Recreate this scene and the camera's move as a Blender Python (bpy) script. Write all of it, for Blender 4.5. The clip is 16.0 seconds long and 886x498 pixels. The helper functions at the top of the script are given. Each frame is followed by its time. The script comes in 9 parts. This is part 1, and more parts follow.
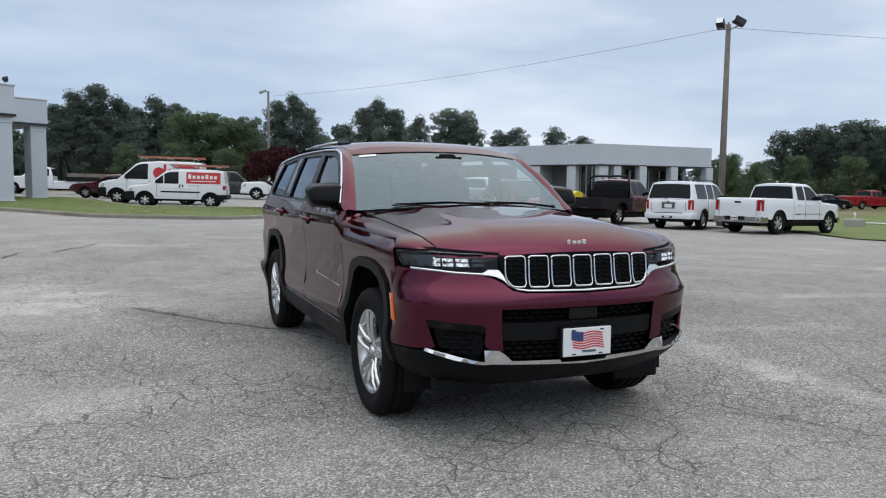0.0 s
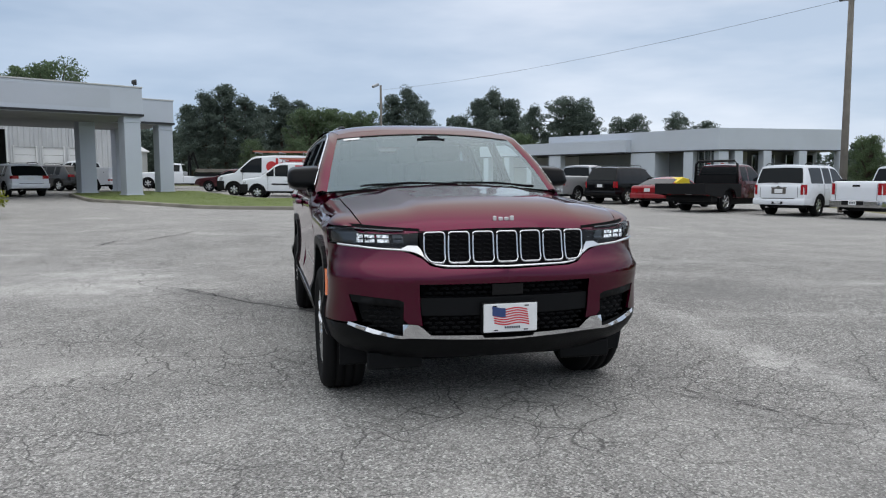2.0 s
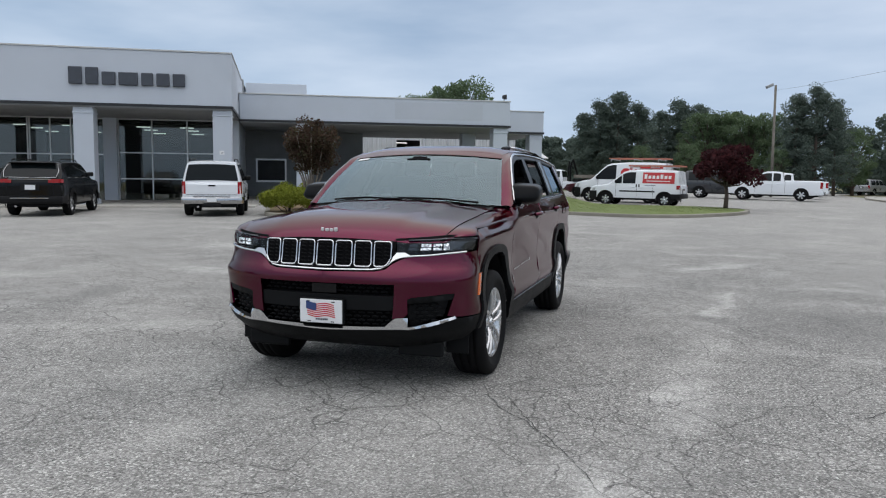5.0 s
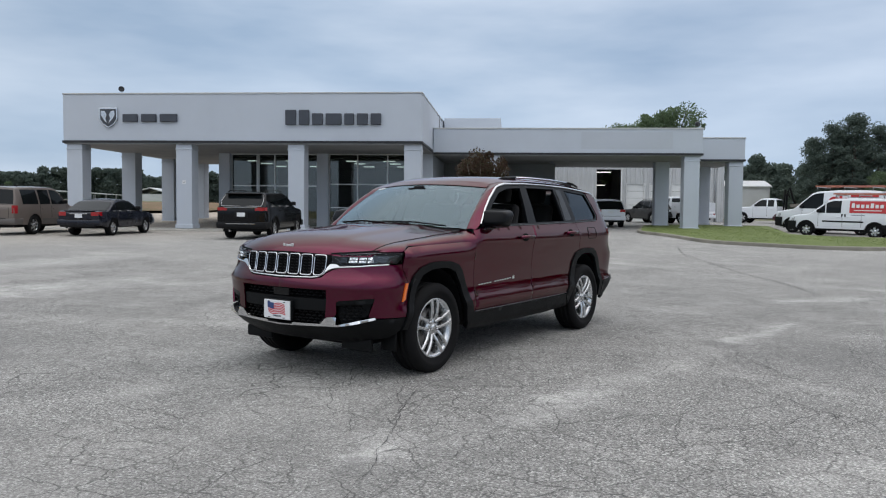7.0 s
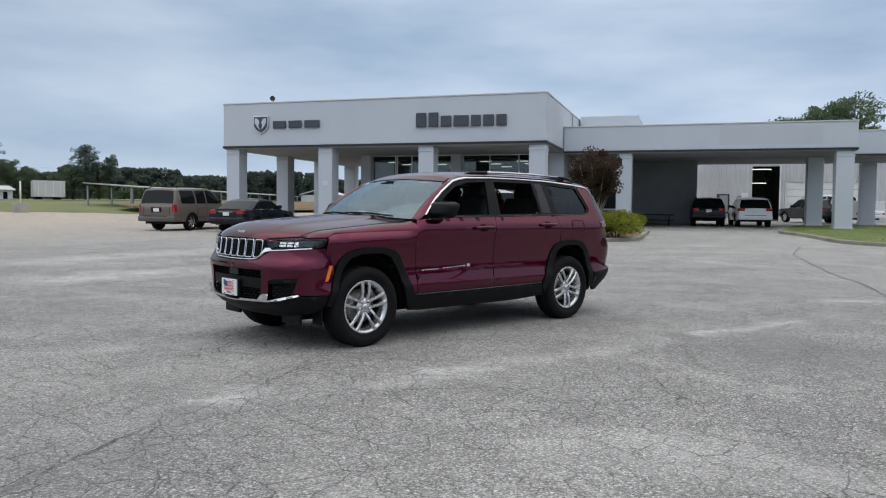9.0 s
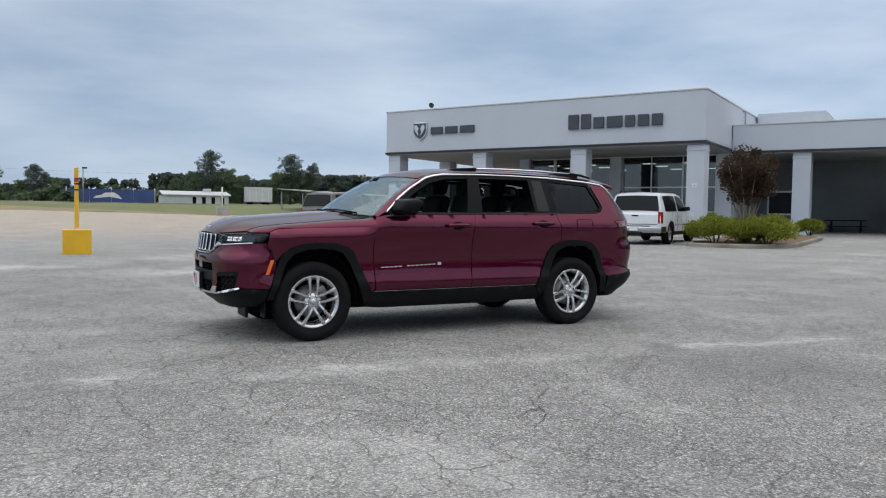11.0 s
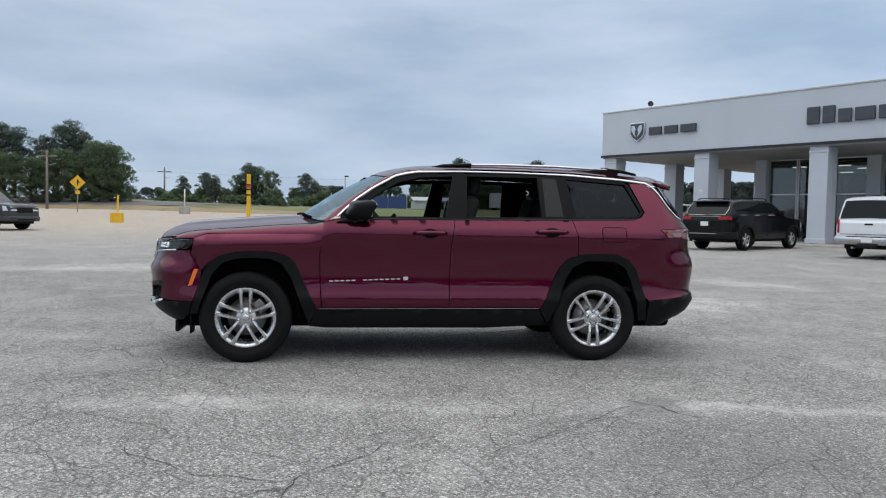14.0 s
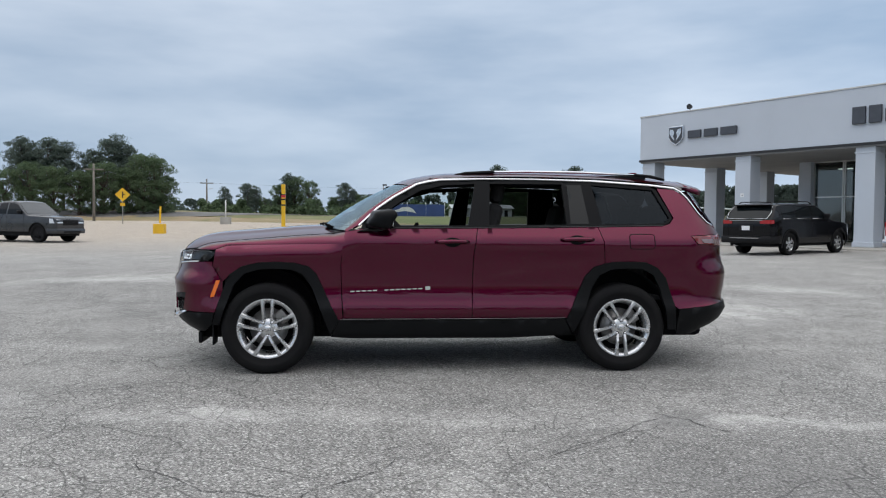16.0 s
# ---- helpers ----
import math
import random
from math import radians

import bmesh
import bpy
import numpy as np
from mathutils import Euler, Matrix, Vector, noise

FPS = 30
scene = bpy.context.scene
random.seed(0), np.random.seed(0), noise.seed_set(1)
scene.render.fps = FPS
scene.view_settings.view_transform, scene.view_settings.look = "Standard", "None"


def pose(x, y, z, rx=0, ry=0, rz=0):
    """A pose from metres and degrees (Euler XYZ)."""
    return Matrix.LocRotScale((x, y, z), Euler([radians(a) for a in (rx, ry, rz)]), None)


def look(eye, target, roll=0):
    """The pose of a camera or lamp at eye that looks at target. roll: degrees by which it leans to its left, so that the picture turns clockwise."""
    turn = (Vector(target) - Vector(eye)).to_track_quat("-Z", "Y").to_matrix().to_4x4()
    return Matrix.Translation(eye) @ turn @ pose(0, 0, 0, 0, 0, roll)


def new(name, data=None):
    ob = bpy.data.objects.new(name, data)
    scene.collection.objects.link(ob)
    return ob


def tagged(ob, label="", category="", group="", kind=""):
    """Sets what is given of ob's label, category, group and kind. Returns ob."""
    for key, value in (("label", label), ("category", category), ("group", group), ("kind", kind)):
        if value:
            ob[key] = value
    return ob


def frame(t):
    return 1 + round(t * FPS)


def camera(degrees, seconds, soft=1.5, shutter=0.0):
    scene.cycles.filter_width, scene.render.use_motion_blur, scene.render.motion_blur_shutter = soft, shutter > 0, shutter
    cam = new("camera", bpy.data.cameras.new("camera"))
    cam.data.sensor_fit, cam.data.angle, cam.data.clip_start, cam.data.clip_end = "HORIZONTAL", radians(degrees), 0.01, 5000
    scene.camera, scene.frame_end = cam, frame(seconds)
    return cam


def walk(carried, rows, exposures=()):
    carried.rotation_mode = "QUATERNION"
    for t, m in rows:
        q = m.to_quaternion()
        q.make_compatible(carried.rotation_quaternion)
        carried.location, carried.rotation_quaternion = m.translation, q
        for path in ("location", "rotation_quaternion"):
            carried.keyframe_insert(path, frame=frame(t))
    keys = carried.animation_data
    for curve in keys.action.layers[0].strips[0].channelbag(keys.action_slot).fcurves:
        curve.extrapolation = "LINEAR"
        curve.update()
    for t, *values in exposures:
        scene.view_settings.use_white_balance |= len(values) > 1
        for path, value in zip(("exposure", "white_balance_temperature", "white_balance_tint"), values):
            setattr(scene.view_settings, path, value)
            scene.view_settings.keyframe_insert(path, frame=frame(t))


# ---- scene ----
cam = camera(60.9, 16.0, 1.15)
PATH = [
    (0, (-2.303, -4.366, 1.379), (-1.527, -2.53, 1.221), 0.6),
    (0.5, (-2.296, -4.36, 1.375), (-1.549, -2.512, 1.209), 0.4),
    (1, (-2.161, -4.422, 1.359), (-1.475, -2.552, 1.186), 0.0),
    (1.5, (-1.779, -4.662, 1.335), (-1.189, -2.759, 1.158), -0.1),
    (2, (-1.303, -4.783, 1.309), (-0.835, -2.848, 1.126), -0.3),
    (2.5, (-0.77, -5.009, 1.334), (-0.447, -3.044, 1.142), -0.3),
    (3, (-0.175, -5.155, 1.342), (-0.018, -3.172, 1.137), -0.3),
    (3.5, (0.389, -5.23, 1.369), (0.36, -3.243, 1.149), 0.0),
    (6, (3.468, -5.432, 1.406), (2.559, -3.655, 1.289), 0.6),
    (6.5, (4.047, -5.326, 1.396), (3.017, -3.614, 1.292), 0.6),
    (7, (4.662, -5.283, 1.387), (3.527, -3.639, 1.288), 0.6),
    (7.5, (5.202, -5.128, 1.352), (3.976, -3.551, 1.252), 0.6),
    (8, (5.783, -4.973, 1.35), (4.471, -3.467, 1.252), 0.6),
    (8.5, (6.304, -4.702, 1.332), (4.912, -3.27, 1.232), 0.6),
    (9, (6.746, -4.33, 1.319), (5.273, -2.98, 1.217), 0.6),
    (9.5, (7.142, -3.897, 1.298), (5.587, -2.642, 1.198), 0.6),
    (12, (8.149, -1.04, 1.254), (6.27, -0.361, 1.158), 1.0),
    (12.5, (8.091, -0.446, 1.255), (6.173, 0.112, 1.156), 1.1),
    (13, (7.977, 0.069, 1.249), (6.032, 0.523, 1.151), 1.3),
    (13.5, (7.724, 0.488, 1.275), (5.757, 0.839, 1.182), 1.2),
    (14, (7.509, 0.777, 1.294), (5.53, 1.052, 1.205), 1.2),
    (14.5, (7.477, 0.85, 1.296), (5.491, 1.072, 1.211), 1.1),
    (15, (7.462, 0.883, 1.29), (5.472, 1.069, 1.21), 0.9),
    (15.5, (7.437, 0.923, 1.297), (5.446, 1.094, 1.221), 0.8),
    (16, (7.425, 0.937, 1.306), (5.434, 1.108, 1.235), 0.5),
]
walk(cam, [(t, look(eye, target, roll)) for t, eye, target, roll in PATH], [(0.0, 0.1), (2.0, 0.08), (8.0, 0.08), (12.0, 0.12), (14.5, 0.18), (16.0, 0.19)])

# ---- light: an overcast sky ----
SUN_ELEVATION, SUN_ROTATION = radians(52), radians(200)
world = bpy.data.worlds.new("overcast_sky")
scene.world = world
world.use_nodes = True
wn = world.node_tree
wn.nodes.clear()


def wnode(kind, tree=None, data_type="", blend_type="", voronoi_dimensions="", feature="", operation=""):
    """A new node of the world or of another node tree, with the choices that are given."""
    n = (tree or wn).nodes.new(kind)
    if data_type:
        n.data_type = data_type
    if blend_type:
        n.blend_type = blend_type
    if voronoi_dimensions:
        n.voronoi_dimensions = voronoi_dimensions
    if feature:
        n.feature = feature
    if operation:
        n.operation = operation
    return n


w_out, w_back = wnode("ShaderNodeOutputWorld"), wnode("ShaderNodeBackground")
w_sky = wnode("ShaderNodeTexSky")
w_sky.sky_type, w_sky.sun_disc, w_sky.sun_elevation, w_sky.sun_rotation = "NISHITA", False, SUN_ELEVATION, SUN_ROTATION
w_sky.air_density, w_sky.dust_density, w_sky.ozone_density = 1.0, 1.0, 1.2
w_co, w_map = wnode("ShaderNodeTexCoord"), wnode("ShaderNodeMapping")
w_map.inputs["Scale"].default_value = (1.0, 1.0, 4.2)
w_noise = wnode("ShaderNodeTexNoise")
w_noise.inputs["Scale"].default_value, w_noise.inputs["Detail"].default_value = 2.1, 5.0
w_noise.inputs["Roughness"].default_value = 0.52
w_ramp = wnode("ShaderNodeValToRGB")
w_ramp.color_ramp.elements[0].position, w_ramp.color_ramp.elements[0].color = 0.34, (3.5, 4.6, 6.1, 1)
w_ramp.color_ramp.elements[1].position, w_ramp.color_ramp.elements[1].color = 0.70, (6.6, 7.45, 8.6, 1)
w_mix = wnode("ShaderNodeMix", data_type="RGBA")
w_mix.inputs[0].default_value = 0.88
w_sep, w_grad, w_bright = wnode("ShaderNodeSeparateXYZ"), wnode("ShaderNodeMapRange"), wnode("ShaderNodeMix", data_type="RGBA", blend_type="MULTIPLY")
w_bright.inputs[0].default_value = 1.0
w_grad.inputs["From Min"].default_value, w_grad.inputs["From Max"].default_value = 0.25, 0.95
w_grad.inputs["To Min"].default_value, w_grad.inputs["To Max"].default_value = 1.0, 2.0
wn.links.new(w_co.outputs["Generated"], w_map.inputs["Vector"])
wn.links.new(w_map.outputs["Vector"], w_noise.inputs["Vector"])
wn.links.new(w_noise.outputs["Fac"], w_ramp.inputs["Fac"])
wn.links.new(w_sky.outputs["Color"], w_mix.inputs["A"])
wn.links.new(w_ramp.outputs["Color"], w_mix.inputs["B"])
wn.links.new(w_co.outputs["Generated"], w_sep.inputs["Vector"])
wn.links.new(w_sep.outputs["Z"], w_grad.inputs["Value"])
w_over, w_white = wnode("ShaderNodeMapRange"), wnode("ShaderNodeMix", data_type="RGBA")
w_over.inputs["From Min"].default_value, w_over.inputs["From Max"].default_value = 0.25, 0.65
w_white.inputs["B"].default_value = (6.8, 7.05, 7.4, 1)
wn.links.new(w_sep.outputs["Z"], w_over.inputs["Value"])
wn.links.new(w_over.outputs["Result"], w_white.inputs[0])
wn.links.new(w_mix.outputs["Result"], w_white.inputs["A"])
wn.links.new(w_white.outputs["Result"], w_bright.inputs["A"])
wn.links.new(w_grad.outputs["Result"], w_bright.inputs["B"])
# the cloud is a little thinner, and brighter, to one side
w_side, w_lift, w_sided = wnode("ShaderNodeVectorMath", operation="DOT_PRODUCT"), wnode("ShaderNodeMapRange"), wnode("ShaderNodeMix", data_type="RGBA", blend_type="MULTIPLY")
w_side.inputs[1].default_value = (0.75, 0.66, 0.0)
w_lift.inputs["From Min"].default_value, w_lift.inputs["From Max"].default_value = -1.0, 1.0
w_lift.inputs["To Min"].default_value, w_lift.inputs["To Max"].default_value = 0.805, 1.25
w_sided.inputs[0].default_value = 1.0
wn.links.new(w_co.outputs["Generated"], w_side.inputs[0])
wn.links.new(w_side.outputs["Value"], w_lift.inputs["Value"])
wn.links.new(w_bright.outputs["Result"], w_sided.inputs["A"])
wn.links.new(w_lift.outputs["Result"], w_sided.inputs["B"])
w_pale, w_tint, w_toned = wnode("ShaderNodeMapRange"), wnode("ShaderNodeMix", data_type="RGBA"), wnode("ShaderNodeMix", data_type="RGBA", blend_type="MULTIPLY")
w_pale.inputs["From Min"].default_value, w_pale.inputs["From Max"].default_value = -0.1, 1.0
w_tint.inputs["A"].default_value, w_tint.inputs["B"].default_value = (0.99, 1.0, 1.015, 1), (1.11, 1.01, 0.95, 1)
w_toned.inputs[0].default_value = 1.0
wn.links.new(w_side.outputs["Value"], w_pale.inputs["Value"])
wn.links.new(w_pale.outputs["Result"], w_tint.inputs[0])
wn.links.new(w_sided.outputs["Result"], w_toned.inputs["A"])
wn.links.new(w_tint.outputs["Result"], w_toned.inputs["B"])
# a greyer, bluer stretch of cloud low in the north, and bluer towards the skyline
w_north, w_dip, w_grey = wnode("ShaderNodeVectorMath", operation="DOT_PRODUCT"), wnode("ShaderNodeMapRange"), wnode("ShaderNodeMix", data_type="RGBA", blend_type="MULTIPLY")
w_north.inputs[1].default_value = (-0.03, 0.985, 0.17)
w_dip.interpolation_type = "SMOOTHSTEP"
w_dip.inputs["From Min"].default_value, w_dip.inputs["From Max"].default_value = 0.90, 0.985
w_dip.inputs["To Min"].default_value, w_dip.inputs["To Max"].default_value = 0.0, 0.9
w_grey.inputs["B"].default_value = (0.74, 0.80, 0.86, 1)
wn.links.new(w_co.outputs["Generated"], w_north.inputs[0])
wn.links.new(w_north.outputs["Value"], w_dip.inputs["Value"])
wn.links.new(w_dip.outputs["Result"], w_grey.inputs[0])
wn.links.new(w_toned.outputs["Result"], w_grey.inputs["A"])
w_low, w_rim = wnode("ShaderNodeMapRange"), wnode("ShaderNodeMix", data_type="RGBA", blend_type="MULTIPLY")
w_low.inputs["From Min"].default_value, w_low.inputs["From Max"].default_value = 0.22, 0.0
w_rim.inputs["B"].default_value = (0.91, 0.955, 1.0, 1)
wn.links.new(w_sep.outputs["Z"], w_low.inputs["Value"])
wn.links.new(w_low.outputs["Result"], w_rim.inputs[0])
wn.links.new(w_grey.outputs["Result"], w_rim.inputs["A"])
wn.links.new(w_rim.outputs["Result"], w_back.inputs["Color"])
w_back.inputs["Strength"].default_value = 0.103
wn.links.new(w_back.outputs["Background"], w_out.inputs["Surface"])

sun = new("sun", bpy.data.lights.new("sun", "SUN"))
sun.data.energy, sun.data.angle, sun.data.color = 0.6, radians(80), (1.0, 0.97, 0.93)
sun.matrix_world = look((0, 0, 0), (-math.sin(SUN_ROTATION) * math.cos(SUN_ELEVATION), -math.cos(SUN_ROTATION) * math.cos(SUN_ELEVATION), -math.sin(SUN_ELEVATION)))


# ---- materials ----
def material(name, color=(0.5, 0.5, 0.5), rough=0.5, metal=0.0, **more):
    m = bpy.data.materials.new(name)
    m.use_nodes = True
    b = m.node_tree.nodes["Principled BSDF"]
    b.inputs["Base Color"].default_value = (*color, 1)
    b.inputs["Roughness"].default_value, b.inputs["Metallic"].default_value = rough, metal
    for key, value in more.items():
        b.inputs[key.replace("_", " ")].default_value = value
    return m


class Nodes:
    """A short way to wire a material's nodes."""

    def __init__(self, m):
        self.t = m.node_tree
        self.b = self.t.nodes["Principled BSDF"]

    def add(self, kind, **choices):
        return wnode(kind, self.t, **choices)

    def link(self, a, b):
        self.t.links.new(a, b)

    def coords(self, scale=1.0, stretch=(1, 1, 1)):
        g, p = self.add("ShaderNodeTexCoord"), self.add("ShaderNodeMapping")
        p.inputs["Scale"].default_value = [scale * s for s in stretch]
        self.link(g.outputs["Object"], p.inputs["Vector"])
        return p.outputs["Vector"]

    def noise(self, scale, detail=4.0, rough=0.55, vector=None, warp=0.0):
        n = self.add("ShaderNodeTexNoise")
        n.inputs["Scale"].default_value, n.inputs["Detail"].default_value, n.inputs["Roughness"].default_value = scale, detail, rough
        n.inputs["Distortion"].default_value = warp
        self.link(vector if vector is not None else self.coords(), n.inputs["Vector"])
        return n.outputs["Fac"]

    def ramp(self, value, stops):
        r = self.add("ShaderNodeValToRGB")
        while len(r.color_ramp.elements) < len(stops):
            r.color_ramp.elements.new(0.5)
        for e, (at, c) in zip(r.color_ramp.elements, stops):
            e.position, e.color = at, (*c, 1) if len(c) == 3 else c
        self.link(value, r.inputs["Fac"])
        return r.outputs["Color"]

    def mix(self, fac, a, b, blend="MIX"):
        n = self.add("ShaderNodeMix", data_type="RGBA", blend_type=blend)
        for value, at in ((fac, n.inputs[0]), (a, n.inputs["A"]), (b, n.inputs["B"])):
            if hasattr(value, "is_output"):
                self.link(value, at)
            else:
                at.default_value = value if isinstance(value, float) else (*value, 1)
        return n.outputs["Result"]

    def bump(self, height, strength=0.3, distance=0.01, under=None):
        n = self.add("ShaderNodeBump")
        n.inputs["Strength"].default_value, n.inputs["Distance"].default_value = strength, distance
        self.link(height, n.inputs["Height"])
        if under is not None:
            self.link(under, n.inputs["Normal"])
        return n.outputs["Normal"]

    def maps(self, value, a, b, to_a=0.0, to_b=1.0):
        n = self.add("ShaderNodeMapRange")
        for at, v in zip(("From Min", "From Max", "To Min", "To Max"), (a, b, to_a, to_b)):
            n.inputs[at].default_value = v
        self.link(value, n.inputs["Value"])
        return n.outputs["Result"]


def mottled(name, light, dark, scale, rough, bump=0.2, distance=0.004, metal=0.0, fine=40.0, **more):
    """A surface with large stains and fine grain between two colours."""
    m = material(name, light, rough, metal, **more)
    n = Nodes(m)
    large, grain = n.noise(scale, 5, 0.6), n.noise(scale * fine, 3, 0.6)
    c = n.mix(n.maps(large, 0.35, 0.7), light, dark)
    c = n.mix(n.maps(grain, 0.3, 0.75, 0.0, 0.35), c, tuple(0.72 * v for v in dark))
    n.link(c, n.b.inputs["Base Color"])
    n.link(n.maps(large, 0.2, 0.8, max(0.02, rough - 0.08), min(1.0, rough + 0.08)), n.b.inputs["Roughness"])
    n.link(n.bump(grain, bump, distance), n.b.inputs["Normal"])
    return m


def dirty_paint(name, color, rough=0.28, coat=0.7, metal=0.0, dust=0.07):
    """Vehicle paint with a clear coat and a thin film of dust."""
    m = material(name, color, rough, metal, Coat_Weight=coat, Coat_Roughness=0.06, Specular_IOR_Level=0.12)
    n = Nodes(m)
    d = n.noise(2.2, 6, 0.62)
    n.link(n.mix(n.maps(d, 0.42, 0.8, 0.0, dust), color, (0.30, 0.28, 0.25)), n.b.inputs["Base Color"])
    n.link(n.maps(d, 0.3, 0.8, rough * 0.8, rough * 1.4), n.b.inputs["Roughness"])
    return m


def clear_glass(name, tint, rough=0.02, ior=1.5, sheen=(1, 1, 1)):
    """A pane: part see-through, part mirror, as thin automotive and window glass."""
    m = bpy.data.materials.new(name)
    m.use_nodes = True
    t = m.node_tree
    t.nodes.clear()
    out, mix, tr, gl, fr = (t.nodes.new("ShaderNode" + k) for k in ("OutputMaterial", "MixShader", "BsdfTransparent", "BsdfGlossy", "Fresnel"))
    fr.inputs["IOR"].default_value = ior
    tr.inputs["Color"].default_value = (*tint, 1)
    gl.inputs["Color"].default_value, gl.inputs["Roughness"].default_value = (*sheen, 1), rough
    t.links.new(fr.outputs["Fac"], mix.inputs["Fac"])
    t.links.new(tr.outputs["BSDF"], mix.inputs[1])
    t.links.new(gl.outputs["BSDF"], mix.inputs[2])
    t.links.new(mix.outputs["Shader"], out.inputs["Surface"])
    return m


# asphalt: pale worn aggregate, stains with their own places, a maze of fine cracks, tan dirt towards the road
asphalt = material("worn_asphalt", (0.2, 0.2, 0.195), 0.93, Specular_IOR_Level=0.25)
n = Nodes(asphalt)
gc = n.coords()
stone = n.add("ShaderNodeTexVoronoi", voronoi_dimensions="2D")
stone.inputs["Scale"].default_value = 88.0
n.link(gc, stone.inputs["Vector"])
stone_tone = n.ramp(stone.outputs["Color"], [(0.0, (0.03, 0.029, 0.028)), (0.4, (0.14, 0.138, 0.132)), (0.72, (0.255, 0.25, 0.238)), (1.0, (0.56, 0.55, 0.525))])
mid = n.noise(9.0, 5, 0.7, gc)
c = n.mix(n.maps(mid, 0.3, 0.7, 0.0, 0.3), stone_tone, (0.205, 0.201, 0.191))
grit = n.noise(70.0, 4, 0.8, gc)
c = n.mix(n.maps(grit, 0.5, 0.66, 0.0, 0.75), c, (0.055, 0.054, 0.052))
c = n.mix(n.maps(grit, 0.48, 0.33, 0.0, 0.55), c, (0.37, 0.362, 0.345))
large = n.noise(0.23, 6, 0.62, gc, 0.6)
c = n.mix(n.maps(large, 0.46, 0.70, 0.0, 0.28), c, (0.36, 0.35, 0.33))
dark = n.noise(0.11, 5, 0.6, n.coords(1.0, (1.0, 1.6, 1.0)), 0.4)
c = n.mix(n.maps(dark, 0.50, 0.68, 0.0, 0.35), c, (0.105, 0.104, 0.101))
patchy = n.noise(1.1, 9, 0.72, gc, 0.3)
c = n.mix(n.maps(patchy, 0.50, 0.68, 0.0, 0.38), c, (0.105, 0.104, 0.10))
c = n.mix(n.maps(patchy, 0.48, 0.33, 0.0, 0.25), c, (0.38, 0.372, 0.352))
streak = n.noise(0.5, 5, 0.65, n.coords(1.0, (0.6, 1.05, 1.0)))
c = n.mix(n.maps(streak, 0.56, 0.70, 0.0, 0.35), c, (0.42, 0.412, 0.392))
sep = n.add("ShaderNodeSeparateXYZ")
n.link(gc, sep.inputs["Vector"])
# places where the surface has worn pale or stayed dark: middle, half sizes, turn, strength, pale or dark
PALE, DIM = (0.45, 0.443, 0.425), (0.085, 0.084, 0.083)
drift = n.add("ShaderNodeTexNoise")
drift.inputs["Scale"].default_value, drift.inputs["Detail"].default_value, drift.inputs["Roughness"].default_value = 1.6, 7.0, 0.65
n.link(gc, drift.inputs["Vector"])
swayed = n.add("ShaderNodeVectorMath", operation="MULTIPLY_ADD")
n.link(drift.outputs["Color"], swayed.inputs[0])
swayed.inputs[1].default_value = (0.9, 0.9, 0.0)
n.link(gc, swayed.inputs[2])
broken = n.maps(patchy, 0.62, 0.40, 0.35, 1.0)
for x, y, rx, ry, turn, much, tone in (
    (2.45, 1.2, 0.22, 4.6, -6, 0.2, PALE), (2.34, -0.3, 0.22, 0.6, 0, 0.4, PALE), (2.72, 3.95, 0.10, 1.35, -9, 0.55, PALE),
    (1.9, -1.9, 0.22, 0.34, 20, 0.6, PALE), (2.02, -2.24, 0.10, 0.16, 30, 0.75, DIM), (2.75, -3.25, 0.45, 1.2, 33, 0.4, DIM),
    (3.9, 2.95, 1.3, 1.15, 15, 0.55, DIM), (2.58, 2.98, 0.16, 0.30, 40, 0.6, DIM), (2.95, 2.2, 0.08, 0.5, 30, 0.4, DIM),
    (-3.3, 5.9, 1.2, 2.2, 25, 0.5, PALE), (-4.7, 5.2, 0.9, 0.7, 0, 0.35, PALE), (-6.2, 8.8, 1.6, 0.8, 20, 0.4, PALE),
    (-1.75, 3.9, 0.32, 1.25, 34, 0.7, DIM), (-8.0, 0.7, 0.9, 2.6, 8, 0.5, PALE), (-9.4, -4.0, 0.9, 2.4, 12, 0.5, PALE),
    (-4.8, 2.4, 0.3, 0.9, 15, 0.45, DIM), (2.85, 8.4, 0.25, 1.1, -40, 0.5, PALE), (-12.5, 3.0, 1.0, 4.0, 14, 0.45, PALE),
    (0.6, -4.2, 2.4, 1.2, 0, 0.22, DIM), (-3.6, -1.9, 1.6, 0.9, 10, 0.2, DIM), (5.6, 0.2, 1.1, 1.8, 0, 0.25, DIM),
):
    place = n.add("ShaderNodeMapping")
    place.vector_type = "TEXTURE"
    place.inputs["Location"].default_value = (x + 0.45, y + 0.45, 0)
    place.inputs["Rotation"].default_value, place.inputs["Scale"].default_value = (0, 0, radians(turn)), (rx, ry, 1000.0)
    n.link(swayed.outputs["Vector"], place.inputs["Vector"])
    far = n.add("ShaderNodeVectorMath", operation="LENGTH")
    n.link(place.outputs["Vector"], far.inputs[0])
    held = n.add("ShaderNodeMath", operation="MULTIPLY")
    n.link(n.maps(far.outputs["Value"], 0.35, 1.25, much, 0.0), held.inputs[0])
    n.link(broken, held.inputs[1])
    c = n.mix(held.outputs[0], c, tone)
# paler with distance from the middle, 7 to 20 m out
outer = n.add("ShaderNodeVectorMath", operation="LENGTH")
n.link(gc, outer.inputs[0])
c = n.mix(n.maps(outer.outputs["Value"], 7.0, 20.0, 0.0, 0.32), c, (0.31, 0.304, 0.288))
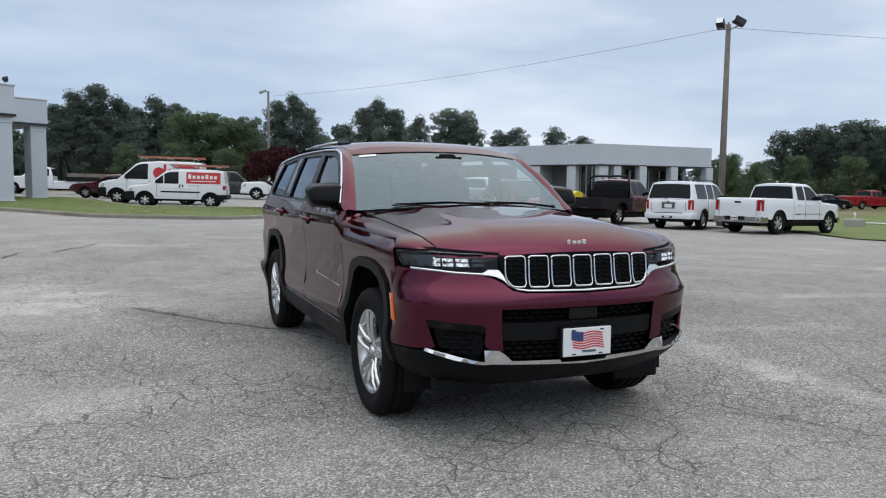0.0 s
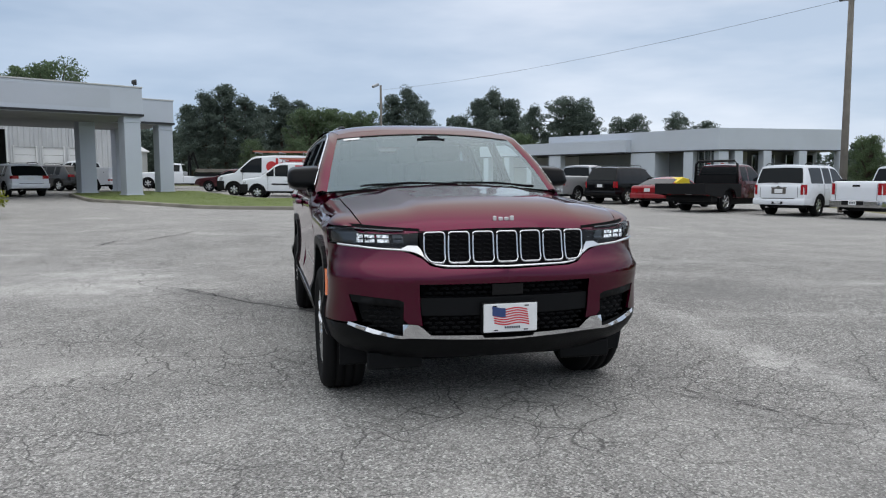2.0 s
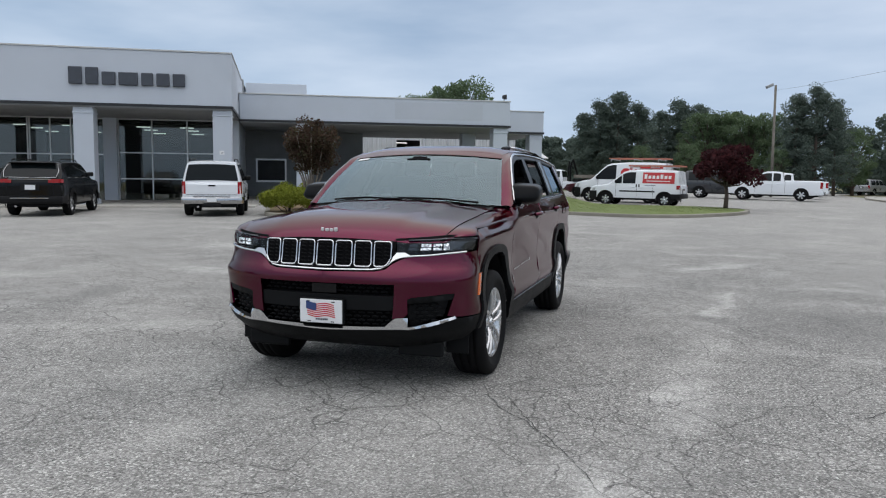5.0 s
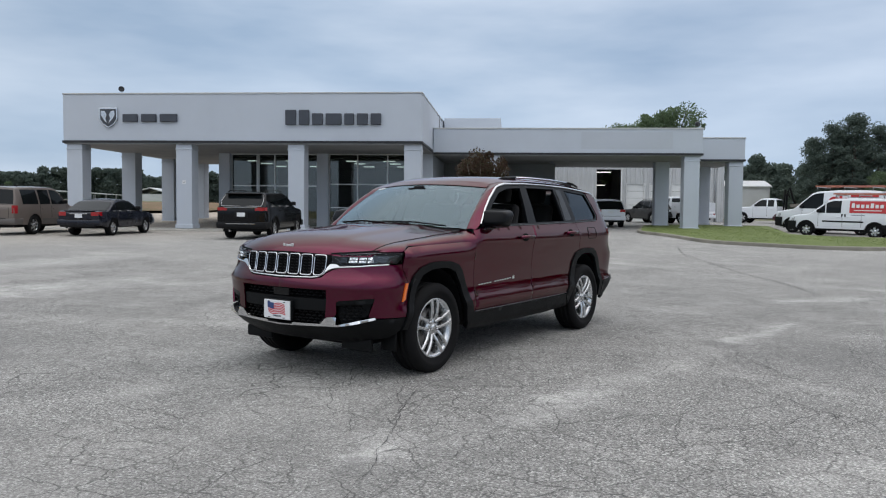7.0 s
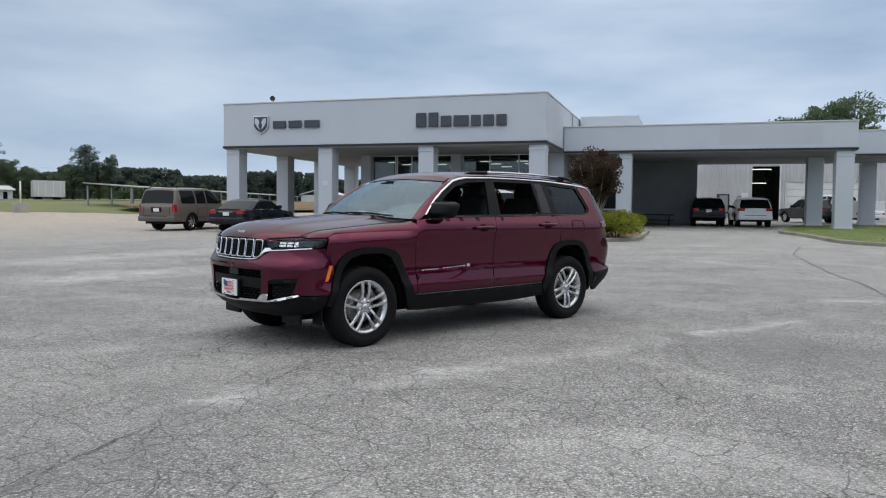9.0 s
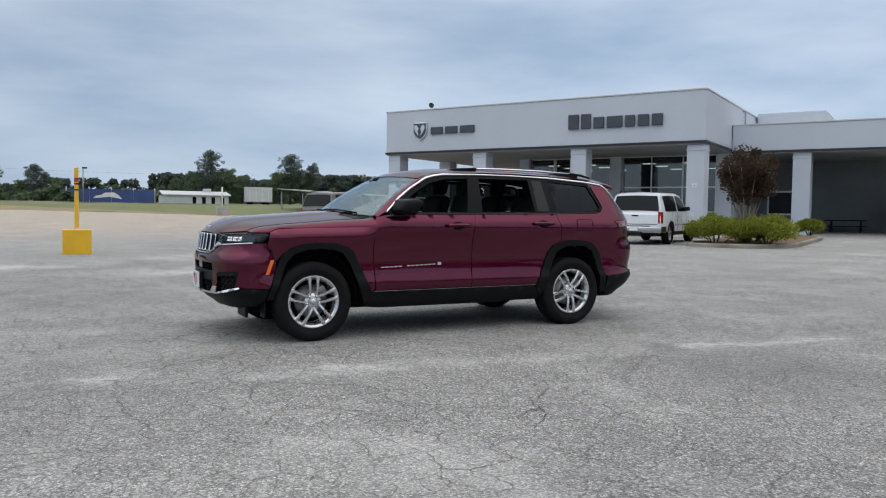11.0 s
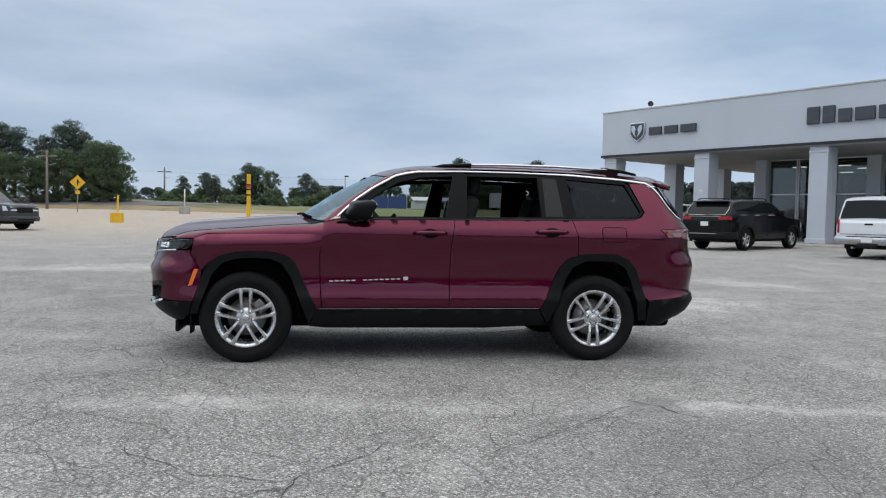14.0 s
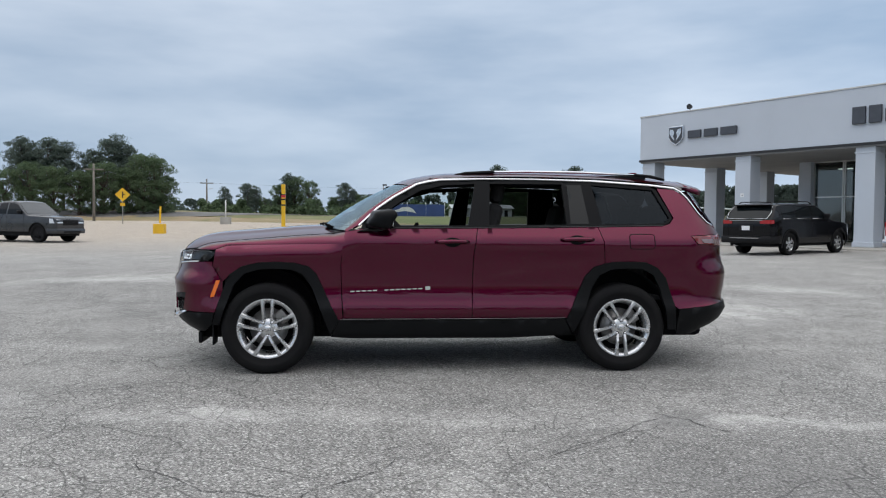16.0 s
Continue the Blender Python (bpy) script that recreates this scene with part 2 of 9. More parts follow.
tan = n.mix(n.maps(n.noise(0.6, 4, 0.6, gc), 0.3, 0.7, 0.55, 1.0), (0.23, 0.214, 0.192), (0.345, 0.295, 0.238))
c = n.mix(n.maps(sep.outputs["X"], -17.0, -38.0, 0.0, 0.9), c, tan)
crack_at = n.add("ShaderNodeMixRGB")
crack_at.blend_type, crack_at.inputs["Fac"].default_value = "ADD", 0.55
wob = n.add("ShaderNodeTexNoise")
wob.inputs["Scale"].default_value, wob.inputs["Detail"].default_value = 1.3, 6.0
n.link(gc, wob.inputs["Vector"])
n.link(gc, crack_at.inputs["Color1"])
n.link(wob.outputs["Color"], crack_at.inputs["Color2"])
for scale, width, depth, gate_at in ((0.36, 0.003, 0.6, 0.50), (1.5, 0.011, 0.88, 0.46), (3.2, 0.023, 0.82, 0.43), (6.5, 0.040, 0.62, 0.42)):
    v = n.add("ShaderNodeTexVoronoi", voronoi_dimensions="2D", feature="DISTANCE_TO_EDGE")
    v.inputs["Scale"].default_value = scale
    n.link(crack_at.outputs["Color"], v.inputs["Vector"])
    gate = n.maps(n.noise(0.16 * min(scale, 4.0) + 0.25, 3, 0.6, gc), gate_at, gate_at + 0.12)
    worn = n.add("ShaderNodeMath", operation="MULTIPLY")
    n.link(gate, worn.inputs[0])
    n.link(n.maps(sep.outputs["X"], -1.0, 3.0, 0.95, 0.78), worn.inputs[1])
    line = n.add("ShaderNodeMath", operation="MULTIPLY")
    n.link(n.maps(v.outputs["Distance"], width * 0.3, width, depth, 0.0), line.inputs[0])
    n.link(worn.outputs[0], line.inputs[1])
    c = n.mix(line.outputs[0], c, (0.045, 0.044, 0.043))
chip = n.add("ShaderNodeTexVoronoi", voronoi_dimensions="2D")
chip.inputs["Scale"].default_value = 115.0
n.link(gc, chip.inputs["Vector"])
speck = n.ramp(chip.outputs["Color"], [(0.0, (0.82, 0.815, 0.81)), (0.3, (1.08, 1.075, 1.07)), (0.6, (1.32, 1.32, 1.32)), (0.85, (1.66, 1.66, 1.66)), (1.0, (1.95, 1.95, 1.95))])
c = n.mix(1.0, c, speck, "MULTIPLY")
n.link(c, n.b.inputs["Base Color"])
n.link(n.bump(stone.outputs["Distance"], 0.5, 0.006, n.bump(mid, 0.35, 0.01)), n.b.inputs["Normal"])

grass = mottled("mown_grass", (0.135, 0.175, 0.042), (0.10, 0.135, 0.033), 0.8, 0.9, 0.6, 0.02, fine=30)
field_grass = mottled("dry_field_grass", (0.20, 0.165, 0.085), (0.085, 0.108, 0.036), 0.16, 0.95, 0.6, 0.05, fine=90)
clay = mottled("red_clay", (0.20, 0.115, 0.06), (0.10, 0.085, 0.035), 0.5, 0.95)
concrete = mottled("concrete", (0.40, 0.385, 0.35), (0.27, 0.26, 0.235), 0.7, 0.9)
kerb_stone = mottled("stained_kerb_concrete", (0.30, 0.28, 0.235), (0.16, 0.15, 0.125), 0.9, 0.9, 0.4, 0.006)
stucco = mottled("painted_stucco", (0.50, 0.545, 0.61), (0.46, 0.50, 0.56), 0.35, 0.75, 0.25, 0.003, fine=120)
stucco_patch = mottled("repainted_stucco", (0.47, 0.505, 0.565), (0.44, 0.475, 0.525), 0.35, 0.75, 0.25, 0.003, fine=120)
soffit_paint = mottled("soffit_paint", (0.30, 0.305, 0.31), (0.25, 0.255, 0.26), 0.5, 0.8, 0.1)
dark_trim = mottled("dark_metal_trim", (0.016, 0.018, 0.022), (0.012, 0.013, 0.016), 2.0, 0.5)
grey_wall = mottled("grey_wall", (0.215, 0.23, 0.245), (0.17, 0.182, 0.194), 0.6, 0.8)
siding = mottled("white_metal_siding", (0.56, 0.57, 0.575), (0.46, 0.47, 0.475), 0.4, 0.5)
door_white = mottled("white_door_paint", (0.74, 0.75, 0.74), (0.66, 0.67, 0.66), 0.8, 0.5)
roof_metal = mottled("roof_metal", (0.55, 0.56, 0.56), (0.44, 0.45, 0.45), 0.5, 0.45)
aluminium = material("mill_aluminium", (0.55, 0.56, 0.57), 0.38, 1.0)
# the dimness of unlit rooms is put into this near-black colour
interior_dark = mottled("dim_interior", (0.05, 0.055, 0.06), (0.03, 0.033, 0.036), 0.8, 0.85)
interior_floor = mottled("showroom_tile", (0.20, 0.19, 0.18), (0.15, 0.145, 0.14), 0.8, 0.35)
sign_grey = mottled("sign_letter_grey", (0.055, 0.063, 0.08), (0.04, 0.046, 0.06), 3.0, 0.4)
sign_silver = material("sign_silver", (0.62, 0.63, 0.65), 0.25, 1.0)
shop_glass = clear_glass("shop_glass", (0.55, 0.62, 0.60), 0.01, 1.75)
tube_glow = material("lit_tube", (1, 1, 1), 0.5, 0.0, Emission_Strength=1.3)
tube_glow.node_tree.nodes["Principled BSDF"].inputs["Emission Color"].default_value = (1.0, 0.98, 0.94, 1)
wood_grey = mottled("weathered_pole_wood", (0.21, 0.19, 0.165), (0.13, 0.118, 0.10), 1.5, 0.9, 0.5)
steel_grey = mottled("galvanised_steel", (0.36, 0.37, 0.38), (0.27, 0.28, 0.29), 1.5, 0.5, metal=0.6)
yellow_paint = mottled("yellow_paint", (0.78, 0.47, 0.012), (0.62, 0.36, 0.012), 1.2, 0.6)
white_paint = mottled("white_paint", (0.74, 0.74, 0.72), (0.6, 0.6, 0.58), 1.5, 0.6)
black_paint = mottled("black_paint", (0.018, 0.018, 0.02), (0.012, 0.012, 0.013), 2.0, 0.5)
red_paint = mottled("red_paint", (0.55, 0.03, 0.035), (0.45, 0.025, 0.03), 2.0, 0.45)
blue_paint = mottled("blue_paint", (0.035, 0.07, 0.22), (0.03, 0.055, 0.17), 0.6, 0.55)
cable_black = material("cable_black", (0.03, 0.03, 0.03), 0.6)


# ---- mesh helpers ----
def bm_new():
    return bmesh.new()


def mesh_object(name, bm, mat, smooth=False):
    me = bpy.data.meshes.new(name)
    bm.normal_update()
    bm.to_mesh(me)
    bm.free()
    for m in mat if isinstance(mat, (list, tuple)) else [mat]:
        me.materials.append(m)
    if smooth:
        for p in me.polygons:
            p.use_smooth = True
    return new(name, me)


def part(name, bm, mat, parent, label="", smooth=False):
    ob = mesh_object(name, bm, mat, smooth)
    ob.parent = parent
    return tagged(ob, label)


def thing(name, m, label, category, group="", kind=""):
    e = new(name)
    e.empty_display_size = 0.1
    e.matrix_world = m
    return tagged(e, label, category, group, kind)


def add_box(bm, x0, x1, y0, y1, z0, z1, bevel=0.0, segments=2, m=None):
    verts = [bm.verts.new((x, y, z)) for x in (x0, x1) for y in (y0, y1) for z in (z0, z1)]
    faces = [bm.faces.new([verts[i] for i in q]) for q in ((0, 1, 3, 2), (4, 6, 7, 5), (0, 4, 5, 1), (2, 3, 7, 6), (0, 2, 6, 4), (1, 5, 7, 3))]
    out = verts
    if bevel:
        edges = list({e for f in faces for e in f.edges})
        r = bmesh.ops.bevel(bm, geom=edges, offset=bevel, segments=segments, profile=0.5, affect="EDGES")
        out = list({v for f in r["faces"] for v in f.verts} | {v for v in verts if v.is_valid})
    if m is not None:
        bmesh.ops.transform(bm, matrix=m, verts=out)
    return bm


def box(*a, **k):
    return add_box(bm_new(), *a, **k)


def add_tube(bm, points, radius, sides=8, caps=True):
    """A round bar along points; radius one number or one for each point."""
    pts = [Vector(p) for p in points]
    radii = radius if isinstance(radius, (list, tuple)) else [radius] * len(pts)
    rings = []
    up = Vector((0, 0, 1))
    for i, p in enumerate(pts):
        d = (pts[min(i + 1, len(pts) - 1)] - pts[max(i - 1, 0)]).normalized()
        a = d.cross(up if abs(d.z) < 0.95 else Vector((1, 0, 0))).normalized()
        b = d.cross(a)
        rings.append([bm.verts.new(p + radii[i] * (math.cos(t) * a + math.sin(t) * b)) for t in (2 * math.pi * k / sides for k in range(sides))])
    for r, q in zip(rings, rings[1:]):
        for k in range(sides):
            f = bm.faces.new((r[k], q[k], q[(k + 1) % sides], r[(k + 1) % sides]))
            f.smooth = True
    if caps:
        bm.faces.new(rings[0])
        bm.faces.new(rings[-1][::-1])
    return bm


def tube(*a, **k):
    return add_tube(bm_new(), *a, **k)


def prism(outline, a, b, axis="x", bevel=0.0, segments=2):
    """A closed outline of pairs drawn out from a to b along an axis."""
    bm = bm_new()
    put = {"x": lambda w, p: (w, p[0], p[1]), "y": lambda w, p: (p[0], w, p[1]), "z": lambda w, p: (p[0], p[1], w)}[axis]
    one, two = [bm.verts.new(put(a, p)) for p in outline], [bm.verts.new(put(b, p)) for p in outline]
    f1, f2 = bm.faces.new(one), bm.faces.new(two[::-1])
    for i in range(len(outline)):
        j = (i + 1) % len(outline)
        bm.faces.new((one[j], one[i], two[i], two[j]))
    bmesh.ops.recalc_face_normals(bm, faces=bm.faces[:])
    if bevel:
        bmesh.ops.bevel(bm, geom=[e for e in bm.edges if e.calc_face_angle(0) > 0.3], offset=bevel, segments=segments, profile=0.5, affect="EDGES", clamp_overlap=True)
    return bm


def lathe(profile, sides=32, axis="x"):
    """A profile of (radius, along) turned about an axis; closed where it meets it."""
    bm = bm_new()
    put = {"x": lambda r, h, t: (h, r * math.cos(t), r * math.sin(t)), "z": lambda r, h, t: (r * math.cos(t), r * math.sin(t), h)}[axis]
    rings = [[bm.verts.new(put(r, h, 2 * math.pi * k / sides)) for k in range(sides)] for r, h in profile]
    for r, q in zip(rings, rings[1:]):
        for k in range(sides):
            f = bm.faces.new((r[k], r[(k + 1) % sides], q[(k + 1) % sides], q[k]))
            f.smooth = True
    bmesh.ops.remove_doubles(bm, verts=bm.verts[:], dist=0.0005)
    bmesh.ops.recalc_face_normals(bm, faces=bm.faces[:])
    return bm


# ---- the lie of the land ----
def soft(x, k=6.0):
    return k * math.log1p(math.exp(max(-50.0, min(50.0, x / k))))


def land(x, y):
    """Height of the ground: level round the middle of the lot, rising gently to the buildings and the road."""
    flat = 6 * math.log(2)
    b = 0.0035 * soft(-x) - 0.022 * soft(x) + 0.0185 * flat + 0.02 * soft(-x - 30, 5) - 0.012 * soft(-x - 75, 8) + 0.016 * soft(x - 30, 5)
    c = 0.012 * soft(y) - 0.002 * soft(-y) - 0.010 * flat + 0.008 * soft(y - 28, 4) - 0.015 * soft(y - 44, 5)
    k = min(1.0, max(0.0, (math.hypot(x, y - 1.5) - 5) / 10))
    return k * k * (3 - 2 * k) * (b + c)


from mathutils.geometry import delaunay_2d_cdt


def inside(p, loop):
    hit, j = False, len(loop) - 1
    for i in range(len(loop)):
        (xi, yi), (xj, yj) = loop[i], loop[j]
        if (yi > p[1]) != (yj > p[1]) and p[0] < (xj - xi) * (p[1] - yi) / (yj - yi) + xi:
            hit = not hit
        j = i
    return hit


def resample(loop, step, closed=True):
    out = []
    n = len(loop)
    for i in range(n if closed else n - 1):
        a, b = Vector(loop[i]), Vector(loop[(i + 1) % n])
        k = max(1, round((b - a).length / step))
        out += [tuple(a + (b - a) * j / k) for j in range(k)]
    return out if closed else out + [tuple(loop[-1])]


def sheet(outline, holes, step, place, step_in=None, lip=0.0):
    """A surface: the outline, less its holes, in two coordinates, laid in space by place(a, b). lip: depth of the turned-in edge."""
    step_in = step_in or step
    loops = [resample(outline, step)] + [resample(h, step) for h in holes]
    pts, faces = [], []
    for loop in loops:
        faces.append(list(range(len(pts), len(pts) + len(loop))))
        pts += loop
    edge = np.array(pts)
    lo, hi = edge.min(0), edge.max(0)
    for a in np.arange(lo[0] + step_in / 2, hi[0], step_in):
        for b in np.arange(lo[1] + step_in / 2, hi[1], step_in):
            if inside((a, b), loops[0]) and not any(inside((a, b), h) for h in loops[1:]) and np.hypot(edge[:, 0] - a, edge[:, 1] - b).min() > 0.45 * step:
                pts.append((a, b))
    vs, _, fs, *_ = delaunay_2d_cdt([Vector(p) for p in pts], [(f[i], f[(i + 1) % len(f)]) for f in faces for i in range(len(f))], [], 0, 1e-6)
    bm = bm_new()
    verts = [bm.verts.new(place(v[0], v[1])) for v in vs]
    for f in fs:
        mid = sum((vs[i] for i in f), Vector((0, 0))) / len(f)
        if inside(mid, loops[0]) and not any(inside(mid, h) for h in loops[1:]):
            bm.faces.new([verts[i] for i in f]).smooth = True
    bmesh.ops.delete(bm, geom=[v for v in bm.verts if not v.link_faces], context="VERTS")
    if lip:
        bm.normal_update()
        rim = [e for e in bm.edges if e.is_boundary]
        normal = {v: v.normal.copy() for e in rim for v in e.verts}
        low = {v: bm.verts.new(v.co - lip * nv) for v, nv in normal.items()}
        for e in rim:
            f = e.link_faces[0]
            a, b = next((l.vert, l.link_loop_next.vert) for l in f.loops if l.edge == e)
            bm.faces.new((b, a, low[a], low[b]))
            e.smooth = False
    return bm


# main building's own axes: s along its front, v into it
A_FRONT = radians(29.6)
FRONT = Vector((-27.43, 17.94, 0.0))
M_FRONT = Matrix.Translation(FRONT) @ Matrix.Rotation(A_FRONT, 4, "Z")


def at_front(s, v, z=None):
    p = M_FRONT @ Vector((s, v, 0))
    return Vector((p.x, p.y, land(p.x, p.y) if z is None else z))

# ---- ground, lot, lawns and kerbs ----
def ground_sheet():
    bm = bm_new()
    radii = [0.0] + [4.0 * 1.17**k for k in range(44)]
    rings = []
    for r in radii:
        rings.append([bm.verts.new((r * math.cos(t), r * math.sin(t), land(r * math.cos(t), r * math.sin(t)) - 0.06)) for t in (2 * math.pi * k / 72 for k in range(72 if r else 1))])
    for a, b in zip(rings, rings[1:]):
        for k in range(72):
            q = (a[k % len(a)], b[k], b[(k + 1) % 72], a[(k + 1) % len(a)])
            bm.faces.new(q if len(a) > 1 else (a[0], b[k], b[(k + 1) % 72]))
    return bm


tagged(mesh_object("ground", ground_sheet(), field_grass, True), "rough green and tan field grass out to the horizon", "ground", kind="structure")

LOT = [(-74, -75), (42, -75), (38, -20), (28, 0), (21.5, 14.6), (23.5, 20), (27, 30), (22, 45), (17.5, 60), (19, 90), (40, 128), (16, 128), (4, 84), (-3, 72), (-52, 66), (-60, 40), (-46, 26), (-50, 16), (-70, 8), (-84, -18)]
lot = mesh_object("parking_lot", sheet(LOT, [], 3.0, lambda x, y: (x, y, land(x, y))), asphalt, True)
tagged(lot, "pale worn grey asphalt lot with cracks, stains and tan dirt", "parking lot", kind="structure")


crack_dark = mottled("open_crack", (0.035, 0.034, 0.033), (0.06, 0.058, 0.056), 6.0, 0.95)


def crack_strip(bm, points, wide, rng):
    """Adds one ragged open crack in the asphalt."""
    line, rows = resample(points, 0.06, False), []
    off = 0.0
    for i, (x, y) in enumerate(line):
        a, b = Vector(line[max(0, i - 1)]), Vector(line[min(len(line) - 1, i + 1)])
        t = (b - a).normalized()
        off = 0.8 * off + rng.uniform(-0.016, 0.016)
        w = wide * rng.uniform(0.15, 1.0) * min(1.0, 0.2 + 0.2 * i, 0.2 + 0.2 * (len(line) - 1 - i))
        rows.append([bm.verts.new((x - t.y * (off + s * w), y + t.x * (off + s * w), land(x, y) + (0.004 if abs(x) + abs(y) < 6 else 0.016))) for s in (-0.5, 0.5)])
    for p, q in zip(rows, rows[1:]):
        bm.faces.new((p[0], q[0], q[1], p[1]))
    return bm


for i, (wide, pts) in enumerate((
    (0.036, [(-2.38, 4.9), (-1.45, 3.56), (-0.91, 2.85), (-0.47, 1.96)]),
    (0.014, [(-3.5, 1.75), (-2.88, 1.8), (-2.56, 1.8), (-2.34, 1.66), (-1.93, 1.64)]),
    (0.012, [(-2.35, -0.51), (-2.1, -0.72), (-1.98, -0.68), (-1.84, -0.73)]),
    (0.008, [(0.93, -0.33), (1.19, -0.61), (1.37, -1.0), (1.5, -1.24), (1.63, -1.51)]),
    (0.03, [(-3.61, 21.15), (-1.99, 16.71), (0.47, 12.58), (1.73, 10.85), (2.72, 8.91)]),
    (0.006, [(2.6, 2.91), (3.08, 2.26), (3.34, 1.86), (3.7, 1.45)]),
    (0.014, [(3.05, -3.85), (2.83, -3.52), (2.5, -2.98), (2.2, -2.5)]),
    (0.008, [(2.2, -2.5), (1.94, -1.99), (1.54, -1.25), (1.18, -0.8), (0.88, -0.28)]),
    (0.007, [(3.3, 1.9), (3.0, 2.25), (2.78, 2.5), (2.6, 2.72), (2.5, 2.98)]),
    (0.02, [(2.42, 2.85), (2.6, 3.02), (2.78, 3.05), (2.95, 3.2)]),
    (0.009, [(4.4, 0.2), (4.1, 0.55), (3.85, 0.6), (3.5, 0.95), (3.2, 1.1)]),
    (0.009, [(3.9, 0.6), (3.75, 0.1), (3.4, -0.3), (3.1, -0.42)]),
    (0.03, [(2.5, 15.93), (3.36, 14.18), (4.02, 13.13)]),
    (0.05, [(-4.45, 10.36), (-4.14, 11.57), (-3.58, 11.75), (-2.78, 13.64)]),
)):
    tagged(mesh_object("pavement_crack", crack_strip(bm_new(), pts, wide, random.Random(i)), crack_dark), "dark ragged crack in the asphalt", "crack", kind="structure")

# webs of fine cracks where the surface has broken up
for i, (x, y, half_long, half_wide, turn, count) in enumerate(((-2.0, 4.2, 1.5, 0.6, 124, 44), (-1.0, 2.6, 0.9, 0.5, 124, 20), (3.3, 1.6, 1.6, 0.7, 118, 30), (2.6, -3.2, 1.2, 0.6, 56, 24), (3.6, 3.1, 1.2, 0.8, 20, 20))):
    rng, bm = random.Random(40 + i), bm_new()
    axis = Vector((math.cos(radians(turn)), math.sin(radians(turn))))
    for k in range(count):
        u, v = rng.gauss(0, 0.45) * half_long, rng.gauss(0, 0.45) * half_wide
        at, heading, line = Vector((x + axis.x * u - axis.y * v, y + axis.y * u + axis.x * v)), rng.uniform(0, 2 * math.pi), []
        for j in range(rng.randint(3, 6)):
            line.append(tuple(at))
            heading += rng.uniform(-0.9, 0.9)
            at = at + Vector((math.cos(heading), math.sin(heading))) * rng.uniform(0.07, 0.16)
        crack_strip(bm, line, rng.uniform(0.004, 0.011), rng)
    tagged(mesh_object("crack_web", bm, crack_dark), "web of fine dark cracks in the asphalt", "crack", kind="stuff")


def rounded(loop, r, n=5):
    """The loop with its corners rounded."""
    out = []
    for i, p in enumerate(loop):
        p, a, b = Vector(p), Vector(loop[i - 1]), Vector(loop[(i + 1) % len(loop)])
        ra = min(r, 0.45 * (a - p).length, 0.45 * (b - p).length)
        s, e = p + (a - p).normalized() * ra, p + (b - p).normalized() * ra
        out += [tuple((1 - t) ** 2 * s + 2 * t * (1 - t) * p + t * t * e) for t in (k / n for k in range(n + 1))]
    return out


def shrink(loop, d):
    """The loop moved inwards by d; it runs anticlockwise."""
    out = []
    for i, p in enumerate(loop):
        t = (Vector(loop[(i + 1) % len(loop)]) - Vector(loop[i - 1])).normalized()
        out.append((p[0] - d * t.y, p[1] + d * t.x))
    return out


def island(name, loop, turf, label, category, rise=0.13):
    loop = rounded(loop, 1.4)
    inner = shrink(loop, 0.16)
    bed = mesh_object(name, sheet(inner, [], 1.2, lambda x, y: (x, y, land(x, y) + rise - 0.01 + 0.015 * noise.noise((x, y, 0)))), turf, True)
    tagged(bed, label, category, kind="structure")
    bm = bm_new()
    rings = []
    for lp, z in ((loop, -0.05), (loop, rise - 0.02), (shrink(loop, 0.02), rise), (inner, rise), (inner, -0.05)):
        rings.append([bm.verts.new((x, y, land(x, y) + z)) for x, y in lp])
    for a, b in zip(rings, rings[1:]):
        for k in range(len(a)):
            bm.faces.new((a[k], a[(k + 1) % len(a)], b[(k + 1) % len(a)], b[k]))
    bmesh.ops.recalc_face_normals(bm, faces=bm.faces[:])
    tagged(mesh_object(name + "_kerb", bm, kerb_stone), "worn grey concrete kerb edge", "kerb", kind="structure")
    return bed


island("lawn", [(-3.2, 23.6), (0.8, 22.8), (2.6, 23.9), (4.8, 27.6), (5.2, 30.6), (3.4, 32.0), (-1.5, 31.4), (-3.6, 38.6), (-5.0, 43.5), (-10.2, 41.5), (-11.2, 38.4), (-8.4, 30.2), (-6.4, 28.2)], grass, "mown green lawn on a kerbed island", "lawn")
island("planting_bed", [tuple(at_front(s, v)[:2]) for s, v in ((13.7, -9.3), (16.0, -9.3), (17.1, -7.6), (17.1, 1.0), (13.7, 1.0))], clay, "bare brown planting bed inside a kerb", "planting bed")
island("roadside_strip", [(21.5, 34), (24.5, 46), (19.8, 62), (22, 78), (19.4, 78), (16.2, 62), (15.6, 53), (17.2, 44)], concrete, "pale concrete forecourt edge with a kerb", "pavement", 0.12)
side_lawn = mesh_object("side_lawn", sheet([(21.6, 14.5), (24, 12), (60, 6), (90, 20), (95, 44), (60, 40), (36, 30), (28, 25), (24, 20)], [], 3.0, lambda x, y: (x, y, land(x, y) + 0.03)), grass, True)
tagged(side_lawn, "mown green lawn beside the lot", "lawn", kind="structure")


label_paper = mottled("sticker_white", (0.72, 0.73, 0.74), (0.66, 0.67, 0.68), 3.0, 0.5)
# ---- main building: porch, showroom, service canopy ----
main = thing("dealership_building", M_FRONT, "pale grey-blue stucco car showroom with a deep columned porch", "building")
SOFFIT, FASCIA_LOW, FASCIA_TOP = 4.56, 4.72, 7.0
PLINTH = 0.52


